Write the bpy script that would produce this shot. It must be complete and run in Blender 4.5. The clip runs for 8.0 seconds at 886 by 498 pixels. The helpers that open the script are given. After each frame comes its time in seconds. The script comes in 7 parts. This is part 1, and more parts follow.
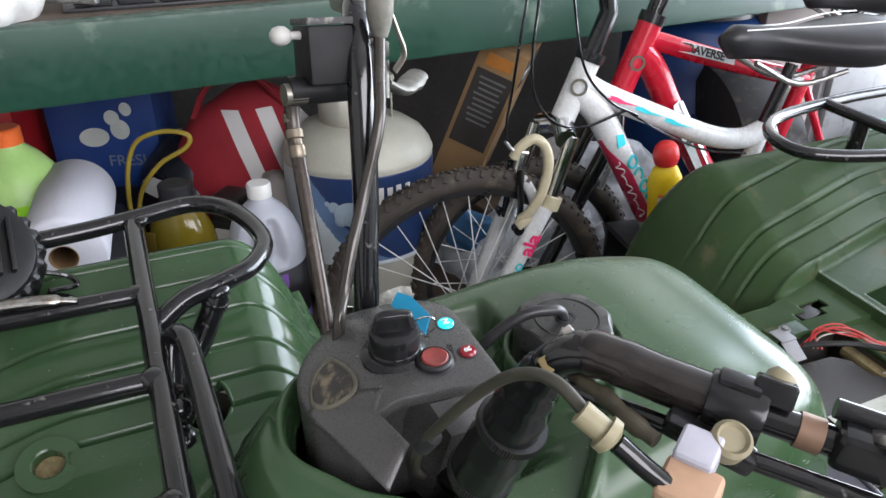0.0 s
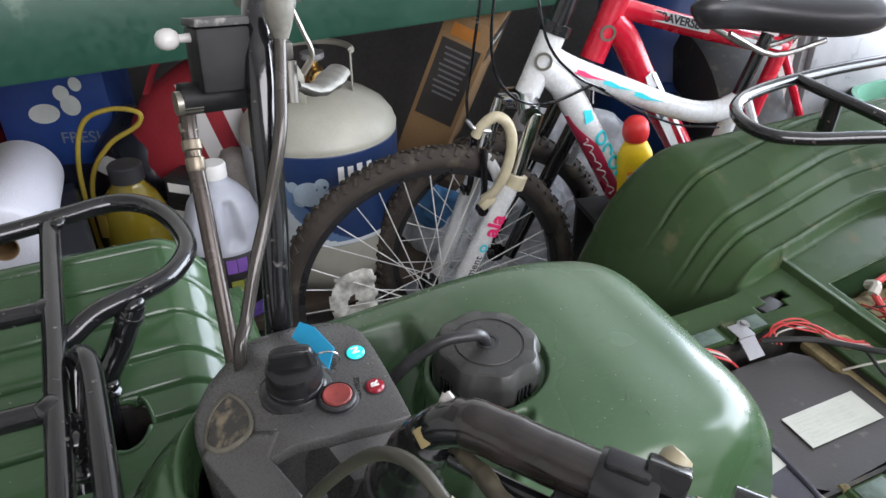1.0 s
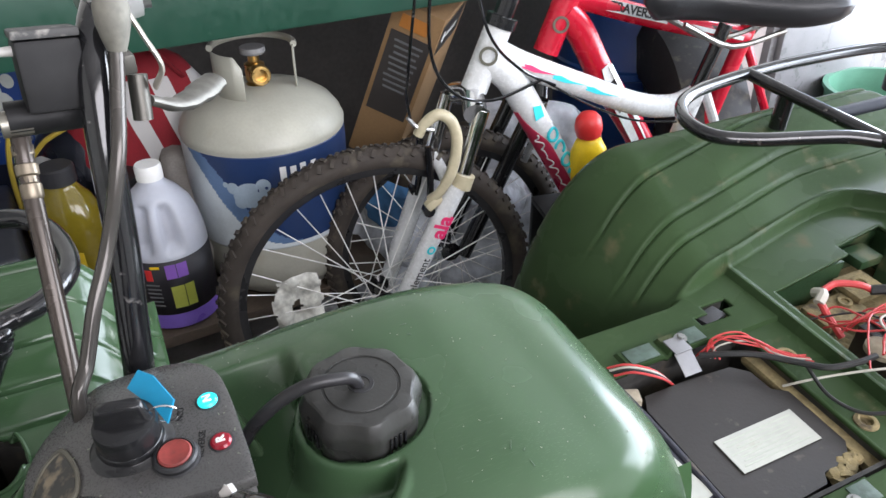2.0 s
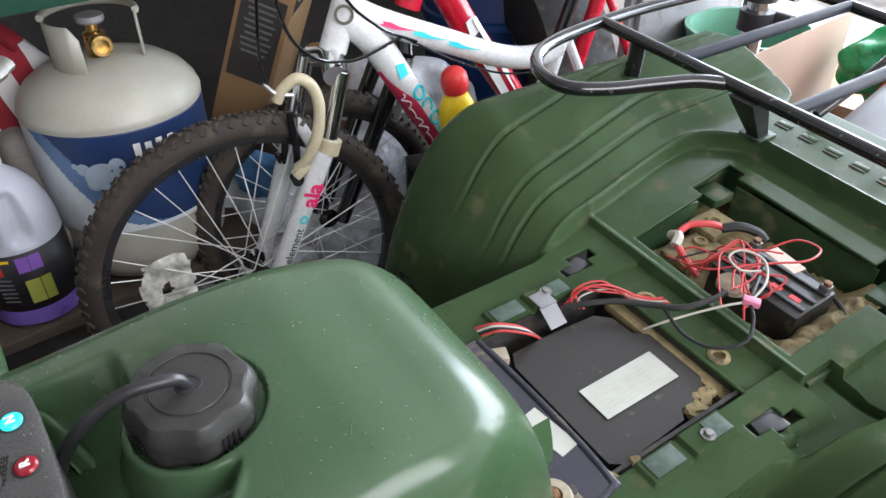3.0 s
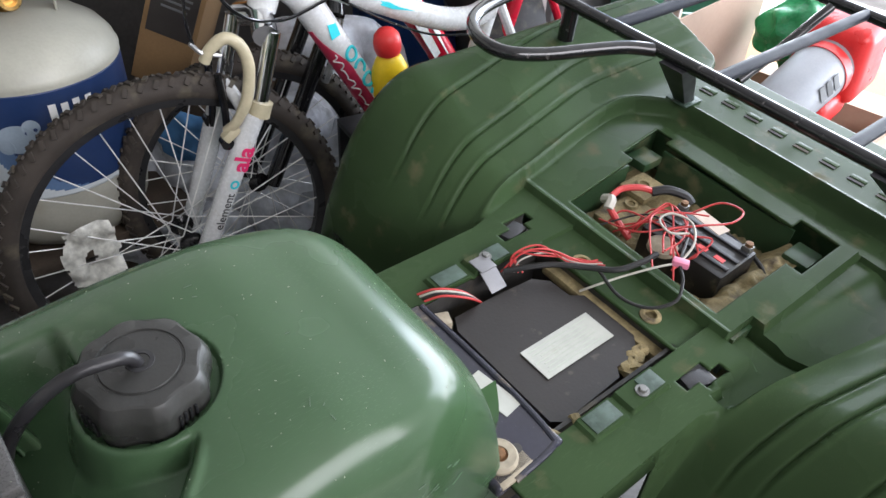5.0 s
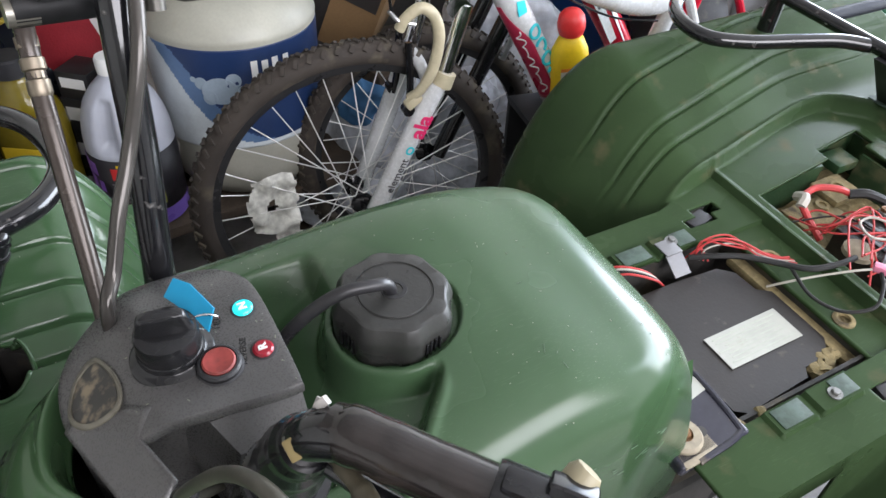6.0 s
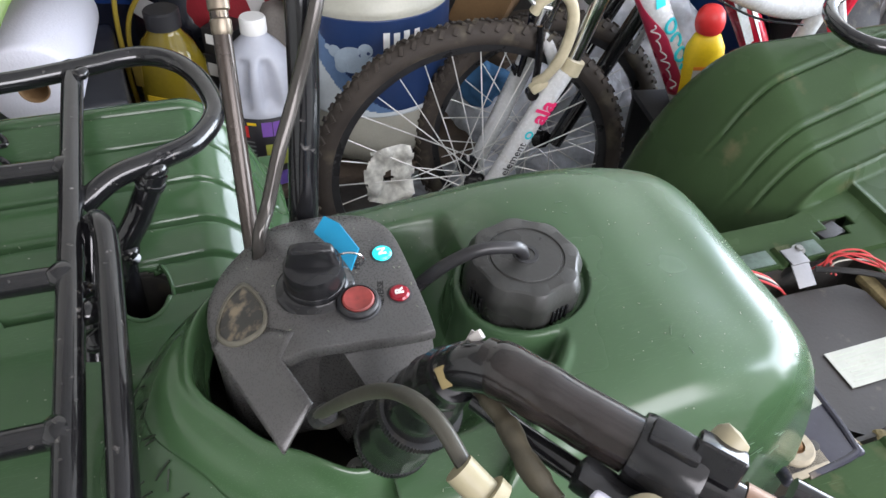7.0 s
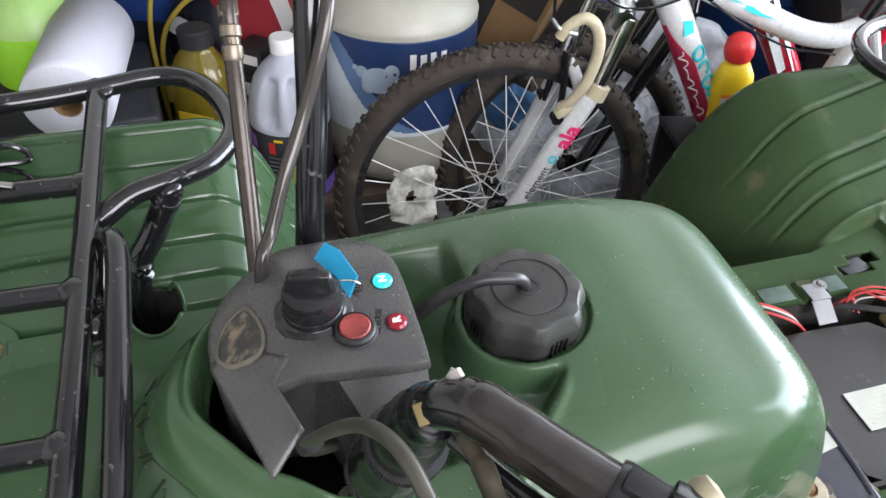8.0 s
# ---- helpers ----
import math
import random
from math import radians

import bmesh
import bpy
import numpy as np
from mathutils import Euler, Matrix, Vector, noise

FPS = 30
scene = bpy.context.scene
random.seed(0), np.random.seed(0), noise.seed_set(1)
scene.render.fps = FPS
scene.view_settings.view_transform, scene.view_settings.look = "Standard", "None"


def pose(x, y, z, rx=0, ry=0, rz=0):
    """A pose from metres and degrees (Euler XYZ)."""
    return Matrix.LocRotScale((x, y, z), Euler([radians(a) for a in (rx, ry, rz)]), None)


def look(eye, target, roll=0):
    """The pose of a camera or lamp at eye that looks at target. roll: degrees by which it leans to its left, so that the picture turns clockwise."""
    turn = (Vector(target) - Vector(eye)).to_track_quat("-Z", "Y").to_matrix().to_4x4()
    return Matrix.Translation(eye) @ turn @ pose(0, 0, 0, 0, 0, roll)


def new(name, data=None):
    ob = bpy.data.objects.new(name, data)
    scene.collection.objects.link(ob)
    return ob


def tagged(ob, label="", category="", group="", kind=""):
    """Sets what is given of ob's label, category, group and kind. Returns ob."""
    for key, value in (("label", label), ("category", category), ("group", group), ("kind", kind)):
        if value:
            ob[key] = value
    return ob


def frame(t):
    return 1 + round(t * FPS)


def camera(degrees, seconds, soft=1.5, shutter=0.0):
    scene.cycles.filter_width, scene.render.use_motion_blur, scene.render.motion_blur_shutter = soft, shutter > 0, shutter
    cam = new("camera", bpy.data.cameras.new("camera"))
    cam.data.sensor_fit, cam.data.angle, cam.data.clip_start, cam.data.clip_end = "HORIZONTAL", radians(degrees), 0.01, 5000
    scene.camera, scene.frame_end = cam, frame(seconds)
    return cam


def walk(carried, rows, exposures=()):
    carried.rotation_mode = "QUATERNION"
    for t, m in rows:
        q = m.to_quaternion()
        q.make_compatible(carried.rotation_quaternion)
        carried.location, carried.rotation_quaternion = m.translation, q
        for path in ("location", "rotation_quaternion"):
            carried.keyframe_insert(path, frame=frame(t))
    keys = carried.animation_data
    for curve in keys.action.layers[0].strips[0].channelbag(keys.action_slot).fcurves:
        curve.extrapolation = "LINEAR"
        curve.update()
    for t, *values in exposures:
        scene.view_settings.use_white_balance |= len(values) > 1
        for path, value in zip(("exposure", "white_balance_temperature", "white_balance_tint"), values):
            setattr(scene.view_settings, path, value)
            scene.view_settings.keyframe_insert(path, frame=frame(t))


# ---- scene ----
cam = camera(62.3, 8.0)
PATH = [
    (0, (0.013, 0.006, 1.006), (-0.008, 1.777, 0.077), -0.4),
    (0.5, (0.03, 0.015, 1.017), (0.069, 1.77, 0.059), 0.1),
    (1, (0.067, 0.062, 1.024), (0.064, 1.776, -0.008), -0.6),
    (1.2, (0.08, 0.076, 1.03), (0.035, 1.785, -0.008), -1.2),
    (2.3, (0.166, 0.127, 1.021), (0.251, 1.798, -0.075), -0.6),
    (2.5, (0.178, 0.132, 1.02), (0.319, 1.782, -0.101), -0.6),
    (3, (0.191, 0.135, 1.024), (0.464, 1.735, -0.144), -0.3),
    (3.5, (0.179, 0.138, 1.022), (0.534, 1.679, -0.203), 1.3),
    (4, (0.161, 0.138, 1.038), (0.573, 1.648, -0.206), 4.0),
    (4.2, (0.157, 0.141, 1.034), (0.593, 1.648, -0.207), 4.6),
    (5.3, (0.177, 0.14, 1.029), (0.641, 1.618, -0.235), 3.5),
    (5.5, (0.148, 0.14, 1.023), (0.551, 1.615, -0.267), 3.5),
    (6, (0.091, 0.127, 1.023), (0.249, 1.649, -0.265), 2.6),
    (6.5, (0.068, 0.116, 1.016), (0.085, 1.637, -0.283), 3.0),
    (7, (0.064, 0.109, 1.014), (-0.022, 1.614, -0.3), 3.2),
    (7.5, (0.074, 0.111, 1.019), (-0.042, 1.616, -0.293), 3.6),
    (8, (0.081, 0.116, 1.02), (-0.094, 1.641, -0.262), 2.8),
]
EXPOSURE = [(0, 0.98), (1.2, 1.09), (2.4, 1.29), (3.5, 1.05), (4.2, 1.10), (5.3, 1.07), (6.0, 1.24), (7.0, 1.36), (8.0, 1.38)]
walk(cam, [(t, look(eye, target, roll)) for t, eye, target, roll in PATH], EXPOSURE)

# ---- light ----
# Garage axes: s runs along the workbench towards the open door, d goes from the bench's front to the back wall.
B0 = Vector((-0.49, 1.07, 0.0))
SP = Vector((0.874, 0.486, 0.0)).normalized()
SD = Vector((-SP.y, SP.x, 0.0))
ROOM = Matrix.Translation(B0) @ Matrix(((SP.x, SD.x, 0, 0), (SP.y, SD.y, 0, 0), (0, 0, 1, 0), (0, 0, 0, 1)))
FLOOR = -0.015
DOOR_S = 3.3

world = bpy.data.worlds.new("world")
scene.world = world
world.use_nodes = True
wn = world.node_tree
sky = wn.nodes.new("ShaderNodeTexSky")
sky.sky_type, sky.sun_disc = "NISHITA", False
sky.sun_elevation, sky.sun_rotation = radians(48), radians(60)
wn.links.new(sky.outputs[0], wn.nodes["Background"].inputs[0])
wn.nodes["Background"].inputs[1].default_value = 0.15


def lamp(name, m, sx, sy, power, colour):
    data = bpy.data.lights.new(name, "AREA")
    data.shape, data.size, data.size_y, data.energy, data.color = "RECTANGLE", sx, sy, power, colour
    ob = new(name, data)
    ob.matrix_world = m
    return ob


def room(s, d, z):
    return ROOM @ Vector((s, d, z))


# skylight through the open garage door
lamp("door_daylight", look(room(DOOR_S + 0.1, -0.95, 1.12), room(0.4, -0.6, 1.15)), 3.3, 2.1, 138, (0.82, 0.885, 1.0))
# fill light through an unseen window, added in the wall behind the camera
lamp("unseen_window_fill", look(room(0.6, -2.86, 1.65), room(0.5, 0.0, 0.75)), 2.4, 1.1, 39, (1.0, 0.955, 0.985))
sun = new("sun", bpy.data.lights.new("sun", "SUN"))
sun.data.energy, sun.data.angle, sun.data.color = 2.6, radians(0.5), (1.0, 0.95, 0.88)
sun.matrix_world = look((0, 0, 5), (-0.62, 0.30, 3.9))

# ---- materials ----
MATS = {}


def material(name, colour, rough=0.5, metal=0.0, var=0.12, scale=8.0, fine=120.0, bump=0.1, spec=0.5, coat=0.0,
             dirt=None, dirt_amount=0.0, dirt_scale=14.0, trans=0.0, alpha=1.0, emit=0.0, rough_var=0.12, sub=0.0, ior=1.45, grain=True, scratch=0.0):
    """A procedural surface: colour broken up at two scales, uneven gloss, fine relief and, where asked, dirt."""
    if name in MATS:
        return MATS[name]
    m = bpy.data.materials.new(name)
    m.use_nodes = True
    nt = m.node_tree
    p = nt.nodes["Principled BSDF"]
    tc = nt.nodes.new("ShaderNodeTexCoord")
    info = nt.nodes.new("ShaderNodeObjectInfo")
    add = nt.nodes.new("ShaderNodeVectorMath")
    add.operation = "ADD"
    nt.links.new(tc.outputs["Object"], add.inputs[0])
    nt.links.new(info.outputs["Random"], add.inputs[1])

    def tex(sc, detail=4.0):
        n = nt.nodes.new("ShaderNodeTexNoise")
        n.inputs["Scale"].default_value, n.inputs["Detail"].default_value = sc, detail
        nt.links.new(add.outputs[0], n.inputs["Vector"])
        return n.outputs["Fac"]

    def ranged(src, lo, hi, a=0.3, b=0.7):
        n = nt.nodes.new("ShaderNodeMapRange")
        n.inputs[1].default_value, n.inputs[2].default_value = a, b
        n.inputs[3].default_value, n.inputs[4].default_value = lo, hi
        nt.links.new(src, n.inputs[0])
        return n.outputs[0]

    def mix(fac, a, b, blend="MIX"):
        n = nt.nodes.new("ShaderNodeMix")
        n.data_type, n.blend_type = "RGBA", blend
        if hasattr(fac, "is_linked"):
            nt.links.new(fac, n.inputs[0])
        else:
            n.inputs[0].default_value = fac
        for src, i in ((a, 6), (b, 7)):
            if hasattr(src, "is_linked"):
                nt.links.new(src, n.inputs[i])
            else:
                n.inputs[i].default_value = (*src, 1.0)
        return n.outputs[2]

    big, small = tex(scale), tex(fine, 6.0)
    dark = tuple(c * (1 - var) for c in colour)
    light = tuple(min(1.0, c * (1 + var)) for c in colour)
    col = mix(ranged(big, 0, 1), dark, light)
    if grain:
        g = nt.nodes.new("ShaderNodeCombineXYZ")
        for i in range(3):
            nt.links.new(ranged(small, 1 - var * 0.5, 1 + var * 0.3), g.inputs[i])
        col = mix(1.0, col, g.outputs[0], "MULTIPLY")
    if dirt is not None:
        spot = tex(dirt_scale, 8.0)
        fac = ranged(spot, 0.0, 1.0, 0.62 - 0.3 * dirt_amount, 0.78 - 0.25 * dirt_amount)
        col = mix(fac, col, dirt)
        rr = nt.nodes.new("ShaderNodeMath")
        rr.operation = "MAXIMUM"
        nt.links.new(ranged(small if grain else big, rough - rough_var * 0.5, rough + rough_var), rr.inputs[0])
        sc = nt.nodes.new("ShaderNodeMath")
        sc.operation = "MULTIPLY"
        nt.links.new(fac, sc.inputs[0])
        sc.inputs[1].default_value = 0.75
        nt.links.new(sc.outputs[0], rr.inputs[1])
        nt.links.new(rr.outputs[0], p.inputs["Roughness"])
    else:
        nt.links.new(ranged(big, max(0.02, rough - rough_var * 0.5), min(1.0, rough + rough_var)), p.inputs["Roughness"])
    if scratch:
        # hair-fine scratches in two directions, gathered in patches
        for turn, stretch in ((0.5, (90, 2600, 2600)), (2.2, (110, 2100, 2100))):
            mp = nt.nodes.new("ShaderNodeMapping")
            mp.inputs["Rotation"].default_value = (0.0, 0.0, turn)
            mp.inputs["Scale"].default_value = stretch
            nt.links.new(add.outputs[0], mp.inputs["Vector"])
            hair = nt.nodes.new("ShaderNodeTexNoise")
            hair.inputs["Scale"].default_value, hair.inputs["Detail"].default_value = 1.0, 0.0
            nt.links.new(mp.outputs[0], hair.inputs["Vector"])
            both = nt.nodes.new("ShaderNodeMath")
            both.operation = "MULTIPLY"
            nt.links.new(ranged(hair.outputs["Fac"], 0.0, scratch, 0.70, 0.78), both.inputs[0])
            nt.links.new(ranged(tex(11.0 + 3.0 * turn, 3.0), 0.0, 1.0, 0.45, 0.62), both.inputs[1])
            col = mix(both.outputs[0], col, tuple(min(1.0, c * 2.6 + 0.06) for c in colour))
    nt.links.new(col, p.inputs["Base Color"])
    p.inputs["Metallic"].default_value = metal
    p.inputs["Specular IOR Level"].default_value = spec
    p.inputs["IOR"].default_value = ior
    p.inputs["Coat Weight"].default_value = coat
    p.inputs["Coat Roughness"].default_value = 0.08
    p.inputs["Transmission Weight"].default_value = trans
    p.inputs["Subsurface Weight"].default_value = sub
    p.inputs["Subsurface Radius"].default_value = (0.01, 0.01, 0.01)
    p.inputs["Alpha"].default_value = alpha
    if emit:
        p.inputs["Emission Color"].default_value = (*colour, 1.0)
        p.inputs["Emission Strength"].default_value = emit
    if bump:
        b = nt.nodes.new("ShaderNodeBump")
        b.inputs["Strength"].default_value, b.inputs["Distance"].default_value = bump, 0.002
        nt.links.new(small, b.inputs["Height"])
        nt.links.new(b.outputs[0], p.inputs["Normal"])
    MATS[name] = m
    return m


GREEN = material("green_plastic", (0.040, 0.081, 0.036), rough=0.15, var=0.09, scale=6, fine=300, bump=0.0, spec=0.50, coat=0.0, rough_var=0.08, grain=False, scratch=0.16,
                 dirt=(0.12, 0.16, 0.10), dirt_amount=-0.20, dirt_scale=9)
GREEN_TANK = material("satin_green_plastic", (0.039, 0.077, 0.036), rough=0.205, var=0.10, scale=6, fine=300, bump=0.0, spec=0.5, rough_var=0.14, grain=False, scratch=0.16,
                      dirt=(0.10, 0.14, 0.085), dirt_amount=-0.18, dirt_scale=9)
# Rear moulding: a darker green than the front, with olive stains and scratches.
GREEN_REAR = material("darker_green_plastic", (0.032, 0.056, 0.024), rough=0.25, var=0.16, scale=7, fine=240, bump=0.0, spec=0.06, coat=0.0, rough_var=0.08, grain=False, scratch=0.15,
                      dirt=(0.095, 0.088, 0.048), dirt_amount=0.04, dirt_scale=20)
GREEN_DUSTY = material("dusty_green_plastic", (0.026, 0.060, 0.026), rough=0.38, var=0.15, scale=14, fine=260, bump=0.05,
                       dirt=(0.13, 0.13, 0.07), dirt_amount=0.28, dirt_scale=22)
BLACK_TUBE = material("black_enamel_tube", (0.008, 0.008, 0.009), rough=0.12, var=0.2, scale=30, fine=200, bump=0.04, coat=0.4, rough_var=0.08,
                      dirt=(0.16, 0.15, 0.14), dirt_amount=-0.10, dirt_scale=120)
BLACK_PLASTIC = material("black_plastic", (0.022, 0.022, 0.024), rough=0.42, var=0.15, scale=20, fine=420, bump=0.12)
CONSOLE = material("grained_black_plastic", (0.068, 0.066, 0.064), rough=0.27, var=0.12, scale=20, fine=900, bump=0.05,
                   dirt=(0.34, 0.34, 0.32), dirt_amount=-0.27, dirt_scale=420)
CAP_BLACK = material("scuffed_black_cap", (0.030, 0.030, 0.028), rough=0.28, var=0.12, scale=30, fine=420, bump=0.08)
HOSE = material("black_hose_rubber", (0.018, 0.0175, 0.019), rough=0.30, var=0.15, scale=40, fine=300, bump=0.05)
BLACK_GLOSS = material("glossy_black", (0.012, 0.012, 0.013), rough=0.16, var=0.1, bump=0.02)
RUBBER = material("black_rubber", (0.018, 0.018, 0.019), rough=0.6, var=0.2, scale=25, fine=300, bump=0.15,
                  dirt=(0.09, 0.08, 0.06), dirt_amount=0.12, dirt_scale=30)
TYRE = material("dusty_tyre_rubber", (0.042, 0.034, 0.028), rough=0.75, var=0.25, scale=18, fine=220, bump=0.2,
                dirt=(0.10, 0.085, 0.06), dirt_amount=0.25, dirt_scale=26)
STEEL = material("dull_steel", (0.42, 0.41, 0.39), rough=0.33, metal=1.0, var=0.2, scale=40, fine=300, bump=0.05,
                 dirt=(0.16, 0.10, 0.05), dirt_amount=0.12, dirt_scale=60)
CHROME = material("chrome", (0.72, 0.72, 0.73), rough=0.12, metal=1.0, var=0.08, scale=30, bump=0.02)
RUSTY = material("rusty_bolt", (0.22, 0.12, 0.06), rough=0.6, metal=0.6, var=0.35, scale=120, fine=500, bump=0.3)
BRASS = material("brass", (0.55, 0.36, 0.13), rough=0.3, metal=1.0, var=0.15, scale=60, bump=0.05)
CREAM = material("yellowed_plastic", (0.46, 0.41, 0.28), rough=0.4, var=0.12, scale=30, bump=0.05)
WHITE_PLASTIC = material("white_plastic", (0.78, 0.78, 0.76), rough=0.4, var=0.05, bump=0.03)
PAPER = material("white_label", (0.40, 0.41, 0.37), rough=0.6, var=0.08, scale=30, bump=0.04, dirt=(0.34, 0.34, 0.28), dirt_amount=0.12, dirt_scale=60)
DIRTY = material("mud_caked_metal", (0.25, 0.20, 0.10), rough=0.85, var=0.4, scale=40, fine=300, bump=0.5,
                 dirt=(0.070, 0.055, 0.035), dirt_amount=0.3, dirt_scale=40)
# Dark engine parts; also stands for shade in hollows, gaps and slots.
DARK = material("dark_parts_and_shade", (0.036, 0.034, 0.031), rough=0.7, var=0.4, scale=30, bump=0.3, dirt=(0.09, 0.07, 0.04), dirt_amount=0.25)


def plain(name, colour, **kw):
    return material(name, colour, **{**dict(rough=0.42, var=0.08, scale=25, fine=200, bump=0.04), **kw})


WORN = material("chalky_worn_plastic", (0.042, 0.070, 0.052), rough=0.5, var=0.35, scale=70, fine=300, bump=0.08, dirt=(0.062, 0.095, 0.078), dirt_amount=0.45, dirt_scale=90)
DULL_BOLT = material("dull_zinc_bolt", (0.20, 0.20, 0.19), rough=0.45, metal=0.7, var=0.25, scale=80, bump=0.1)
SLAT = material("dusty_black_enamel", (0.014, 0.016, 0.023), rough=0.42, spec=0.10, var=0.2, scale=30, fine=200, bump=0.04)
KHAKI = plain("dirty_tan_rubber", (0.30, 0.26, 0.19), rough=0.6, var=0.25, scale=60)
MATT_BLACK = plain("matt_black_plastic", (0.010, 0.010, 0.0105), rough=0.5, spec=0.25, var=0.25, scale=60)
RED = plain("red_plastic", (0.62, 0.03, 0.03), rough=0.35)
RED_PAINT = plain("red_bicycle_paint", (0.48, 0.008, 0.028), rough=0.22, coat=0.2)
WHITE_PAINT = plain("white_bicycle_paint", (0.62, 0.63, 0.63), rough=0.22, coat=0.5, dirt=(0.45, 0.43, 0.38), dirt_amount=0.06, dirt_scale=40)
YELLOW = plain("yellow_plastic", (0.85, 0.58, 0.02), rough=0.35)
PINK = plain("pink_decal", (0.72, 0.03, 0.14))
TEAL = plain("teal_decal", (0.03, 0.55, 0.62))
BLACK_INK = plain("black_ink", (0.02, 0.02, 0.02), rough=0.5)
WIRE_RED = plain("red_wire", (0.46, 0.045, 0.045), rough=0.4)
WIRE_WHITE = plain("pale_wire", (0.42, 0.40, 0.35), rough=0.45)
WIRE_BLACK = plain("black_wire", (0.015, 0.015, 0.015), rough=0.45)
BLUE_TAG = plain("blue_plastic_tag", (0.004, 0.19, 0.34), rough=0.35)
CYAN_LENS = plain("lit_turquoise_lens", (0.02, 0.55, 0.62), rough=0.15, emit=0.55)
RED_LENS = plain("red_lens", (0.28, 0.012, 0.025), rough=0.15)
RED_BUTTON = plain("faded_red_button", (0.24, 0.040, 0.034), rough=0.45, var=0.35, scale=140)
BENCH_GREEN = material("green_bench_paint", (0.012, 0.050, 0.031), rough=0.36, var=0.12, scale=6, fine=90, bump=0.06,
                       dirt=(0.18, 0.24, 0.18), dirt_amount=0.06, dirt_scale=9)
TANK_GREY = plain("pale_grey_tank_paint", (0.39, 0.385, 0.325), rough=0.38, scale=12, var=0.1, dirt=(0.36, 0.34, 0.27), dirt_amount=0.12, dirt_scale=16)
BLUE_LABEL = plain("blue_label", (0.014, 0.033, 0.100), rough=0.35)
LIGHT_BLUE = plain("light_blue_label", (0.10, 0.17, 0.30), rough=0.35)
PALE_LABEL = plain("pale_label", (0.55, 0.60, 0.62), rough=0.4)
JUG = material("translucent_jug", (0.46, 0.48, 0.54), rough=0.35, var=0.05, bump=0.03, sub=0.3)
PURPLE = plain("purple_liquid", (0.17, 0.10, 0.42), rough=0.3)
PURPLE_INK = plain("purple_ink", (0.22, 0.10, 0.42))
OLIVE_INK = plain("olive_ink", (0.28, 0.30, 0.05))
CARD = material("cardboard", (0.24, 0.145, 0.068), rough=0.85, var=0.12, scale=9, fine=180, bump=0.08)
CARD_PALE = material("pale_cardboard", (0.36, 0.26, 0.195), rough=0.85, var=0.08, scale=6, fine=150, bump=0.06)
CONCRETE = material("grey_concrete", (0.27, 0.26, 0.25), rough=0.85, var=0.25, scale=5, fine=90, bump=0.3,
                    dirt=(0.07, 0.06, 0.05), dirt_amount=0.25, dirt_scale=4)
WALL = material("plaster_wall", (0.50, 0.49, 0.46), rough=0.8, var=0.1, scale=3, fine=80, bump=0.15)
# Wall colour darkened to carry the shade under the workbench.
WALL_DARK = material("bench_shade_wall", (0.085, 0.078, 0.072), rough=0.8, var=0.25, scale=5, fine=80, bump=0.2)
CEILING = material("grey_board_ceiling", (0.48, 0.47, 0.46), rough=0.8, var=0.2, scale=3, fine=80, bump=0.15)
WOOD = material("worn_shelf_wood", (0.075, 0.055, 0.040), rough=0.75, var=0.3, scale=14, fine=160, bump=0.25)
TARP = material("crumpled_plastic_sheet", (0.60, 0.63, 0.68), rough=0.25, var=0.3, scale=18, fine=60, bump=0.9)
SADDLE = material("black_saddle_vinyl", (0.018, 0.018, 0.020), rough=0.38, var=0.15, fine=500, bump=0.15)
ALLOY = material("grey_alloy", (0.50, 0.50, 0.50), rough=0.28, metal=0.9, var=0.15, scale=40, bump=0.05)
SPOKE = material("bright_spoke_wire", (0.80, 0.80, 0.78), rough=0.45, metal=0.6, var=0.1, scale=40, bump=0.0)
RIM = material("black_rim", (0.020, 0.020, 0.021), rough=0.3, var=0.2, scale=30, bump=0.05)


def striped_fabric():
    """Red cloth with slanting white stripes across one half."""
    mt = material("striped_fabric", (0.23, 0.012, 0.020), rough=0.8, var=0.15, fine=300, bump=0.3)
    nt = mt.node_tree
    p = nt.nodes["Principled BSDF"]
    tc = nt.nodes.new("ShaderNodeTexCoord")
    sep = nt.nodes.new("ShaderNodeSeparateXYZ")
    nt.links.new(tc.outputs["Object"], sep.inputs[0])

    def calc(op, a, b):
        n = nt.nodes.new("ShaderNodeMath")
        n.operation = op
        for i, v in enumerate((a, b)):
            if hasattr(v, "is_linked"):
                nt.links.new(v, n.inputs[i])
            elif v is not None:
                n.inputs[i].default_value = v
        return n.outputs[0]

    u = calc("ADD", sep.outputs["X"], calc("MULTIPLY", sep.outputs["Z"], 0.30))
    stripe = calc("LESS_THAN", calc("FRACT", calc("DIVIDE", u, 0.066), None), 0.50)
    fac = calc("MULTIPLY", stripe, calc("GREATER_THAN", u, 0.033))
    fac = calc("MULTIPLY", fac, calc("LESS_THAN", sep.outputs["Z"], 0.375))
    mx = nt.nodes.new("ShaderNodeMix")
    mx.data_type = "RGBA"
    old = p.inputs["Base Color"].links[0].from_socket
    nt.links.new(fac, mx.inputs[0])
    nt.links.new(old, mx.inputs[6])
    mx.inputs[7].default_value = (0.52, 0.51, 0.50, 1)
    nt.links.new(mx.outputs[2], p.inputs["Base Color"])
    return mt

# ---- building helpers ----


def sstep(e0, e1, x):
    k = min(1.0, max(0.0, (x - e0) / (e1 - e0)))
    return k * k * (3 - 2 * k)


def soft_max(x, k):
    return 0.5 * (x + math.sqrt(x * x + k * k))


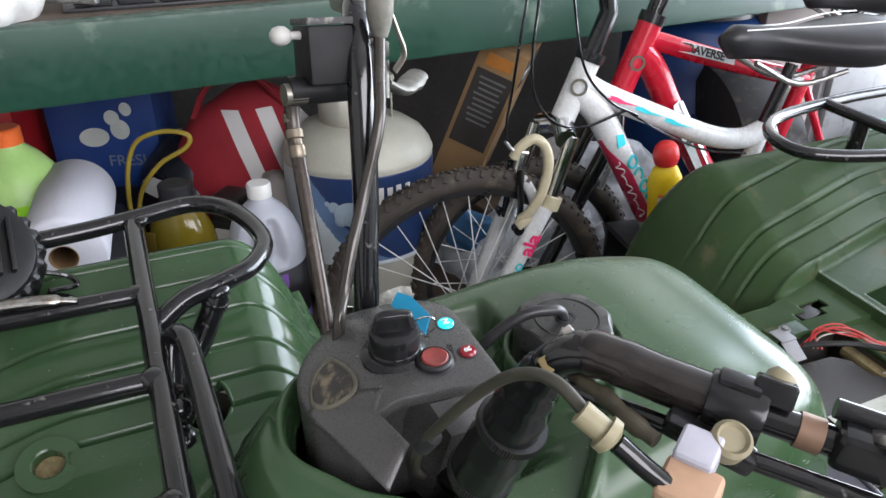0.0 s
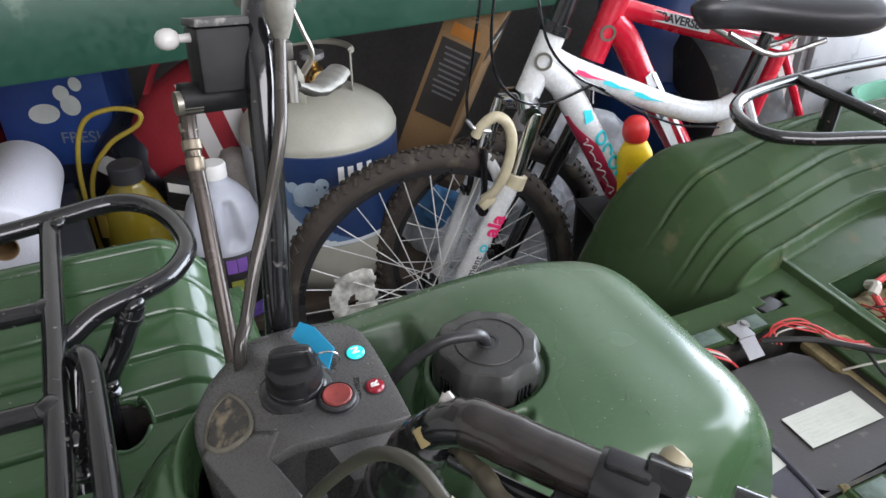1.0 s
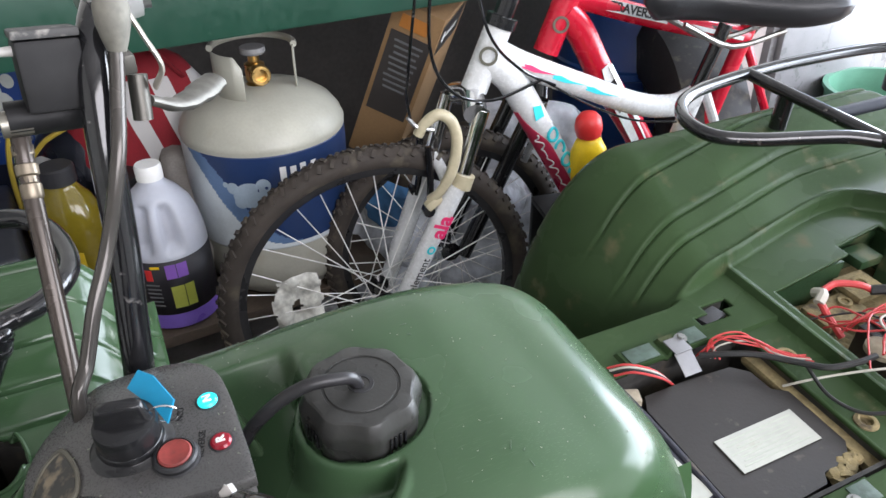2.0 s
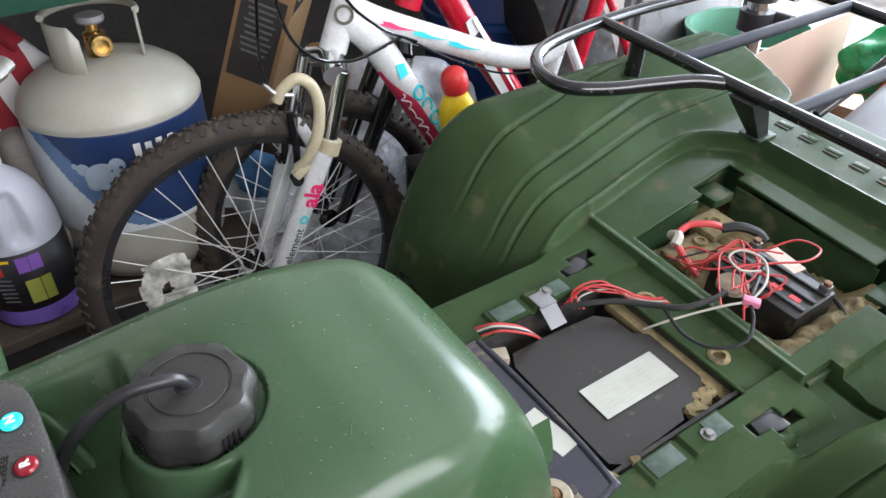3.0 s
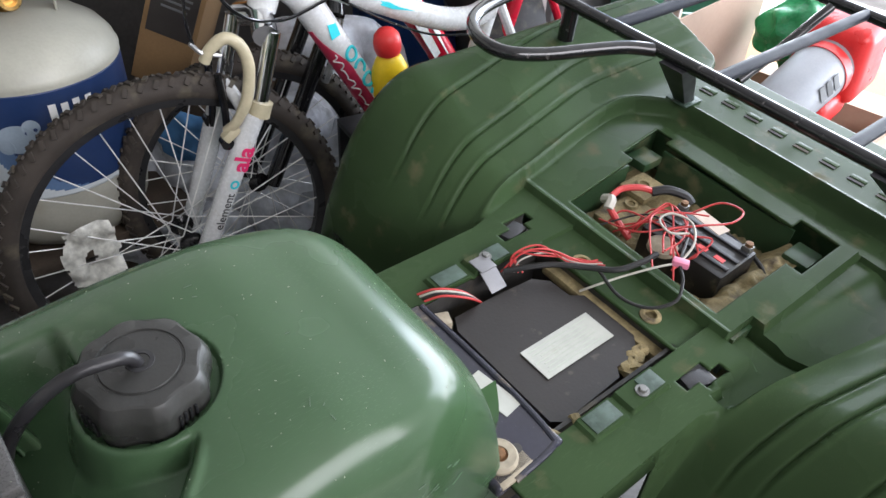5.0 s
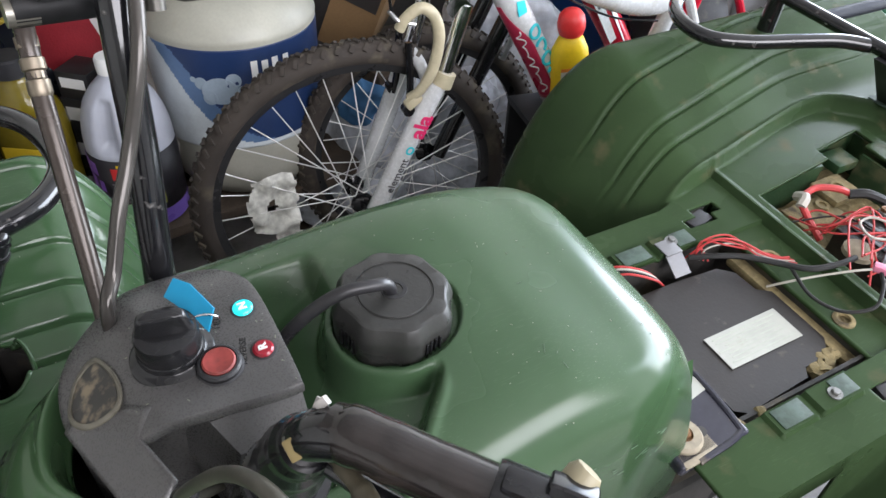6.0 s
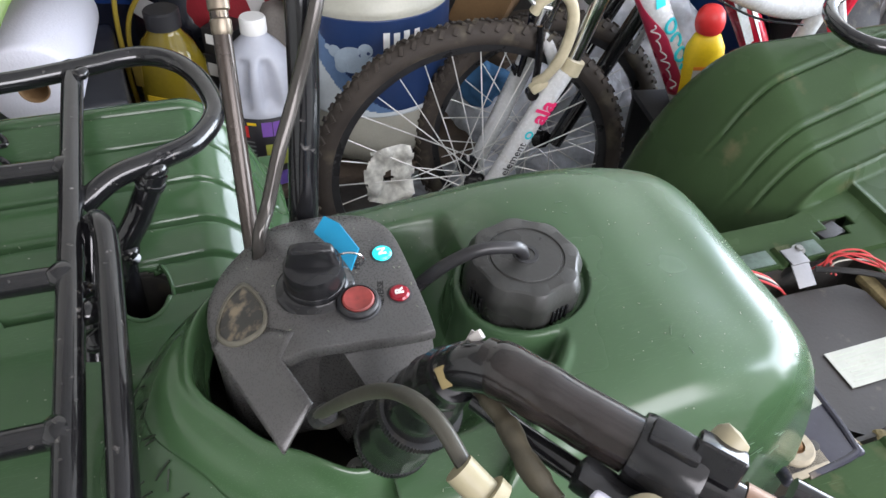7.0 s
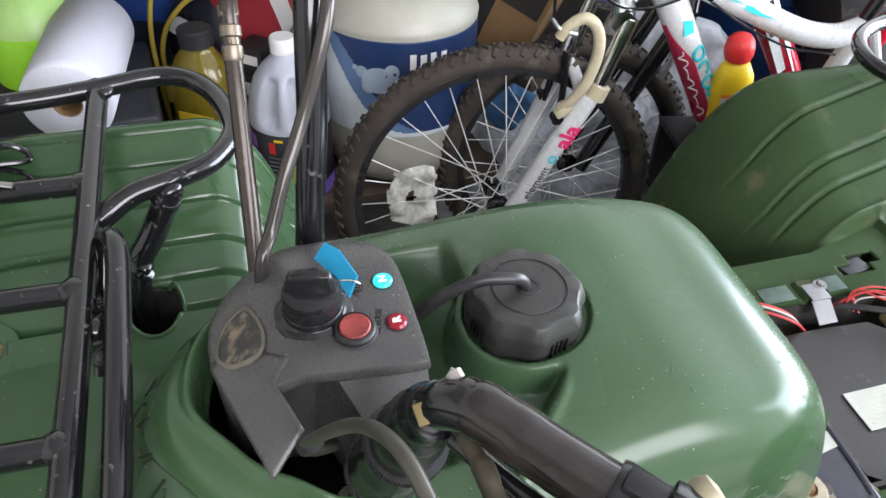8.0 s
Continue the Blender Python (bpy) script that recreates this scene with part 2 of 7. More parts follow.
def part(name, bm, mat, parent=None, label="", smooth=35.0, at=None):
    """Links a bmesh as one mesh object, under a thing or part where one is given."""
    me = bpy.data.meshes.new(name)
    bmesh.ops.recalc_face_normals(bm, faces=bm.faces[:])
    bm.to_mesh(me)
    bm.free()
    for m in (mat if isinstance(mat, (list, tuple)) else [mat]):
        me.materials.append(m)
    if smooth:
        for f in me.polygons:
            f.use_smooth = True
        me.set_sharp_from_angle(angle=radians(smooth))
    ob = new(name, me)
    if parent is not None:
        ob.parent = parent
    if at is not None:
        ob.matrix_basis = at
    if label:
        ob["label"] = label
    return ob


def thing(name, m, label, category, group="", kind=""):
    ob = new(name)
    ob.matrix_world = m
    return tagged(ob, label, category, group, kind)


def thicken(ob, t, offset=-1.0):
    mod = ob.modifiers.new("thickness", "SOLIDIFY")
    mod.thickness, mod.offset = t, offset
    return ob


def rounded(bm, r, seg=2):
    bmesh.ops.bevel(bm, geom=[e for e in bm.edges if e.calc_face_angle(0) > 0.5], offset=r, segments=seg, affect="EDGES", profile=0.6)
    return bm


def box(sx, sy, sz, r=0.0, centre=(0, 0, 0), seg=2, m=None):
    bm = bmesh.new()
    bmesh.ops.create_cube(bm, size=1.0, matrix=Matrix.Diagonal((sx, sy, sz, 1)))
    if r:
        rounded(bm, r, seg)
    bmesh.ops.transform(bm, matrix=(m or Matrix()) @ Matrix.Translation(centre), verts=bm.verts[:])
    return bm


def join(*bms):
    out = bmesh.new()
    tmp = bpy.data.meshes.new("tmp")
    for b in bms:
        b.to_mesh(tmp)
        out.from_mesh(tmp)
        b.free()
    bpy.data.meshes.remove(tmp)
    return out


def smooth_path(pts, n=8, closed=False):
    """A Catmull-Rom line through the points."""
    p = [Vector(q) for q in pts]
    if len(p) < 3:
        return p
    out = []
    count = len(p) if closed else len(p) - 1
    for i in range(count):
        a = p[i - 1] if (closed or i > 0) else p[0] * 2 - p[1]
        b, c = p[i], p[(i + 1) % len(p)]
        d = p[(i + 2) % len(p)] if (closed or i + 2 < len(p)) else c * 2 - b
        for k in range(n):
            t = k / n
            out.append(0.5 * ((2 * b) + (c - a) * t + (2 * a - 5 * b + 4 * c - d) * t * t + (3 * b - a - 3 * c + d) * t ** 3))
    if not closed:
        out.append(p[-1])
    return out


def tube(pts, r, n=6, seg=12, closed=False, caps=True, straight=False, flat=1.0):
    """A round bar along a line; r may be a list, one radius a point of the line."""
    line = [Vector(q) for q in pts] if straight else smooth_path(pts, n, closed)
    bm = bmesh.new()
    rings = []
    up = Vector((0, 0, 1))
    prev = None
    for i, p in enumerate(line):
        a = line[i - 1] if (i > 0 or closed) else p
        b = line[(i + 1) % len(line)] if (i + 1 < len(line) or closed) else p
        d = (b - a).normalized()
        if prev is None:
            x = d.cross(up if abs(d.z) < 0.95 else Vector((1, 0, 0))).normalized()
        else:
            x = (prev - d * prev.dot(d)).normalized()
        prev = x
        y = d.cross(x)
        rad = r[min(len(r) - 1, int(i * len(r) / len(line)))] if isinstance(r, (list, tuple)) else r
        rings.append([bm.verts.new(p + (x * math.cos(2 * math.pi * k / seg) + y * flat * math.sin(2 * math.pi * k / seg)) * rad) for k in range(seg)])
    pairs = list(zip(rings, rings[1:])) + ([(rings[-1], rings[0])] if closed else [])
    for ra, rb in pairs:
        for k in range(seg):
            bm.faces.new((ra[k], ra[(k + 1) % seg], rb[(k + 1) % seg], rb[k]))
    if caps and not closed:
        bm.faces.new(rings[0][::-1])
        bm.faces.new(rings[-1])
    return bm


def lathe(profile, seg=32, m=None, squash=1.0):
    """A turned form about z from (radius, height) pairs; squash narrows it along y."""
    bm = bmesh.new()
    rings = []
    for r, z in profile:
        if r < 1e-6:
            rings.append([bm.verts.new((0, 0, z))])
        else:
            rings.append([bm.verts.new((r * math.cos(2 * math.pi * k / seg), r * squash * math.sin(2 * math.pi * k / seg), z)) for k in range(seg)])
    for ra, rb in zip(rings, rings[1:]):
        for k in range(seg):
            q = [ra[k % len(ra)], ra[(k + 1) % seg % len(ra)], rb[(k + 1) % seg % len(rb)], rb[k % len(rb)]]
            q = list(dict.fromkeys(q))
            if len(q) > 2:
                bm.faces.new(q)
    for ring in ((rings[0], rings[-1]) if profile[0] != profile[-1] else ()):
        if len(ring) > 2:
            bm.faces.new(ring)
    if m is not None:
        bmesh.ops.transform(bm, matrix=m, verts=bm.verts[:])
    return bm


def prism(outline, z0, z1, r=0.0, seg=2, m=None):
    """An upright block on an outline."""
    bm = bmesh.new()
    lo = [bm.verts.new((x, y, z0)) for x, y in outline]
    hi = [bm.verts.new((x, y, z1)) for x, y in outline]
    n = len(outline)
    bm.faces.new(lo[::-1])
    bm.faces.new(hi)
    for i in range(n):
        bm.faces.new((lo[i], lo[(i + 1) % n], hi[(i + 1) % n], hi[i]))
    if r:
        rounded(bm, r, seg)
    if m is not None:
        bmesh.ops.transform(bm, matrix=m, verts=bm.verts[:])
    return bm


def loft(rings, closed_ends=True):
    bm = bmesh.new()
    vs = [[bm.verts.new(p) for p in ring] for ring in rings]
    n = len(vs[0])
    for ra, rb in zip(vs, vs[1:]):
        for k in range(n):
            bm.faces.new((ra[k], ra[(k + 1) % n], rb[(k + 1) % n], rb[k]))
    if closed_ends:
        bm.faces.new(vs[0][::-1])
        bm.faces.new(vs[-1])
    return bm


def sheet(us, vs, f, hole=None):
    """A surface over two lists of lines; f(u, v) gives the point, hole(u, v) leaves faces out."""
    bm = bmesh.new()
    grid = [[bm.verts.new(f(u, v)) for v in vs] for u in us]
    for i in range(len(us) - 1):
        for j in range(len(vs) - 1):
            if hole and hole((us[i] + us[i + 1]) / 2, (vs[j] + vs[j + 1]) / 2):
                continue
            bm.faces.new((grid[i][j], grid[i + 1][j], grid[i + 1][j + 1], grid[i][j + 1]))
    bmesh.ops.delete(bm, geom=[v for v in bm.verts if not v.link_faces], context="VERTS")
    return bm


def lines(lo, hi, n, steps=(), w=0.0025):
    """Grid lines from lo to hi, with a close pair at each step."""
    out = [lo + (hi - lo) * i / n for i in range(n + 1)]
    for s in steps:
        out += [s - w, s + w]
    out = sorted(out)
    keep = [out[0]]
    for q in out[1:]:
        if q - keep[-1] > 0.0012:
            keep.append(q)
    return keep


def text(body, size, mat, parent, m, name="lettering", depth=0.0004, sx=1.0, bold=0.0):
    """Raised lettering in the built-in font, as a mesh."""
    cu = bpy.data.curves.new(name, "FONT")
    cu.body, cu.size, cu.extrude, cu.align_x, cu.align_y = body, size, depth, "CENTER", "CENTER"
    cu.offset = bold
    tmp = bpy.data.objects.new("tmp_text", cu)
    me = bpy.data.meshes.new_from_object(tmp)
    bpy.data.objects.remove(tmp)
    bpy.data.curves.remove(cu)
    me.materials.clear()
    me.materials.append(mat)
    ob = new(name, me)
    if parent is not None:
        ob.parent = parent
    ob.matrix_basis = m @ Matrix.Diagonal((sx, 1, 1, 1))
    return ob


def frame_on(o, x, n):
    """A pose at o whose z is n and whose x runs along x."""
    n = Vector(n).normalized()
    x = Vector(x)
    x = (x - n * x.dot(n)).normalized()
    y = n.cross(x)
    return Matrix(((x.x, y.x, n.x, o[0]), (x.y, y.y, n.y, o[1]), (x.z, y.z, n.z, o[2]), (0, 0, 0, 1)))


def hexbolt(r, h, m, mat_parent=None, name="bolt", mat=None, washer=True):
    bms = [lathe([(0, 0), (r, 0), (r, h * 0.8), (r * 0.85, h), (0, h)], seg=6)]
    if washer:
        bms.append(lathe([(0, -0.0015), (r * 1.7, -0.0015), (r * 1.7, 0.0), (0, 0.0)], seg=18))
    bm = join(*bms)
    bmesh.ops.transform(bm, matrix=m, verts=bm.verts[:])
    return part(name, bm, mat or STEEL, mat_parent, smooth=30)


def worklamp_fins(r, n, h, m):
    """A round housing with upright cooling fins."""
    ring = lambda f, z: [m @ Vector((r * (f if k % 4 < 2 else f * 0.93) * math.cos(2 * math.pi * k / n), r * (f if k % 4 < 2 else f * 0.93) * math.sin(2 * math.pi * k / n), z)) for k in range(n)]
    return loft([ring(0.90, 0), ring(1.0, 0.004), ring(1.0, h - 0.012), ring(0.94, h - 0.003), ring(0.86, h)])


def toothed_ring(r, h, m, n=150):
    ring = lambda z, dr: [m @ Vector(((r + dr * (k % 2)) * math.cos(2 * math.pi * k / n), (r + dr * (k % 2)) * math.sin(2 * math.pi * k / n), z)) for k in range(n)]
    return loft([ring(-h / 2, 0), ring(-h / 2, 0.0010), ring(h / 2, 0.0010), ring(h / 2, 0)])

# ---- garage ----
S0, S1, D0, D1, ZC = -2.0, 3.3, -2.8, 0.85, 2.5


def slab(name, s0, s1, d0, d1, z0, z1, mat, label, category):
    ob = part(name, box(s1 - s0, d1 - d0, z1 - z0, centre=((s0 + s1) / 2, (d0 + d1) / 2, (z0 + z1) / 2)), mat, smooth=0)
    ob.matrix_world = ROOM
    return tagged(ob, label, category, kind="structure")


slab("floor", -40, 40, -40, 40, FLOOR - 0.1, FLOOR, CONCRETE, "worn grey concrete garage floor with dark stains", "floor")
# Lower back wall, with the under-bench shade put into its colour.
slab("wall_back", S0 - 0.12, S1, D1, D1 + 0.12, FLOOR, 0.78, WALL_DARK, "wall behind the workbench, coloured dark for the shade below it", "wall")
# Unseen upper wall, added pale so that it reflects light onto the quad.
slab("wall_back_high", S0 - 0.12, S1, D1, D1 + 0.12, 0.78, ZC, WALL, "unseen wall above the workbench, kept pale to bounce light", "wall")
slab("wall_side", S0 - 0.12, S0, D0, D1, FLOOR, ZC, WALL, "plain plaster side wall of the garage", "wall")
slab("wall_door_pier", S1, S1 + 0.12, 0.9 - 0.05, D1 + 0.12, FLOOR, ZC, WALL, "plain plaster pier beside the open garage door", "wall")
slab("wall_door_pier_far", S1, S1 + 0.12, D0 - 0.12, D0 + 0.25, FLOOR, ZC, WALL, "plain plaster pier beside the open garage door", "wall")
slab("wall_door_head", S1, S1 + 0.12, D0 + 0.25, 0.85, 2.25, ZC, WALL, "plain plaster wall above the open garage door", "wall")
slab("ceiling", S0 - 0.12, S1 + 0.12, D0 - 0.12, D1 + 0.12, ZC, ZC + 0.1, CEILING, "grey boarded garage ceiling", "ceiling")
# wall behind the camera, with a window opening added for the fill light
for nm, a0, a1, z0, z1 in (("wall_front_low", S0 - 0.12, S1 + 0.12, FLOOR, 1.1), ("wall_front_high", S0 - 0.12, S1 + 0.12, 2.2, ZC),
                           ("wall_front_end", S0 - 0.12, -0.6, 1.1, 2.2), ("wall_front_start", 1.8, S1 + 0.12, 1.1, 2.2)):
    slab(nm, a0, a1, D0 - 0.12, D0, z0, z1, WALL, "plain plaster wall round an unseen, added window", "wall")


# ---- workbench ----
bench = thing("workbench", ROOM @ pose(0, 0, 0), "green painted metal workbench with a deep front beam", "workbench")
part("front_beam", box(4.6, 0.045, 0.114, 0.006, (0.2, 0.0225, 0.756)), BENCH_GREEN, bench)
part("worktop", box(4.6, 0.62, 0.022, 0.003, (0.2, 0.36, 0.800)), WOOD, bench, "worn brown wooden worktop")
part("lower_shelf", box(2.15, 0.62, 0.022, 0.003, (-0.455, 0.30, 0.187)), WOOD, bench, "dark worn lower shelf board")
for s in (-1.9, 2.4):
    part("leg", box(0.06, 0.06, 0.71, 0.004, (s, 0.06, 0.345)), BENCH_GREEN, bench)
    part("leg", box(0.06, 0.06, 0.71, 0.004, (s, 0.62, 0.345)), BENCH_GREEN, bench)
for s in (-1.45, 0.52):
    part("shelf_bracket", box(0.04, 0.56, 0.19, 0.004, (s, 0.40, 0.08)), WOOD, bench)

# ---- quad bike ----
# Its own axes: a runs to the rear, b to the near side, w up from the seat deck.
TH = radians(4.0)
UA = Vector((0.9095, 0.4157, 0.0)).normalized()
VA = Vector((0.4157 * math.cos(TH), -0.9095 * math.cos(TH), -math.sin(TH)))
WA = VA.cross(UA).normalized()
QUAD = Matrix(((UA.x, -VA.x, WA.x, 0.448), (UA.y, -VA.y, WA.y, 0.632), (UA.z, -VA.z, WA.z, 0.506), (0, 0, 0, 1)))
quad = thing("quad_bike", QUAD, "dark green utility quad bike with black racks and its seat removed", "quad bike")


def q(a, b, w):
    return Vector((a, -b, w))


def qs(*pts):
    return [q(*p) for p in pts]


def at_q(a, b, w, x=(1, 0, 0), n=(0, 0, 1)):
    return frame_on(q(a, b, w), (x[0], -x[1], x[2]), (n[0], -n[1], n[2]))


# rear body: seat deck, battery tray and both rear mudguards in one moulding
def deck_edge(a):
    """Half width of the deck, wider to the rear."""
    k = 0.149 + 0.225 * (a - soft_max(a - 0.335, 0.03))
    return max(0.155, k)


def beside(b):
    """Distance from the body's middle line, which lies 6 mm to the near side."""
    return -b if b < 0 else max(0.0, b - 0.012)


def deck_height(a, b):
    """The seat deck: bolt pads, the raised tray panel, and the lower ledges on its near side."""
    x = -b if b < 0 else b - 0.010
    near_edge = 0.125 if a < 0.186 else 0.1425
    if a > 0.134:
        if a > 0.398:
            return 0.001
        if b > near_edge:
            if a < 0.170:
                return -0.010
            if a < 0.187:
                return -0.020
            return -0.006 if b < 0.1725 else -0.018 if a > 0.213 else -0.010
        return 0.0085 if a < 0.141 else 0.006
    if a > 0.056 and b > 0.160:
        return -0.010
    if a > 0.078 and x < 0.092:
        return -0.005
    if -0.022 < a < 0.032 and 0.092 < x < 0.118:
        return 0.005
    if -0.075 < a < -0.030 and 0.092 < x < 0.118:
        return 0.004
    return 0.0


def rear_end(x):
    """Where the moulding ends to the rear: a straight strip, a notch, then the slanting edge of the mudguard."""
    return 0.620 + 0.03 * max(0.0, min(x, 0.2) - 0.1) - 0.036 * math.exp(-((x - 0.217) / 0.013) ** 2) + 0.010 * sstep(0.215, 0.25, x) - 0.68 * soft_max(x - 0.262, 0.02)


def to_end(a, x):
    """Draws the last rows of the grid in to the moulding's rear edge."""
    return a if a < 0.53 else 0.53 + (a - 0.53) * (rear_end(x) - 0.53) / 0.12


def rear_height(a, b, v=None):
    x = beside(b)
    sb = deck_edge(a)
    top = 0.022 + 0.068 * sstep(sb, 0.36, x) + 0.004 * sstep(0.05, 0.5, a)
    for rb in (0.291, 0.233, 0.204) if v is not None else ():
        f = abs(v) - rb
        top += (0.0016 * math.exp(-((f - 0.005) / 0.003) ** 2) - 0.0046 * math.exp(-(f / 0.0024) ** 2)) * sstep(-0.005, 0.045, a) * (1 - 0.6 * sstep(0.47, 0.54, a))
    k = min(1.0, max(0.0, (0.110 - a) / 0.140))
    top -= 0.28 * (1 - math.sqrt(max(0.0, 1 - k * k)))
    k = min(1.0, max(0.0, (x - 0.365) / 0.062))
    top -= 0.22 * (1 - math.sqrt(max(0.0, 1 - k * k)))
    end = rear_end(x)
    top -= 0.010 * sstep(end - 0.012, end, a) ** 2
    # rounded U of the step up to the mudguards, with a rolled lip along its edge
    rad = 0.075
    px_, pa_ = x - (sb - rad), a - (0.440 - rad)
    sdf = math.hypot(max(px_, 0), max(pa_, 0)) + min(max(px_, pa_), 0) - rad
    top += 0.0030 * math.exp(-((sdf - 0.008) / 0.005) ** 2)
    mix = sstep(0.0, 0.010, sdf)
    return deck_height(a, b) * (1 - mix) + top * mix


def warp(a, v):
    """Bends the grid lines so that they follow the widening edges of the deck and the tray."""
    x = abs(v)
    out = sstep(0.140, 0.154, x) * (1 - sstep(0.295, 0.427, x))
    wide = deck_edge(a) - 0.155
    inner = 0.012 * sstep(0.140, 0.154, x)
    if v < 0:
        tray = 0.127 * max(0.0, min(a, 0.40) - 0.15)
        inner = (tray + (wide - tray) * sstep(0.383, 0.400, a)) * sstep(0.100, 0.112, x) * (1 - sstep(0.140, 0.154, x))
    return math.copysign(x + wide * out + inner, v)


def slant(a, b):
    """The tray's cross edges run slightly askew."""
    return a - 0.06 * b * sstep(0.12, 0.18, a) * (1 - sstep(0.42, 0.48, a)) * (1 - sstep(0.17, 0.21, abs(b)))


def rear_hole(a, v):
    b = warp(a, v)
    x = beside(b)
    if -0.122 < v < 0.0995 and 0.152 < a < 0.3645:
        return True
    if -0.1395 < v < -0.112 and 0.291 < a < 0.381:
        return True
    if 0.066 < b < 0.120 and 0.295 < a < 0.385:
        return True
    if -0.092 < b < 0.102 and -0.17 < a < 0.078:
        return True
    if (0.062 < a < 0.100 and 0.128 < x < 0.142) or (0.042 < a < 0.085 and 0.116 < x < 0.130):
        return True
    if math.hypot(a - 0.0965, abs(b - 0.0055) - 0.050) < 0.0075:
        return True
    if abs(v) > 0.1565 and a < -0.028:
        return True
    return False


AL = lines(-0.165, 0.650, 370, (0.134, 0.141, 0.056, 0.078, -0.022, 0.032, -0.075, -0.030, 0.152, 0.170, 0.187, 0.213, 0.3645, 0.291, 0.381, 0.295, 0.385, 0.398, 0.042, 0.100, 0.062, 0.085, 0.437, 0.4395, 0.442, 0.4445, 0.447, 0.4495))
BL = lines(-0.427, 0.427, 440, [s * v for s in (-1, 1) for v in (0.092, 0.118, 0.291, 0.294, 0.288, 0.233, 0.236, 0.230, 0.204, 0.207, 0.201)] + [-0.1395, -0.130, -0.122, -0.112, 0.066, 0.0995, 0.102, 0.120, 0.125, 0.1285] + [s * (0.1405 + 0.0024 * i) for s in (-1, 1) for i in range(9)])
rear = part("rear_mudguard", sheet(AL, BL, lambda a, v: q(slant(to_end(a, beside(warp(a, v))), warp(a, v)), warp(a, v), rear_height(to_end(a, beside(warp(a, v))), warp(a, v), v)), rear_hole), GREEN_REAR, quad, "dark green moulded rear mudguard and seat deck", smooth=50)
thicken(rear, 0.004)

def lump_strip(a, b, w, l, r, seed):
    """A short irregular ridge of caked mud."""
    n = 9
    an = 0.9 * math.sin(seed * 2.3)
    pts = [(a + (k / (n - 1) - 0.5) * l * math.cos(an), b + (k / (n - 1) - 0.5) * l * math.sin(an) + 0.004 * math.sin(k * 1.7 + seed), w) for k in range(n)]
    return tube(qs(*pts), [r * (0.55 + 0.45 * abs(math.sin(k * 2.1 + seed))) for k in range(12)], 3, 8, flat=0.6)


# battery tray below the deck
tray = part("tray_floor", box(0.265, 0.330, 0.004, 0, q(0.275, -0.010, -0.062)), DIRTY, quad, "mud-stained tray floor under the seat deck", smooth=0)
for cx, cy, sx, sy in ((0.149, -0.02, 0.004, 0.30), (0.402, -0.01, 0.004, 0.33), (0.370, -0.034, 0.004, 0.205), (0.275, -0.176, 0.265, 0.004), (0.222, -0.142, 0.150, 0.004), (0.275, 0.128, 0.265, 0.004), (0.222, 0.104, 0.150, 0.004)):
    part("tray_wall", box(sx, sy, 0.056, 0, q(cx, cy, -0.033)), GREEN_DUSTY, quad, smooth=0)
part("tray_corner", box(0.040, 0.034, 0.014, 0.003, q(0.345, -0.150, -0.018)), GREEN_DUSTY, quad)
part("tray_bracket", box(0.052, 0.044, 0.010, 0.003, q(0.300, -0.112, -0.026)), DIRTY, quad, "mud-stained bracket with a bolt hole")
for a_, b_, w_ in ((0.300, -0.112, -0.0205), (0.0965, -0.0445, -0.0045), (0.0965, 0.0555, -0.0045)):
    part("bolt_seat", lathe([(0.0065, -0.001), (0.0065, 0.0022), (0.0085, 0.0026), (0.0118, 0.0010), (0.0122, -0.001)], 24, at_q(a_, b_, w_)), DIRTY, quad, "dusty bolt seat")
part("tray_corner", box(0.040, 0.034, 0.014, 0.003, q(0.350, 0.096, -0.020)), GREEN_DUSTY, quad)
part("tray_step", box(0.075, 0.045, 0.010, 0.003, q(0.245, -0.095, -0.036)), DIRTY, quad)
part("tray_boss", lathe([(0, 0), (0.010, 0), (0.009, 0.004), (0.005, 0.004), (0.005, 0.0015), (0, 0.0015)], 16, at_q(0.262, -0.100, -0.031)), DIRTY, quad)
part("tray_step", box(0.060, 0.050, 0.008, 0.003, q(0.290, 0.080, -0.050)), GREEN_DUSTY, quad)
pit = join(box(0.26, 0.20, 0.004, 0, q(-0.045, 0, -0.09)), box(0.004, 0.20, 0.09, 0, q(0.080, 0, -0.05)),
           box(0.26, 0.004, 0.09, 0, q(-0.045, -0.096, -0.05)), box(0.26, 0.004, 0.09, 0, q(-0.045, 0.096, -0.05)))
part("frame_pit", pit, DARK, quad, "muddy frame under the seat opening", smooth=0)

part("mud_ledge", box(0.016, 0.170, 0.012, 0.004, q(0.071, 0.012, -0.020)), DIRTY, quad, "mud-caked ledge behind the control box")
for i, (a, b, l) in enumerate(((0.166, 0.070, 0.05), (0.200, 0.088, 0.06), (0.240, 0.094, 0.05), (0.275, 0.086, 0.05), (0.180, 0.052, 0.04))):
    part("mud_lump", lump_strip(a, b, -0.040 + 0.004 * (i % 2), l, 0.006, i), DIRTY, quad)
part("mud_lump", lump_strip(0.037, 0.083, -0.016, 0.034, 0.01, 7), DIRTY, quad)
part("mud_lump", lump_strip(0.048, 0.080, -0.014, 0.034, 0.008, 8), DIRTY, quad)
part("mud_lump", lump_strip(-0.088, 0.113, -0.008, 0.034, 0.007, 9), DIRTY, quad)
part("mud_lump", lump_strip(-0.078, 0.110, -0.006, 0.034, 0.006, 10), DIRTY, quad)


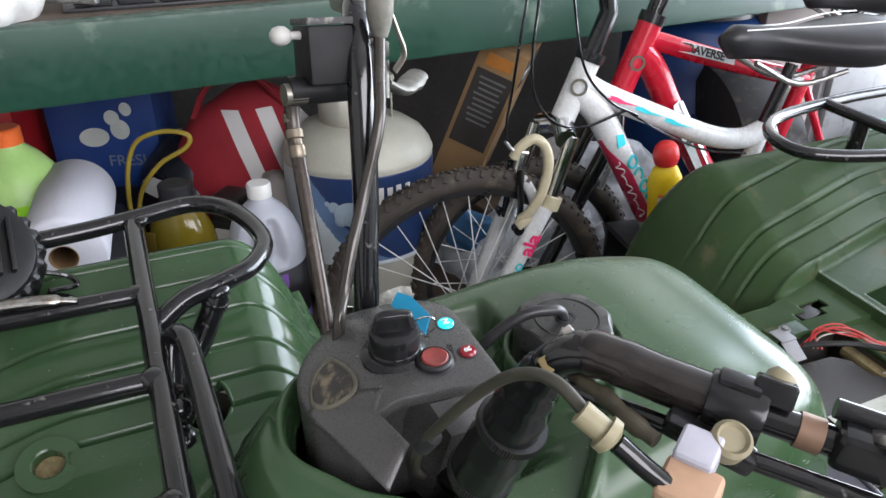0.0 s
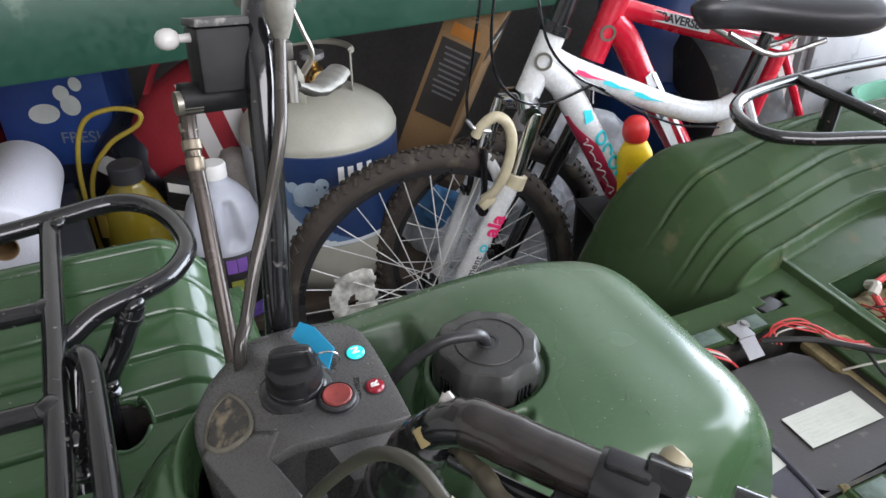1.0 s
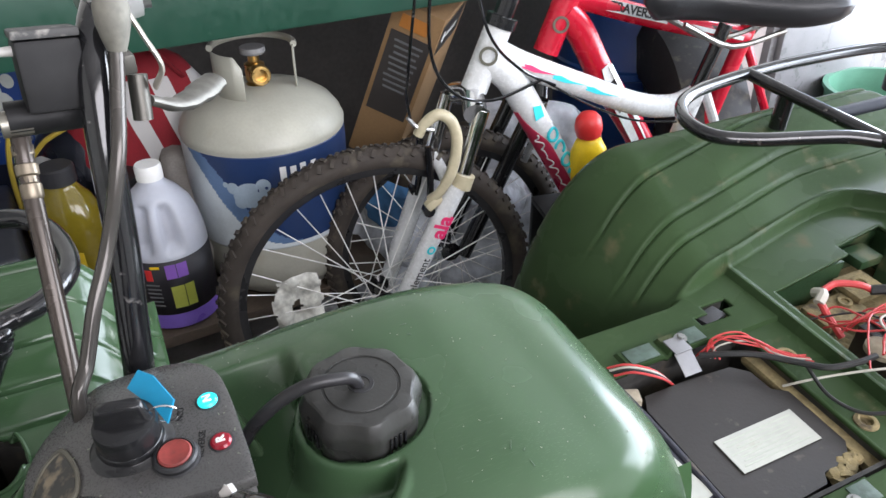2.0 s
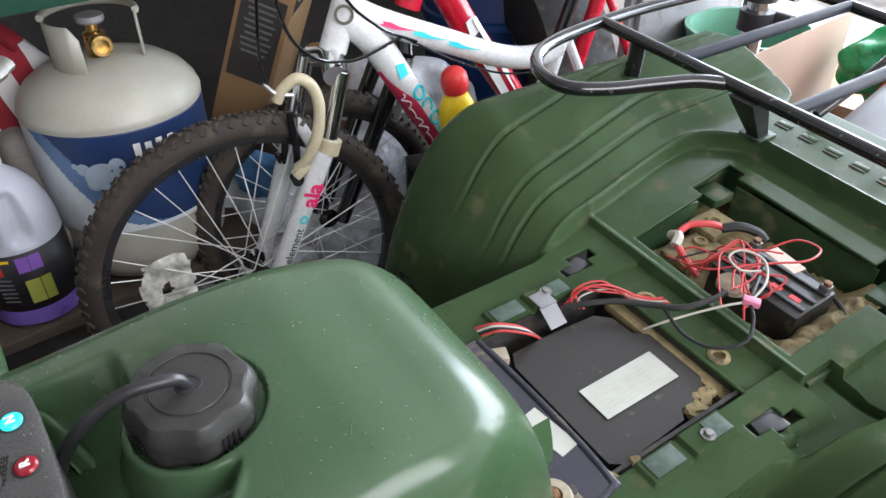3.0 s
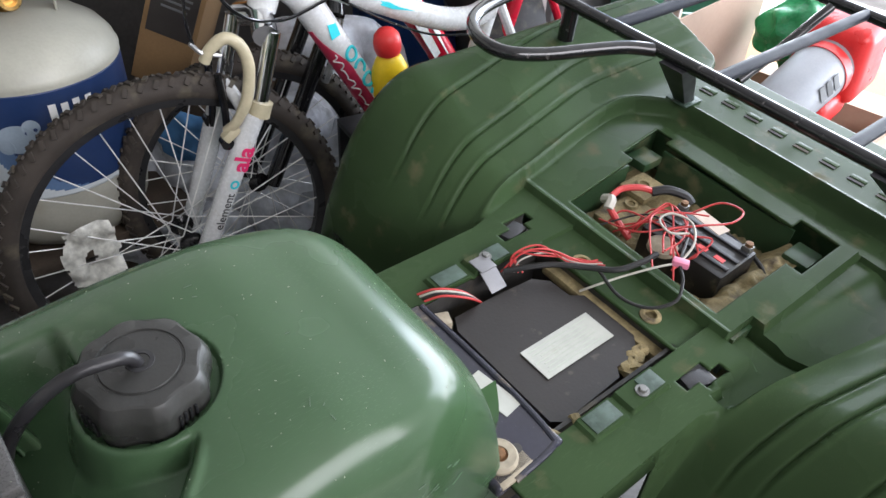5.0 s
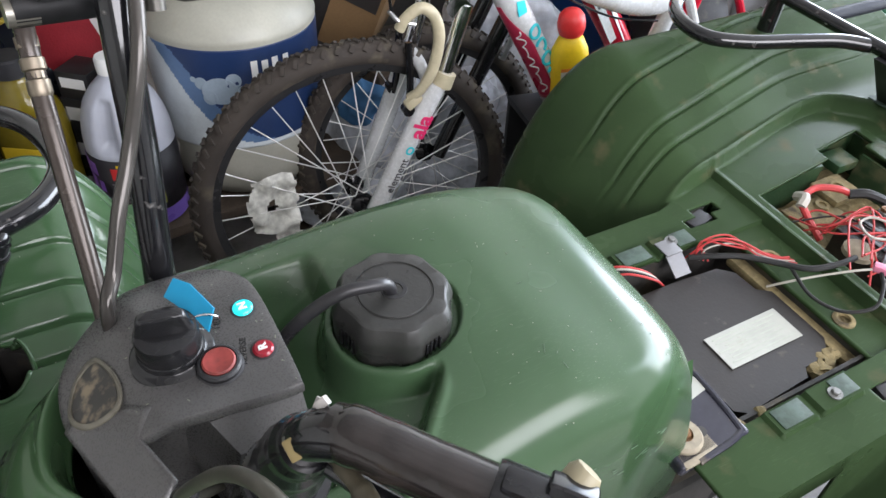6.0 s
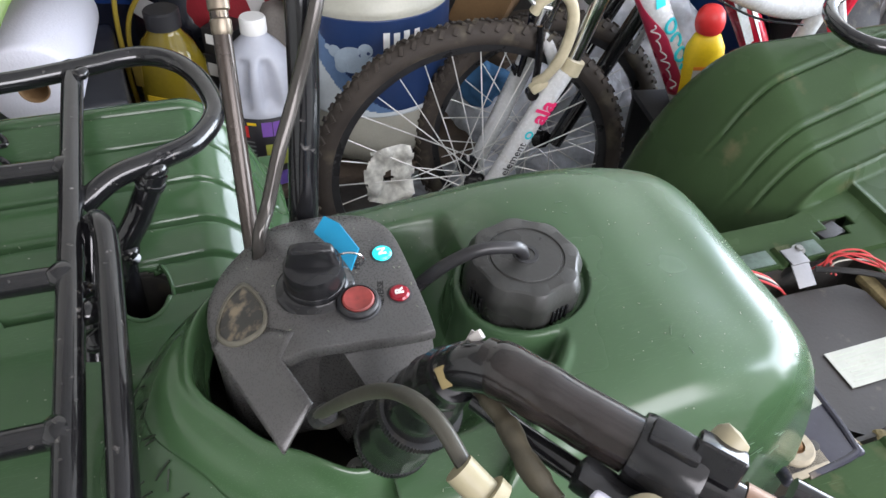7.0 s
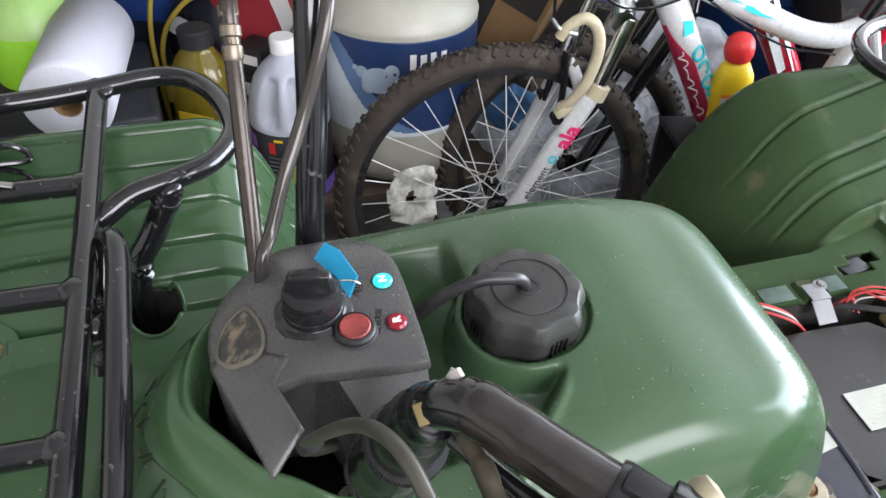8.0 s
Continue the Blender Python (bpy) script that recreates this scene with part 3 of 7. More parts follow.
def mud_bed(a, b):
    """Caked mud round the battery, heaped towards the tray's near wall."""
    p = Vector((a, b, 0.3))
    return q(a, b, -0.052 + 0.030 * sstep(0.045, 0.078, b) + 0.008 * noise.noise(p * 42) + 0.004 * noise.noise(p * 120))


tagged(part("mud_bed", sheet([0.153 + 0.211 * i / 70 for i in range(71)], [-0.135 + 0.236 * i / 80 for i in range(81)], mud_bed), DIRTY, quad, "caked brown mud round the battery", smooth=70), kind="stuff")

# battery
BATTERY_BLACK = material("dusty_battery_case", (0.016, 0.015, 0.014), rough=0.45, var=0.2, scale=30, fine=240, bump=0.05, dirt=(0.10, 0.085, 0.055), dirt_amount=0.12, dirt_scale=45)
BT = at_q(0.252, 0.008, -0.036, (0.02, 1, 0))
bat = part("battery", box(0.114, 0.078, 0.060, 0.003, m=BT), BATTERY_BLACK, quad, "black battery with red markings")
for k in (-1, 0, 1):
    part("lid_groove", box(0.108, 0.006, 0.004, 0.001, m=BT @ Matrix.Translation((0, 0.022 * k, 0.031))), BLACK_PLASTIC, bat)
for x_ in (0.012, 0.036):
    part("battery_mark", box(0.013, 0.0075, 0.0008, m=BT @ Matrix.Translation((x_, -0.011, 0.0305))), RED, bat)
part("paper_tag", box(0.040, 0.030, 0.001, m=at_q(0.257, 0.011, 0.020, (0.05, 1, 0.05), (0.25, 0.1, 1))), plain("dusty_pink_paper", (0.46, 0.38, 0.31), rough=0.8, var=0.15, scale=60), bat, "pale folded paper tag")
for k in (-1, 1):
    tm = part("terminal", box(0.012, 0.012, 0.010, 0.002, m=BT @ Matrix.Translation((0.047 * k, 0.030, 0.034))), DULL_BOLT, bat)
    part("terminal_bolt", lathe([(0, 0), (0.005, 0), (0.005, 0.004), (0, 0.005)], 6, BT @ Matrix.Translation((0.047 * k, 0.030, 0.039))), RUSTY, tm)
part("clamp_plate", lathe([(0, 0), (0.018, 0), (0.018, 0.006), (0.012, 0.010), (0, 0.010)], 20, at_q(0.190, -0.004, 0.000)), KHAKI, bat, "dusty round clamp")

# black control box with its white label
BOXO = [(-0.084, -0.050), (-0.074, -0.066), (-0.02, -0.066), (0.035, -0.062), (0.050, -0.048), (0.052, -0.020), (0.066, -0.010), (0.066, 0.060), (0.050, 0.078), (0.018, 0.078), (0.010, 0.088), (-0.074, 0.092), (-0.085, 0.084)]
ecu = part("control_box", prism([(a, -b) for a, b in BOXO][::-1], -0.075, -0.012, 0.006, 3), material("matt_black_box", (0.020, 0.0175, 0.016), rough=0.36, var=0.12, scale=15, fine=300, bump=0.08, dirt=(0.12, 0.10, 0.08), dirt_amount=-0.08, dirt_scale=50), quad, "flat matt black plastic control box")
lab = part("label", box(0.098, 0.040, 0.0008, m=at_q(-0.003, 0.029, -0.0105, (1, 0.0, 0.0))), PAPER, ecu, "white printed information label")
for i in range(7):
    part("text_bar", box(0.085 - 0.008 * (i % 3), 0.0014, 0.0003, m=at_q(-0.003 - 0.004 * (i % 2), 0.0145 + 0.0048 * i, -0.0098, (1, 0, 0))), plain("grey_print", (0.40, 0.43, 0.37)), lab)
# glossy lid between the box and the tank cover
LIDM = material("dusty_gloss_lid", (0.030, 0.030, 0.042), rough=0.16, var=0.15, scale=20, fine=200, bump=0.03, dirt=(0.22, 0.17, 0.10), dirt_amount=0.02, dirt_scale=24)
plate = part("air_box_lid", box(0.082, 0.205, 0.014, 0.005, m=at_q(-0.141, 0.010, -0.004, (1, -0.03, 0)), seg=4), LIDM, quad, "glossy dark lid ahead of the control box", smooth=50)
part("lid_rim", tube(qs((-0.103, -0.088, 0.0025), (-0.1015, -0.04, 0.003), (-0.101, 0.05, 0.003), (-0.104, 0.098, 0.002), (-0.112, 0.109, 0.001), (-0.160, 0.113, 0.000)), 0.0035, 6, 10), LIDM, plate)
part("sticker", box(0.022, 0.052, 0.0008, m=at_q(-0.117, 0.036, 0.0036, (1, -0.15, 0))), PAPER, plate, "white sticker")
part("lid_hole", lathe([(0, 0), (0.0050, 0), (0.0050, 0.0006), (0, 0.0006)], 18, at_q(-0.139, 0.092, 0.0034)), DARK, plate)
part("mount_tab", join(lathe([(0, 0), (0.0175, 0), (0.0175, 0.006), (0.0150, 0.009), (0.008, 0.009), (0.008, 0.006), (0, 0.006)], 24, at_q(-0.158, 0.089, 0.0)), box(0.04, 0.02, 0.004, 0.001, m=at_q(-0.155, 0.104, 0.001))), KHAKI, plate, "yellowed round rubber mount")
hexbolt(0.0055, 0.006, at_q(-0.158, 0.089, 0.0065), plate, mat=RUSTY)
# seat bolts and straps
for k in (-1, 1):
    hexbolt(0.0042, 0.0036, at_q(0.001, 0.006 + 0.112 * k, 0.0066), quad, mat=DULL_BOLT)
    if k < 0:
        part("strap", join(box(0.022, 0.022, 0.0015, 0.0004, m=at_q(-0.010, 0.098 * k, 0.0065)), box(0.022, 0.026, 0.0015, 0.0004, m=at_q(-0.011, 0.078 * k, -0.001, (1, 0, 0), (0, -0.62 * k, 1)))), plain("dull_grey_strap", (0.22, 0.22, 0.23), rough=0.45, metal=0.4), quad, "bare steel strap")
    part("latch", box(0.034, 0.020, 0.016, 0.003, m=at_q(0.066, 0.005 + 0.133 * k, -0.010, (1, 0.25 * k, 0.1))), BLACK_PLASTIC, quad)
part("frame_bracket", box(0.030, 0.018, 0.012, 0.003, m=at_q(-0.096, -0.070, -0.010, (1, 0.4, 0))), KHAKI, quad)
part("frame_bracket", box(0.034, 0.018, 0.016, 0.004, m=at_q(-0.095, 0.110, -0.012, (0.4, 1, 0))), DIRTY, quad)
part("vent_boot", lathe([(0, 0), (0.016, 0), (0.018, 0.006), (0.012, 0.010), (0.014, 0.016), (0.008, 0.022), (0, 0.022)], 16, at_q(0.070, 0.075, -0.045, (1, 0, 0), (0.3, 0.5, 1))), DIRTY, quad, "muddy rubber boot")

# tank cover
def tank_point(a, f):
    """f from 0 (far foot) over the top to 1 (near foot)."""
    k = min(1.0, max(0.0, (a + 0.268) / 0.110))
    rise = math.sqrt(max(0.0, 1 - k ** 2.3))
    top = (0.176 + 0.017 * sstep(-0.50, -0.34, a) - 0.010 * sstep(-0.33, -0.25, a)) * rise - 0.05 * (1 - rise)
    half = 0.118 + 0.010 * sstep(-0.30, -0.50, a) - 0.026 * sstep(-0.29, -0.17, a)
    foot = -0.10
    ph = math.pi * (1 - f)
    c, s = math.cos(ph), math.sin(ph)
    b = half * math.copysign(abs(c) ** 0.32, c) * (1 + 0.10 * (1 - s))
    w = foot + (top - foot) * abs(s) ** 0.175
    # shallow seat for the filler cap, on a round boss
    r = math.hypot(a + 0.3925, b - 0.002)
    up = sstep(0.04, 0.08, w)
    w -= 0.006 * (1 - sstep(0.0392, 0.0412, r)) * up
    # beside the boss a scoop opens towards the console, with a crisp outer edge
    clear = sstep(0.0440, 0.0520, r)
    out = (a + 0.3865) * 0.72 + (b - 0.054) * 0.695
    mouth = -0.384 - 0.035 * sstep(0.02, -0.02, b)
    scoop = sstep(mouth, mouth - 0.010, a) * sstep(-0.080, -0.060, b) * up
    w -= 0.019 * scoop * (1 - sstep(-0.006, 0.001, out)) * clear
    w += 0.0016 * scoop * math.exp(-((out - 0.004) / 0.003) ** 2)
    # the cover falls away towards the console, between two side ridges
    w -= 0.040 * sstep(-0.415, -0.49, a) * (1 - sstep(0.058, 0.082, abs(b))) * clear * sstep(0.02, 0.06, w)
    return q(a, b, w)


TA = [-0.505 + 0.347 * (1 - (1 - i / 330) ** 1.5) for i in range(331)]
TF = [1 - math.acos(math.copysign(abs(u) ** 3.125, u)) / math.pi for u in [-0.96 + 1.92 * i / 250 for i in range(251)]]
TF = [TF[0] * i / 36 for i in range(36)] + TF + [TF[-1] + (1 - TF[-1]) * (i + 1) / 36 for i in range(36)]
tank = part("tank_cover", sheet(TA, TF, tank_point), GREEN_TANK, quad, "glossy green tank cover with fine scratches", smooth=60)
thicken(tank, 0.003)
part("knee_flap", sheet([i / 8 for i in range(9)], [j / 6 for j in range(7)], lambda u, v: q(-0.185 + 0.035 * v, 0.062 + 0.012 * math.sin(u * 3), 0.075 - 0.085 * u)), GREEN, quad)

# filler cap
CAPO = q(-0.3945, 0.0015, 0.1800)


def cap_radius(t, r, f):
    """An octagon with blunt corners, drawn towards a circle as f falls."""
    d = (t - 0.27 + math.pi / 8) % (math.pi / 4) - math.pi / 8
    return r * (1 - f + f * (min(1.0, 0.958 / math.cos(d)) - 0.030 * math.cos(4 * d) ** 2))


ring = [[CAPO + Vector((cap_radius(2 * math.pi * k / 128, rr, f) * math.cos(2 * math.pi * k / 128), cap_radius(2 * math.pi * k / 128, rr, f) * math.sin(2 * math.pi * k / 128), z)) for k in range(128)]
        for rr, z, f in ((0.034, -0.010, 1), (0.0365, -0.006, 1), (0.0380, 0.002, 1), (0.0387, 0.0165, 1), (0.0386, 0.0190, 1), (0.0382, 0.0212, 1), (0.0352, 0.0276, 0.9), (0.0342, 0.0290, 0.8), (0.0325, 0.0298, 0.7), (0.0245, 0.0300, 0), (0.0240, 0.0290, 0), (0.0228, 0.0290, 0), (0.0222, 0.0300, 0), (0.010, 0.0300, 0))]
cap = part("filler_cap", loft(ring), CAP_BLACK, quad, "black lobed filler cap with a vent hose", smooth=26)
part("vent_grommet", lathe([(0, 0.0350), (0.0085, 0.0350), (0.0080, 0.0364), (0.0055, 0.0364), (0.005, 0.0345), (0, 0.0345)], 20, Matrix.Translation(CAPO - Vector((0, 0, 0.0058)))), RUBBER, cap)
for k in range(0, 8, 2):
    for j in range(4):
        an = (math.pi * k / 4) + 0.27 + (j - 1.5) * 0.095
        rr = cap_radius(an, 0.0392, 1)
        part("grip_rib", box(0.0020, 0.0016, 0.012, 0.0004, m=Matrix.Translation(CAPO + Vector((rr * math.cos(an), rr * math.sin(an), 0.0095))) @ Matrix.Rotation(an, 4, "Z")), BLACK_GLOSS, cap)
part("vent_hose", tube(qs((-0.3955, 0.0015, 0.206), (-0.3995, 0.002, 0.2165), (-0.409, 0.003, 0.2215), (-0.429, 0.001, 0.2215), (-0.451, -0.002, 0.208), (-0.468, -0.006, 0.184), (-0.478, -0.010, 0.150)), 0.0042), HOSE, cap, "thin black rubber vent hose")

# front body: mudguards with pressed ribs and the cowl round the console
def cowl_scale(an):
    """The cowl's mouth is an oval drawn in under the console's flap."""
    return 1 - 0.15 * sstep(0.0, 0.6, math.sin(an)) * sstep(0.15, -0.45, math.cos(an))


def cowl(a, b):
    x, y = (a + 0.526) / 0.072, b / 0.082
    return math.hypot(x, y) / cowl_scale(math.atan2(y, x))


def front_height(a, b):
    x = abs(b)
    top = 0.048 + 0.072 * sstep(0.14, 0.38, x)
    for rb in (0.345, 0.308, 0.270, 0.233, 0.200, 0.170):
        f = x - rb
        top += 0.007 * sstep(-0.030, -0.005, f) * (1 - sstep(-0.005, 0.0, f)) - 0.006 * sstep(-0.006, -0.002, f) * (1 - sstep(0.003, 0.007, f))
    top -= 0.10 * sstep(-0.74, -1.02, a)
    k = min(1.0, max(0.0, (a + 0.590) / 0.092))
    top -= 0.26 * (1 - math.sqrt(max(0.0, 1 - k * k))) * sstep(0.12, 0.18, x)
    k = min(1.0, max(0.0, (x - 0.355) / 0.055))
    top -= 0.18 * (1 - math.sqrt(max(0.0, 1 - k * k)))
    r = math.hypot((a + 0.515) / 0.185, b / 0.150)
    hood = 0.158 - 0.16 * sstep(0.50, 1.12, r)
    e = cowl(a, b)
    hood += 0.006 * math.exp(-((e - 1.08) / 0.06) ** 2) - 0.014 * sstep(1.06, 0.96, e)
    d = top - hood
    # the rear edge is tucked under the tank cover
    return 0.5 * (top + hood + math.sqrt(d * d + 0.0006)) - 0.035 * sstep(-0.472, -0.448, a) * (1 - sstep(0.115, 0.135, x))


def front_hole(a, b):
    if cowl(a, b) < 1.30:
        return True
    if math.hypot((a + 0.642) / 0.022, (abs(b) - 0.176) / 0.026) < 1.0:
        return True
    if math.hypot(a + 0.770, b + 0.160) < 0.0175:
        return True
    return abs(b) > 0.135 and a > -0.500


front = part("front_mudguard", sheet(lines(-1.05, -0.440, 130, [-0.668 + 0.0030 * i for i in range(17)], 0.00075), lines(-0.41, 0.41, 540), lambda a, b: q(a, b, front_height(a, b)), front_hole), GREEN, quad, "glossy green front mudguard with pressed ribs", smooth=50)
thicken(front, 0.004)


def rim_place(e, k):
    an = 2 * math.pi * k
    return -0.526 + 0.072 * e * cowl_scale(an) * math.cos(an), 0.082 * e * cowl_scale(an) * math.sin(an)


def rim_point(e, k):
    a, b = rim_place(e, k)
    return q(a, b, front_height(a, b) + 0.0014 - 0.010 * sstep(1.03, 0.98, e))


rim = part("cowl_rim", sheet([0.96 + 0.55 * i / 30 for i in range(31)], [k / 110 for k in range(111)], rim_point, lambda e, k: rim_place(e, k)[0] > -0.445), GREEN, quad, smooth=60)
thicken(rim, 0.003)
HR = Vector((-0.770, -0.160, front_height(-0.770, -0.160)))
part("hole_rim", lathe([(0.0125, -0.010), (0.0125, 0.0003), (0.0140, 0.0014), (0.0250, 0.0010), (0.0255, -0.004), (0.0125, -0.010)], 40, at_q(HR.x, HR.y, HR.z, (1, 0, -0.02), (0.0, 0.30, 1))), GREEN, quad)
part("hole_floor", lathe([(0, -0.012), (0.0124, -0.012), (0.0124, -0.010), (0, -0.010)], 24, at_q(HR.x, HR.y, HR.z, (1, 0, 0), (0.0, 0.30, 1))), DIRTY, quad)
# Shallow basin added under the cowl, its dark colour standing for shade.
part("steering_well", lathe([(0, 0.050), (0.112, 0.050), (0.107, 0.118), (0.102, 0.118), (0.102, 0.056), (0, 0.056)], 40, at_q(-0.528, 0, 0)), DARK, quad, "shallow basin under the cowl, coloured dark for the hollow's shade")
for k in (-1, 1):
    lip = [(-0.642 + 0.0232 * math.cos(0.157 * i), 0.176 * k + 0.0272 * math.sin(0.157 * i)) for i in range(40)]
    part("hole_lip", tube([q(a, b, front_height(a, b) - 0.0004) for a, b in lip], 0.0019, 2, 8, closed=True), GREEN, quad)
    part("strut_socket", lathe([(0, -0.05), (0.030, -0.05), (0.028, 0.03), (0.024, 0.03), (0.024, -0.04), (0, -0.04)], 20, at_q(-0.642, 0.176 * k, 0.02)), DARK, quad)
screw_ = part("cowl_screw", lathe([(0, -0.001), (0.0098, -0.001), (0.0096, 0.0006), (0.0068, 0.0012), (0.0060, 0.0030), (0.0040, 0.0040), (0, 0.0042)], 28, at_q(-0.520, 0.081, 0.1475)), DULL_BOLT, quad, "dull cross-head screw with a washer")
for k in (0.4, 0.4 + math.pi / 2):
    part("screw_slot", box(0.0072, 0.0014, 0.0012, 0, m=at_q(-0.520, 0.081, 0.1514, (math.cos(k), math.sin(k), 0))), DARK, screw_)
# chassis and wheels
part("chassis", join(box(0.95, 0.16, 0.10, 0.02, q(-0.18, 0, -0.22)), box(0.30, 0.22, 0.20, 0.03, q(-0.22, 0, -0.17))), DARK, quad, "dark engine and frame")
for a, b in ((-0.76, -0.33), (-0.76, 0.33), (0.25, -0.31), (0.25, 0.31)):
    wh = part("wheel", lathe([(0.12, -0.07), (0.20, -0.085), (0.235, -0.06), (0.245, 0.0), (0.235, 0.06), (0.20, 0.085), (0.12, 0.07), (0.12, -0.07)], 40, at_q(a, b, -0.275, (1, 0, 0), (0, 1, 0))), TYRE, quad)
    part("rim", lathe([(0, -0.02), (0.118, -0.06), (0.118, 0.06), (0, 0.02)], 24, at_q(a, b, -0.275, (1, 0, 0), (0, 1, 0))), STEEL, wh)

# ---- console ----
def con_top(a, b):
    w = 0.2160 - 5.5 * max(0.0, -0.022 - b) ** 2
    return w - 0.62 * (soft_max(-0.541 - a, 0.006) - 0.0015)


CON = smooth_path([Vector((a, b, 0)) for a, b in ((-0.4690, 0.044), (-0.4685, 0.020), (-0.4695, -0.022), (-0.474, -0.046), (-0.488, -0.066), (-0.510, -0.075), (-0.537, -0.073), (-0.557, -0.064), (-0.574, -0.051),
    (-0.5850, -0.033), (-0.5880, -0.011), (-0.5835, 0.010), (-0.5690, 0.0245), (-0.554, 0.039), (-0.538, 0.041), (-0.514, 0.044), (-0.490, 0.047), (-0.4715, 0.0475))], 6, True)
CC = Vector((-0.520, -0.012, 0))


def con_ring(e, drop, inset=0.0, floor=None):
    out = []
    for v in CON:
        p = CC + (v - CC) * e
        near = sstep(0.020, 0.040, v.y) * sstep(-0.575, -0.552, v.x)
        out.append(q(p.x, p.y - inset * near, con_top(p.x, p.y) - drop if floor is None else floor))
    return out


con = part("console", loft([con_ring(0.97, 0, 0.012, 0.115), con_ring(0.985, 0.030, 0.012), con_ring(0.992, 0.0105, 0.012), con_ring(0.994, 0.0082), con_ring(1.0, 0.0074), con_ring(1.0, 0.0034), con_ring(0.994, 0.0015), con_ring(0.982, 0.0005), con_ring(0.95, 0.0001)]
    + [con_ring(e, 0) for e in (0.88, 0.8, 0.7, 0.6, 0.5, 0.4, 0.3, 0.2, 0.1, 0.03)]), CONSOLE, quad, "black grained plastic instrument console with a key switch", smooth=42)
part("lower_shroud", rounded(loft([qs((-0.530, 0.020, 0.12), (-0.470, 0.020, 0.12), (-0.470, 0.046, 0.12), (-0.520, 0.046, 0.12)), qs((-0.537, 0.022, 0.186), (-0.4695, 0.022, 0.186), (-0.4695, 0.0555, 0.187), (-0.509, 0.0555, 0.187)), qs((-0.530, 0.022, 0.2065), (-0.4700, 0.022, 0.2065), (-0.4700, 0.0450, 0.2070), (-0.519, 0.0430, 0.2070))]), 0.0022, 3), CONSOLE, con)
FLAP_IN = ((-0.5875, 0.004), (-0.553, 0.0385))
FLAP_OUT = qs((-0.561, 0.081, 0.1880), (-0.542, 0.066, 0.2040))


def flap_point(u, v):
    a, b = (FLAP_IN[0][k] * (1 - u) + FLAP_IN[1][k] * u for k in (0, 1))
    if v <= 0:
        a, b = a - 0.010 * v, b + 0.012 * v
        return q(a, b, con_top(a, b) + 0.0005)
    top = q(a, b, con_top(a, b) + 0.0005)
    return top * (1 - v) + (FLAP_OUT[0] * (1 - u) + FLAP_OUT[1] * u) * v


thicken(part("cowl_flap", sheet([i / 12 for i in range(13)], [-1.0, -0.6, -0.3, 0, 0.06, 0.14, 0.25, 0.4, 0.55, 0.7, 0.85, 1.0], flap_point), CONSOLE, con, smooth=80), 0.002)
KN = at_q(-0.5250, -0.0015, 0.2148, (1.0, 0.22, 0), (-0.03, 0.03, 1))
knob = part("key_switch", lathe([(0, -0.004), (0.0225, -0.004), (0.0222, 0.0015), (0.0205, 0.0030), (0.0190, 0.0035), (0.0175, 0.0050), (0.0172, 0.0085), (0.0168, 0.0090), (0.0166, 0.0195), (0.0160, 0.0212), (0.0148, 0.0216), (0.0120, 0.0226), (0, 0.0230)], 56, KN), BLACK_GLOSS, con, "glossy black key switch barrel")
KH = [(0.0132 * math.copysign(1, math.cos(t)) * abs(math.cos(t)) ** 0.45, 0.0043 * math.copysign(1, math.sin(t)) * abs(math.sin(t)) ** 0.7) for t in [2 * math.pi * (k + 0.5) / 28 for k in range(28)]]
part("key_head", loft([[KN @ Vector((x * f, y * f, z)) for x, y in KH] for z, f in ((0.0215, 1.14), (0.0245, 1.06), (0.0310, 0.96), (0.0335, 0.88), (0.0345, 0.74))]), BLACK_GLOSS, knob, "black moulded key head", smooth=50)
part("key_ring", tube([q(-0.5055 + 0.0085 * math.cos(t * 0.524) * 0.9, 0.001 + 0.0085 * math.cos(t * 0.524) * 0.3 + 0.003 * math.sin(t * 0.524), 0.2345 + 0.0090 * math.sin(t * 0.524)) for t in range(12)], 0.0006, 3, 8, closed=True), CHROME, knob, "thin wire key ring")
TG = qs((-0.520, -0.020, 0.2400), (-0.5125, -0.027, 0.2445), (-0.5060, -0.020, 0.2440), (-0.4985, -0.004, 0.2370), (-0.5045, 0.002, 0.2270), (-0.5085, -0.006, 0.2320))
part("key_tag", rounded(loft([TG, [p + Vector((-0.0008, -0.0004, 0.0009)) for p in TG]]), 0.0003, 1), BLUE_TAG, knob, "bright blue plastic key tag")


def pilot(a, b, w, r, lens, label, letter=None, lift=0.006):
    n = (-0.05, 0.05, 1)
    m = at_q(a, b, w, (0, -1, 0), n)
    bez = part("pilot_light", lathe([(0, 0), (r * 1.28, 0), (r * 1.25, lift * 0.4), (r * 1.05, lift * 0.55), (0, lift * 0.55)], 28, m), BLACK_PLASTIC, con, label)
    part("lens", lathe([(r, lift * 0.3), (r, lift * 0.7), (r * 0.8, lift), (0, lift * 1.08)], 28, m), lens, bez)
    if letter:
        text(letter, r * 1.15, WHITE_PLASTIC, bez, m @ Matrix.Translation((0, 0, lift * 1.12)), bold=0.0002)
    return bez


pilot(-0.4820, -0.0155, 0.2155, 0.0058, CYAN_LENS, "lit turquoise pilot light marked N", "N", 0.004)
pilot(-0.4810, 0.0175, 0.2155, 0.0058, RED_LENS, "dark red pilot light marked R", "R", 0.004)
RB = at_q(-0.505, 0.0185, 0.2150, (1, 0, 0), (-0.04, 0.04, 1))
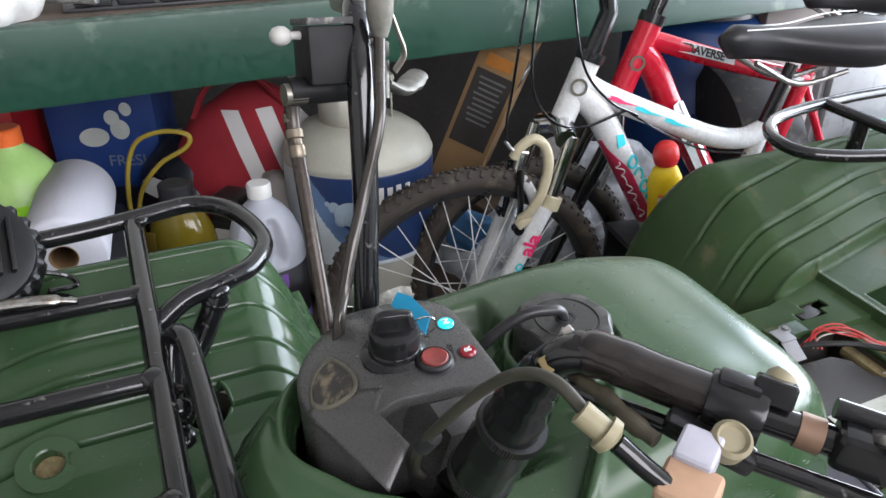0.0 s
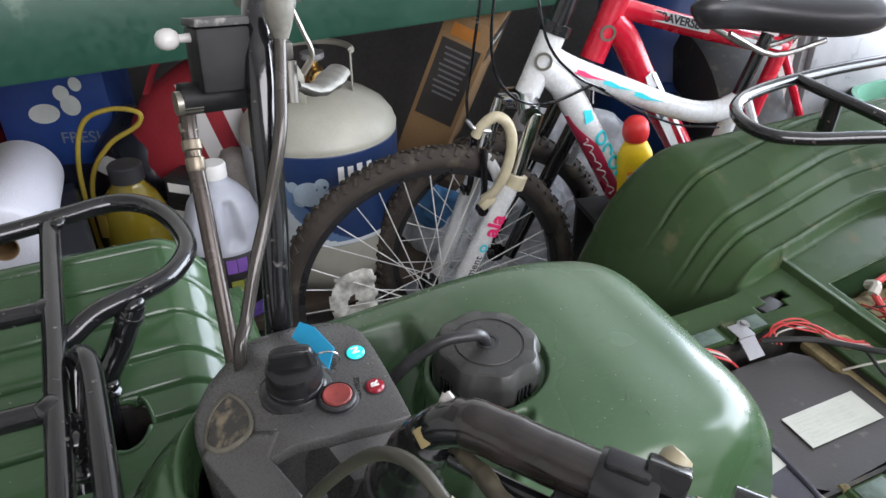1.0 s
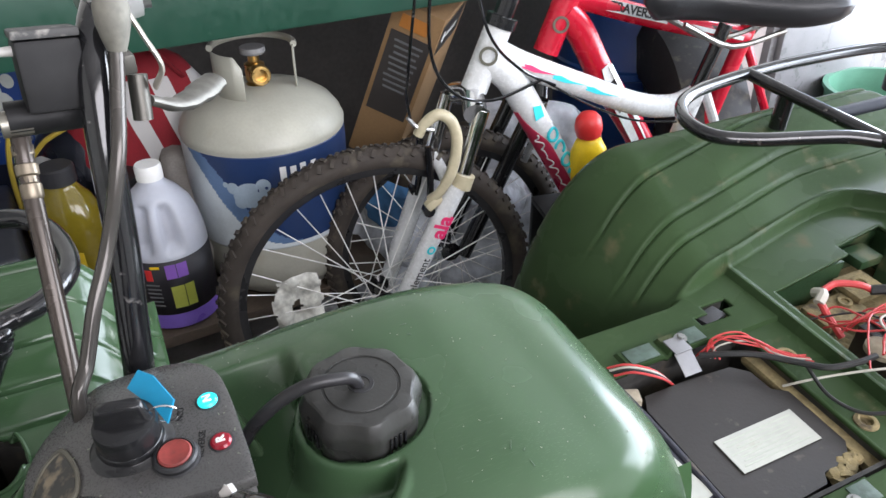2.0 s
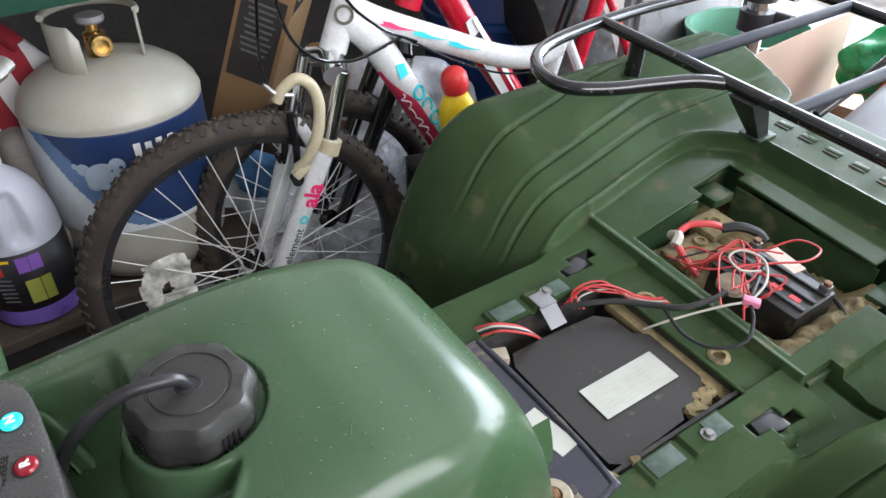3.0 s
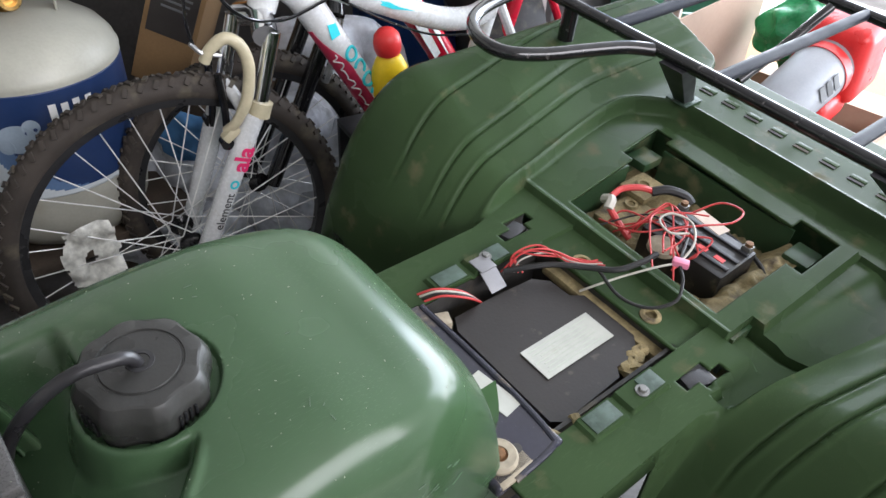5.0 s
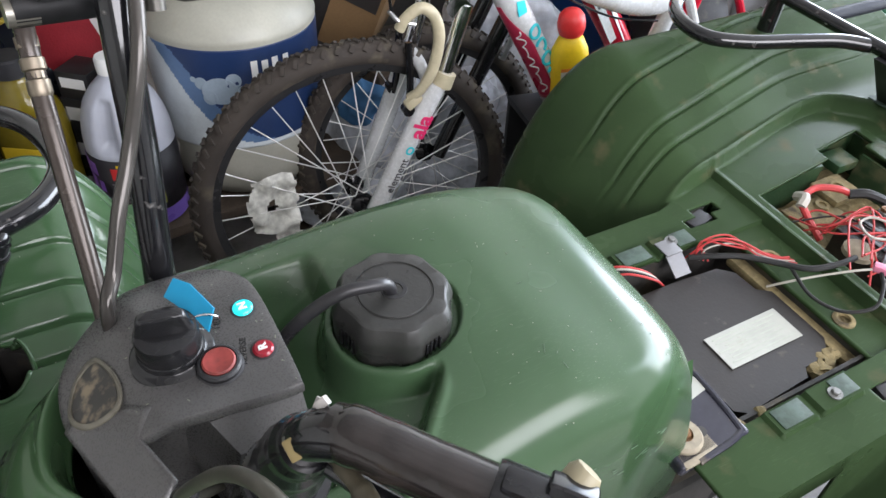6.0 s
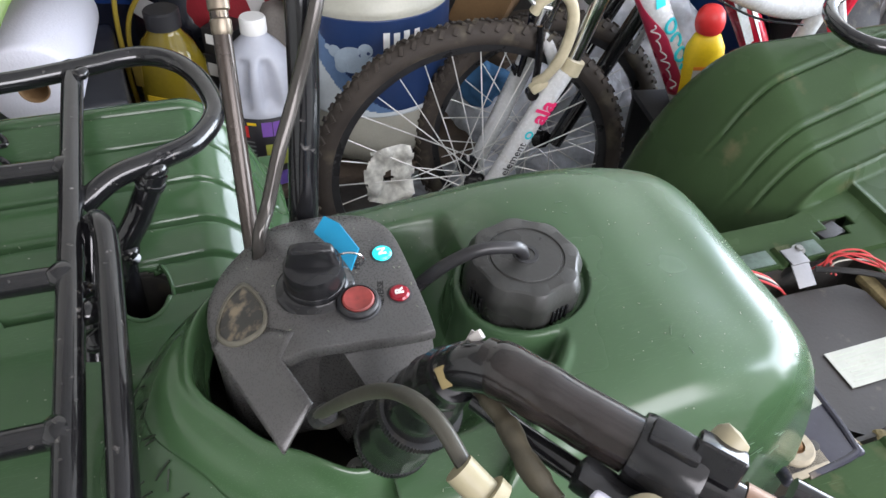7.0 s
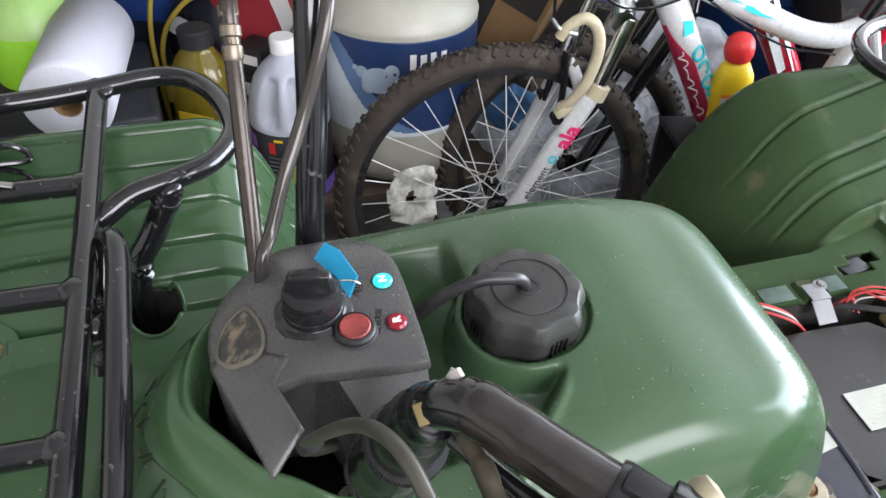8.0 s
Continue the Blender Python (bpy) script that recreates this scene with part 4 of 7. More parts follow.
rb_ = part("push_button", lathe([(0, 0), (0.0128, 0), (0.0127, 0.0024), (0.0118, 0.0030), (0.0118, 0.0052), (0.0108, 0.0066), (0.0096, 0.0070), (0.0092, 0.0050), (0, 0.0050)], 36, RB), BLACK_PLASTIC, con, "faded red push button in a black collar")
part("button_face", lathe([(0.0090, 0.0046), (0.0089, 0.0070), (0.0080, 0.0078), (0.004, 0.0073), (0, 0.0072)], 32, RB), RED_BUTTON, rb_)
for wd, a, b in (("NEU", -0.498, -0.012), ("ON", -0.507, 0.001), ("REVERSE", -0.491, 0.014)):
    text(wd, 0.0050, BLACK_GLOSS, con, at_q(a, b, 0.2167, (0.25, -1, 0)))
EMO = [(-0.5625, -0.026), (-0.5545, -0.004), (-0.5555, 0.0125), (-0.5640, 0.0165), (-0.5760, 0.0125), (-0.5835, 0.000), (-0.5805, -0.014), (-0.5735, -0.024)]

EMO_ROUND = [(v.x, v.y) for v in smooth_path([(a, b, 0) for a, b in EMO], 5, True)]


def shield(f, h):
    ca, cb = -0.569, -0.004
    return [q(ca + (a - ca) * f, cb + (b - cb) * f, con_top(ca + (a - ca) * f, cb + (b - cb) * f) + h) for a, b in EMO_ROUND]


emb = part("emblem", loft([shield(1.0, -0.001), shield(1.0, 0.0016), shield(0.95, 0.0024), shield(0.86, 0.0024), shield(0.84, 0.0012), shield(0.80, 0.0010)]), plain("worn_gold_plastic", (0.105, 0.098, 0.075), rough=0.4, var=0.25, scale=90), con, "worn shield-shaped emblem in dull gold")
part("emblem_inset", loft([shield(0.84, 0.0006), shield(0.83, 0.0014), shield(0.3, 0.0018)]), material("scuffed_emblem", (0.030, 0.029, 0.026), rough=0.4, dirt=(0.19, 0.155, 0.105), dirt_amount=0.38, dirt_scale=120), emb)

# ---- handlebar ----
bar = part("handlebar", tube(qs((-0.452, -0.330, 0.405), (-0.462, -0.270, 0.405), (-0.478, -0.210, 0.400), (-0.492, -0.160, 0.385), (-0.500, -0.130, 0.340), (-0.506, -0.110, 0.270), (-0.514, -0.092, 0.210), (-0.5185, -0.070, 0.160),
                                (-0.508, 0.010, 0.140), (-0.506, 0.072, 0.155), (-0.503, 0.092, 0.195), (-0.500, 0.108, 0.240), (-0.4965, 0.1225, 0.283), (-0.4910, 0.1335, 0.3055), (-0.4790, 0.1460, 0.3115), (-0.4640, 0.1630, 0.3085), (-0.4464, 0.1826, 0.3058), (-0.4350, 0.1955, 0.3045)), 0.0098, 8, 18), BLACK_TUBE, quad, "black steel handlebar with worn enamel")
part("bar_wrap", tube(qs((-0.4860, 0.1370, 0.3095), (-0.4800, 0.1446, 0.3116), (-0.4720, 0.1540, 0.3108), (-0.4600, 0.1675, 0.3080), (-0.4480, 0.1808, 0.3060)), [0.0104, 0.0111, 0.0108, 0.0111, 0.0109, 0.0111, 0.0110], 8, 24), material("glossy_brown_black_vinyl", (0.014, 0.011, 0.010), rough=0.13, var=0.35, scale=50, fine=240, bump=0.05, coat=0.3), bar, "glossy brown-black vinyl sleeve on the bar")
part("grip", tube(qs((-0.470, -0.235, 0.403), (-0.462, -0.270, 0.405), (-0.452, -0.345, 0.405)), [0.016, 0.015, 0.016, 0.015, 0.016, 0.015, 0.016, 0.015, 0.016], 6, 16), RUBBER, bar, "black ribbed rubber grip")
part("grip", tube(qs((-0.388, 0.2485, 0.2988), (-0.370, 0.2685, 0.297), (-0.345, 0.2965, 0.2945)), 0.0115, 6, 16), RUBBER, bar, "black ribbed rubber grip")
# near-side clamp, switch box and cables
BD = (0.66, 0.75, -0.08)


def on_bar(s_, lift=0.0, x=(0, 0, 1), out=0.0):
    """A place along the straight near arm, s_ metres past the sleeve's end."""
    d = Vector(BD).normalized()
    return at_q(-0.4464 + d.x * s_ + out * 0.70, 0.1826 + d.y * s_ - out * 0.62, 0.3058 + d.z * s_ + lift, x, BD)


clamp_ = part("clamp", join(lathe([(0.0100, -0.012), (0.0128, -0.012), (0.0134, -0.010), (0.0134, 0.010), (0.0128, 0.012), (0.0100, 0.012)], 30, on_bar(0.010)), box(0.008, 0.010, 0.018, 0.002, m=on_bar(0.010, 0.0118), seg=2), box(0.010, 0.014, 0.022, 0.003, m=on_bar(0.012, -0.0130), seg=2)), BLACK_GLOSS, bar, "black clamp on the bar")
part("clamp_key", box(0.0115, 0.0100, 0.0170, 0.002, m=on_bar(0.024, 0.0125, (0.4, -0.3, 1), 0.003), seg=3), BLACK_GLOSS, clamp_, "glossy black lever block")
part("clamp_knob", lathe([(0, -0.006), (0.0060, -0.006), (0.0066, 0.001), (0.0050, 0.004), (0, 0.0048)], 20, at_q(-0.4210, 0.1945, 0.3165, (1, 0, 0), (0.75, -0.1, 0.6))), plain("dusty_khaki_plastic", (0.26, 0.23, 0.15)), clamp_)
part("bar_end", tube(qs((-0.4400, 0.1900, 0.3050), (-0.4230, 0.2090, 0.3030), (-0.3900, 0.2460, 0.2990), (-0.3500, 0.2910, 0.2950)), 0.0070, 4, 18), BLACK_TUBE, bar)
part("band", lathe([(0.0070, -0.005), (0.0080, -0.005), (0.0080, 0.005), (0.0070, 0.005)], 24, on_bar(0.041)), plain("copper_tape", (0.20, 0.125, 0.085), rough=0.45, metal=0.4), bar)
part("brake_lever_mount", join(box(0.020, 0.020, 0.026, 0.005, m=on_bar(0.063, 0.002), seg=3), lathe([(0, -0.010), (0.0045, -0.010), (0.0045, 0.010), (0, 0.010)], 16, on_bar(0.058, 0.013, (0, 0, 1), 0.006))), BLACK_GLOSS, bar, "glossy black lever mount")
part("brake_lever", tube(qs((-0.4020, 0.230, 0.310), (-0.408, 0.250, 0.318), (-0.400, 0.285, 0.308), (-0.380, 0.330, 0.300)), 0.0055, flat=0.6), STEEL, bar)
part("switch_arm", box(0.012, 0.040, 0.010, 0.003, m=at_q(-0.456, 0.196, 0.296, (0.75, -0.66, 0.1), (0.2, 0.2, 1)), seg=2), BLACK_GLOSS, bar)
part("switch_box", box(0.017, 0.017, 0.014, 0.003, m=at_q(-0.4695, 0.2030, 0.3010, (0.5, 0.85, 0.1), (-0.25, 0.15, 1)), seg=3), plain("pale_lilac_plastic", (0.46, 0.46, 0.53), rough=0.4), bar, "pale plastic switch housing")
part("switch_cover", box(0.024, 0.020, 0.014, 0.004, m=at_q(-0.4800, 0.2120, 0.2930, (0.5, 0.85, 0.1), (-0.25, 0.15, 1)), seg=3), plain("tan_plastic", (0.46, 0.29, 0.19), rough=0.45), bar, "tan plastic switch cover")
part("switch_knob", lathe([(0, -0.006), (0.0080, -0.006), (0.0084, 0.003), (0.0066, 0.005), (0.0052, 0.003), (0, 0.003)], 26, at_q(-0.4570, 0.2065, 0.3060, (1, 0, 0), (-0.25, 0.45, 1))), plain("dusty_khaki_plastic", (0.26, 0.23, 0.15)), bar, "dusty khaki round switch knob")
CD = (0.45, 0.60, -0.40)
part("cable_adjuster", lathe([(0, -0.009), (0.0056, -0.009), (0.0056, 0.003), (0.0080, 0.003), (0.0080, 0.007), (0.0045, 0.009), (0, 0.009)], 18, at_q(-0.5065, 0.1830, 0.3120, (1, 0, 0), CD)), plain("grubby_yellowed_plastic", (0.27, 0.24, 0.15)), bar, "yellowed plastic cable adjuster")
part("cable_tail", tube(qs((-0.5010, 0.1900, 0.3070), (-0.490, 0.204, 0.297), (-0.474, 0.224, 0.288), (-0.445, 0.252, 0.290)), 0.0045), BLACK_TUBE, bar)
part("cable", tube(qs((-0.520, 0.040, 0.140), (-0.536, 0.062, 0.175), (-0.543, 0.085, 0.219), (-0.536, 0.104, 0.256), (-0.526, 0.124, 0.290), (-0.519, 0.142, 0.311), (-0.513, 0.160, 0.319), (-0.5075, 0.1810, 0.3135)), 0.0030, 8), material("grey_cable_sheath", (0.055, 0.052, 0.040), rough=0.36, var=0.2, bump=0.1), bar, "thick grey cable sheath")
part("cable_joint", join(lathe([(0.0034, -0.010), (0.0050, -0.010), (0.0050, 0.006), (0.0034, 0.008)], 16, at_q(-0.540, 0.091, 0.230, (1, 0, 0), (0.22, 0.45, 0.85)))), RUBBER, bar)
part("tape_patch", rounded(box(0.0075, 0.0085, 0.0020, 0.0006, m=at_q(-0.5000, 0.1350, 0.3052, (0.35, 0.45, 0.80), (-0.60, 0.50, 0.60))), 0.0003), plain("yellowed_tape", (0.22, 0.17, 0.075), rough=0.5), bar, "small patch of yellowed tape")
part("zip_tie", join(box(0.0050, 0.0040, 0.0036, 0.0008, m=at_q(-0.4868, 0.1288, 0.3160, (0.7, 0.1, 0.7), (-0.6, 0.5, 0.6))), box(0.0090, 0.0024, 0.0012, 0.0004, m=at_q(-0.4890, 0.1270, 0.3120, (0.4, -0.2, 0.9), (-0.6, 0.5, 0.6)))), plain("grubby_white_plastic", (0.34, 0.32, 0.30)), bar, "grubby white cable tie end")
part("riser_sleeve", tube(qs((-0.505, 0.086, 0.182), (-0.502, 0.098, 0.215), (-0.499, 0.1105, 0.250), (-0.4965, 0.1215, 0.281), (-0.4935, 0.1297, 0.2970)), [0.0196, 0.0190, 0.0178, 0.0160, 0.0142, 0.0126, 0.0114], 6, 26), material("satin_black_sleeve", (0.010, 0.010, 0.011), rough=0.14, var=0.15, bump=0.02), bar, "glossy black riser sleeve")
for a, b, w, rr in ((-0.5045, 0.088, 0.188, 0.0198), (-0.4985, 0.107, 0.240, 0.0190)):
    part("toothed_collar", toothed_ring(rr, 0.006, at_q(a, b, w, (1, 0, 0), (0.15, 0.30, 1))), RUBBER, bar, smooth=20)
DUSTY = material("dusty_tape", (0.060, 0.052, 0.034), rough=0.5, var=0.35, scale=60, bump=0.3)
part("loom", tube(qs((-0.4880, 0.138, 0.296), (-0.4860, 0.147, 0.298), (-0.4845, 0.160, 0.300), (-0.4840, 0.174, 0.3005), (-0.4800, 0.190, 0.3000)), [0.0028, 0.0036, 0.0034, 0.0044, 0.0040, 0.0046, 0.0036], 6, 14), DUSTY, bar, "dusty taped wiring loom")
part("loom_branch", tube(qs((-0.4890, 0.140, 0.292), (-0.4780, 0.160, 0.293), (-0.4650, 0.181, 0.294), (-0.4480, 0.203, 0.292), (-0.41, 0.245, 0.288)), 0.0044), BLACK_TUBE, bar)

# far-side brake master cylinder, hoses and lever
RES = at_q(-0.5185, -0.156, 0.3700, (1, -0.15, 0), (0.05, -0.25, 1))
res = part("brake_reservoir", box(0.034, 0.032, 0.040, 0.0025, m=RES), MATT_BLACK, bar, "square black brake fluid reservoir")
part("reservoir_lid", box(0.0350, 0.0330, 0.005, 0.0015, m=RES @ Matrix.Translation((0, 0, 0.023))), material("worn_lid", (0.05, 0.05, 0.05), rough=0.6, dirt=(0.25, 0.24, 0.22), dirt_amount=0.3, dirt_scale=120), res)
part("cylinder", lathe([(0, -0.026), (0.0105, -0.026), (0.0105, 0.020), (0.008, 0.024), (0, 0.024)], 20, RES @ Matrix.Translation((-0.002, 0.004, -0.024)) @ Matrix.Rotation(math.pi / 2, 4, "Y")), MATT_BLACK, res)
part("mirror_bolt", lathe([(0, 0), (0.0030, 0), (0.0026, 0.008), (0.0045, 0.009), (0.0064, 0.012), (0.0068, 0.016), (0.0056, 0.020), (0.003, 0.0222), (0, 0.0225)], 24, RES @ Matrix.Translation((-0.016, 0, 0.014)) @ Matrix.Rotation(-math.pi / 2, 4, "Y")), plain("pearly_plastic", (0.42, 0.41, 0.39), rough=0.3), res, "round pearly knob on a stem", smooth=60)
part("banjo", lathe([(0, -0.008), (0.0078, -0.008), (0.0078, 0.008), (0, 0.008)], 16, RES @ Matrix.Translation((-0.024, 0.002, -0.026)) @ Matrix.Rotation(math.pi / 2, 4, "Y")), plain("dull_zinc", (0.22, 0.21, 0.18), rough=0.4, metal=0.7), res, "dull zinc hose fitting")
hose = part("brake_hose", tube(qs((-0.543, -0.158, 0.352), (-0.5462, -0.152, 0.322), (-0.5480, -0.129, 0.290), (-0.5505, -0.095, 0.242), (-0.5528, -0.064, 0.198), (-0.554, -0.045, 0.160), (-0.548, -0.040, 0.110)), 0.0056), plain("bronzed_hose", (0.050, 0.040, 0.034), rough=0.22, metal=0.35), bar, "dark bronzed brake hose")
part("hose_sleeve", lathe([(0, -0.026), (0.0045, -0.026), (0.0045, -0.016), (0.0062, -0.015), (0.0062, -0.009), (0.0050, -0.008), (0.0050, -0.004), (0.0066, -0.003), (0.0066, 0.003), (0.0050, 0.004), (0.0050, 0.008), (0.0064, 0.009), (0.0064, 0.016), (0.0054, 0.018), (0, 0.018)], 22, at_q(-0.5465, -0.1480, 0.316, (1, 0, 0), (-0.04, 0.58, -0.82))), plain("brown_zinc", (0.20, 0.17, 0.13), rough=0.35, metal=0.8), hose)
part("throttle_cable", tube(qs((-0.4789, -0.146, 0.402), (-0.4811, -0.142, 0.3865), (-0.4878, -0.125, 0.3588), (-0.4960, -0.106, 0.3310), (-0.5130, -0.092, 0.287), (-0.528, -0.075, 0.260), (-0.5405, -0.060, 0.231), (-0.5496, -0.046, 0.216), (-0.553, -0.040, 0.170), (-0.548, -0.036, 0.11)), 0.0044), plain("dark_cable_sheath", (0.06, 0.055, 0.05), rough=0.2, metal=0.5), bar, "dark glossy throttle cable")
part("throttle_boot", lathe([(0, -0.016), (0.0050, -0.016), (0.0072, -0.010), (0.0098, 0.000), (0.0100, 0.009), (0.0080, 0.016), (0, 0.018)], 20, at_q(-0.4795, -0.145, 0.398, (1, 0, 0), (0.1, -0.3, 1))), plain("dusty_grey_rubber", (0.13, 0.125, 0.105), rough=0.6, var=0.3, scale=70), bar, "dusty grey rubber cable boot")
for dw in (0.0, 0.009):
    part("link_pin", tube(qs((-0.506, -0.152, 0.374 + dw), (-0.480, -0.151, 0.373 + dw)), 0.0022, straight=True, seg=10), DULL_BOLT, bar)
part("link_arm", tube(qs((-0.4700, -0.152, 0.400), (-0.4640, -0.152, 0.384), (-0.4580, -0.153, 0.366), (-0.4640, -0.157, 0.352)), 0.0036, 6, 10, flat=0.45), plain("bare_alloy", (0.40, 0.37, 0.32), rough=0.35, metal=0.6), bar, "flat bare metal link arm")
part("throttle_housing", join(box(0.034, 0.040, 0.030, 0.006, m=at_q(-0.478, -0.195, 0.402, (1, -0.2, 0))), lathe([(0, -0.008), (0.012, -0.008), (0.012, 0.008), (0, 0.008)], 18, at_q(-0.462, -0.192, 0.402, (0, 1, 0), (1, 0, 0)))), ALLOY, bar, "silver throttle housing")
part("brake_lever", tube(qs((-0.470, -0.163, 0.342), (-0.452, -0.178, 0.329), (-0.434, -0.202, 0.324), (-0.420, -0.220, 0.324)), [0.006, 0.0075, 0.0095, 0.011, 0.010], 6, 14, flat=0.6), plain("worn_lever_alloy", (0.15, 0.145, 0.13), rough=0.5, metal=0.8, var=0.3), bar, "silver alloy thumb lever")
part("lever_pivot", join(lathe([(0, -0.014), (0.006, -0.014), (0.006, 0.014), (0, 0.014)], 12, at_q(-0.474, -0.159, 0.346, (1, 0, 0), (0.1, -0.3, 1))), box(0.03, 0.014, 0.012, 0.002, m=at_q(-0.488, -0.150, 0.372, (1, -0.2, -0.1)))), plain("dark_zinc", (0.10, 0.095, 0.085), rough=0.38, metal=0.8), bar)
part("mount_arm", box(0.044, 0.012, 0.010, 0.002, m=at_q(-0.497, -0.155, 0.374, (1, -0.1, 0))), plain("dark_zinc", (0.10, 0.095, 0.085)), bar)

# ---- front rack ----
frk = part("front_rack", tube(qs((-1.00, -0.345, 0.155), (-0.86, -0.352, 0.155), (-0.730, -0.363, 0.155), (-0.676, -0.372, 0.155), (-0.610, -0.384, 0.155), (-0.572, -0.350, 0.155), (-0.557, -0.285, 0.155), (-0.575, -0.242, 0.155), (-0.606, -0.223, 0.155), (-0.640, -0.212, 0.152), (-0.668, -0.198, 0.140)), 0.0092, 8, 14), BLACK_TUBE, quad, "black welded tube front rack")
part("side_loop", tube(qs((-1.00, 0.345, 0.155), (-0.86, 0.352, 0.155), (-0.730, 0.363, 0.155), (-0.676, 0.372, 0.155), (-0.610, 0.384, 0.155), (-0.572, 0.350, 0.155), (-0.557, 0.285, 0.155), (-0.575, 0.242, 0.155), (-0.606, 0.223, 0.155), (-0.640, 0.212, 0.152), (-0.668, 0.198, 0.140)), 0.0092, 8, 14), BLACK_TUBE, frk)
part("cross_tube", tube(qs((-0.672, -0.368, 0.152), (-0.671, 0.368, 0.152)), 0.0092, straight=True, seg=14), BLACK_TUBE, frk)
part("inner_hoop", tube(qs((-0.674, -0.100, 0.075), (-0.668, -0.130, 0.110), (-0.658, -0.160, 0.148), (-0.650, -0.150, 0.160), (-0.646, -0.110, 0.160), (-0.643, 0.060, 0.158), (-0.646, 0.110, 0.160), (-0.650, 0.150, 0.160), (-0.668, 0.130, 0.110)), 0.0085, 6, 14), BLACK_TUBE, frk)
for b in (-0.232, -0.112, 0.012, 0.132):
    part("slat", tube(qs((-0.672, b, 0.152), (-0.72, b - 0.002, 0.152), (-0.99, b - 0.01, 0.150)), 0.0085, seg=14), BLACK_TUBE, frk)

part("front_tube", tube(qs((-0.99, -0.345, 0.152), (-0.99, 0.345, 0.152)), 0.0092, straight=True, seg=14), BLACK_TUBE, frk)
for k in (-1, 1):
    st = part("strut", tube(qs((-0.612, 0.216 * k, 0.148), (-0.632, 0.204 * k, 0.115), (-0.650, 0.192 * k, 0.085), (-0.655, 0.186 * k, 0.0)), 0.0105, 4, 16), BLACK_TUBE, frk)
    part("strut_collar", lathe([(0.0104, -0.004), (0.0122, -0.002), (0.0118, 0.003), (0.0104, 0.005)], 18, at_q(-0.6165, 0.2135 * k, 0.141, (1, 0, 0), (0.5, -0.3 * k, 0.9))), BLACK_TUBE, st)
    part("bolt", lathe([(0, 0), (0.006, 0), (0.005, 0.005), (0, 0.006)], 6, at_q(-0.643, 0.186 * k, 0.088, (1, 0, 0), (0.6, 0.5, 0.6))), BLACK_TUBE, st)


def weld(a, b, w, r, parent):
    bm = bmesh.new()
    bmesh.ops.create_icosphere(bm, subdivisions=2, radius=r)
    for v in bm.verts:
        v.co *= 1 + 0.35 * noise.noise(v.co * 420 + Vector((a, b, w)) * 50)
        v.co.z *= 0.7
    bmesh.ops.translate(bm, verts=bm.verts[:], vec=q(a, b, w))
    return part("weld_bead", bm, BLACK_TUBE, parent, smooth=80)


for a, b, w, r in ((-0.674, -0.372, 0.156, 0.012), (-0.664, -0.360, 0.158, 0.008), (-0.612, -0.217, 0.150, 0.011), (-0.600, -0.228, 0.156, 0.008), (-0.646, -0.190, 0.094, 0.010), (-0.660, -0.098, 0.128, 0.012), (-0.664, -0.088, 0.112, 0.011), (-0.670, -0.205, 0.142, 0.010), (-0.676, -0.232, 0.155, 0.010), (-0.676, -0.112, 0.155, 0.011), (-0.668, -0.098, 0.150, 0.010), (-0.662, -0.080, 0.148, 0.009), (-0.676, 0.012, 0.155, 0.011)):
    weld(a, b, w, r, frk)

# ---- rear rack ----
rrk = part("rear_rack", tube(qs((0.72, -0.360, 0.142), (0.60, -0.395, 0.142), (0.45, -0.402, 0.142), (0.334, -0.396, 0.142), (0.235, -0.380, 0.142), (0.180, -0.355, 0.142), (0.150, -0.315, 0.142), (0.150, -0.268, 0.142), (0.190, -0.238, 0.142), (0.250, -0.217, 0.142), (0.300, -0.198, 0.142), (0.333, -0.176, 0.140)), 0.0088, 8, 14), BLACK_TUBE, quad, "black welded tube rear rack")
part("side_loop", tube(qs((0.72, 0.360, 0.142), (0.60, 0.395, 0.142), (0.45, 0.402, 0.142), (0.334, 0.396, 0.142), (0.235, 0.380, 0.142), (0.180, 0.355, 0.142), (0.150, 0.315, 0.142), (0.150, 0.268, 0.142), (0.190, 0.238, 0.142), (0.250, 0.217, 0.142), (0.300, 0.198, 0.142), (0.333, 0.176, 0.140)), 0.0088, 8, 14), BLACK_TUBE, rrk)
part("cross_tube", tube(qs((0.334, -0.394, 0.142), (0.334, 0.394, 0.142)), 0.0088, straight=True, seg=14), BLACK_TUBE, rrk)
part("rear_tube", tube(qs((0.72, -0.360, 0.142), (0.72, 0.360, 0.142)), 0.0088, straight=True, seg=14), BLACK_TUBE, rrk)
for b in (-0.250, -0.085, 0.085, 0.250):
    part("slat", tube(qs((0.338, b, 0.142), (0.72, b, 0.142)), 0.0085, straight=True, seg=14, flat=1.0), SLAT, rrk)
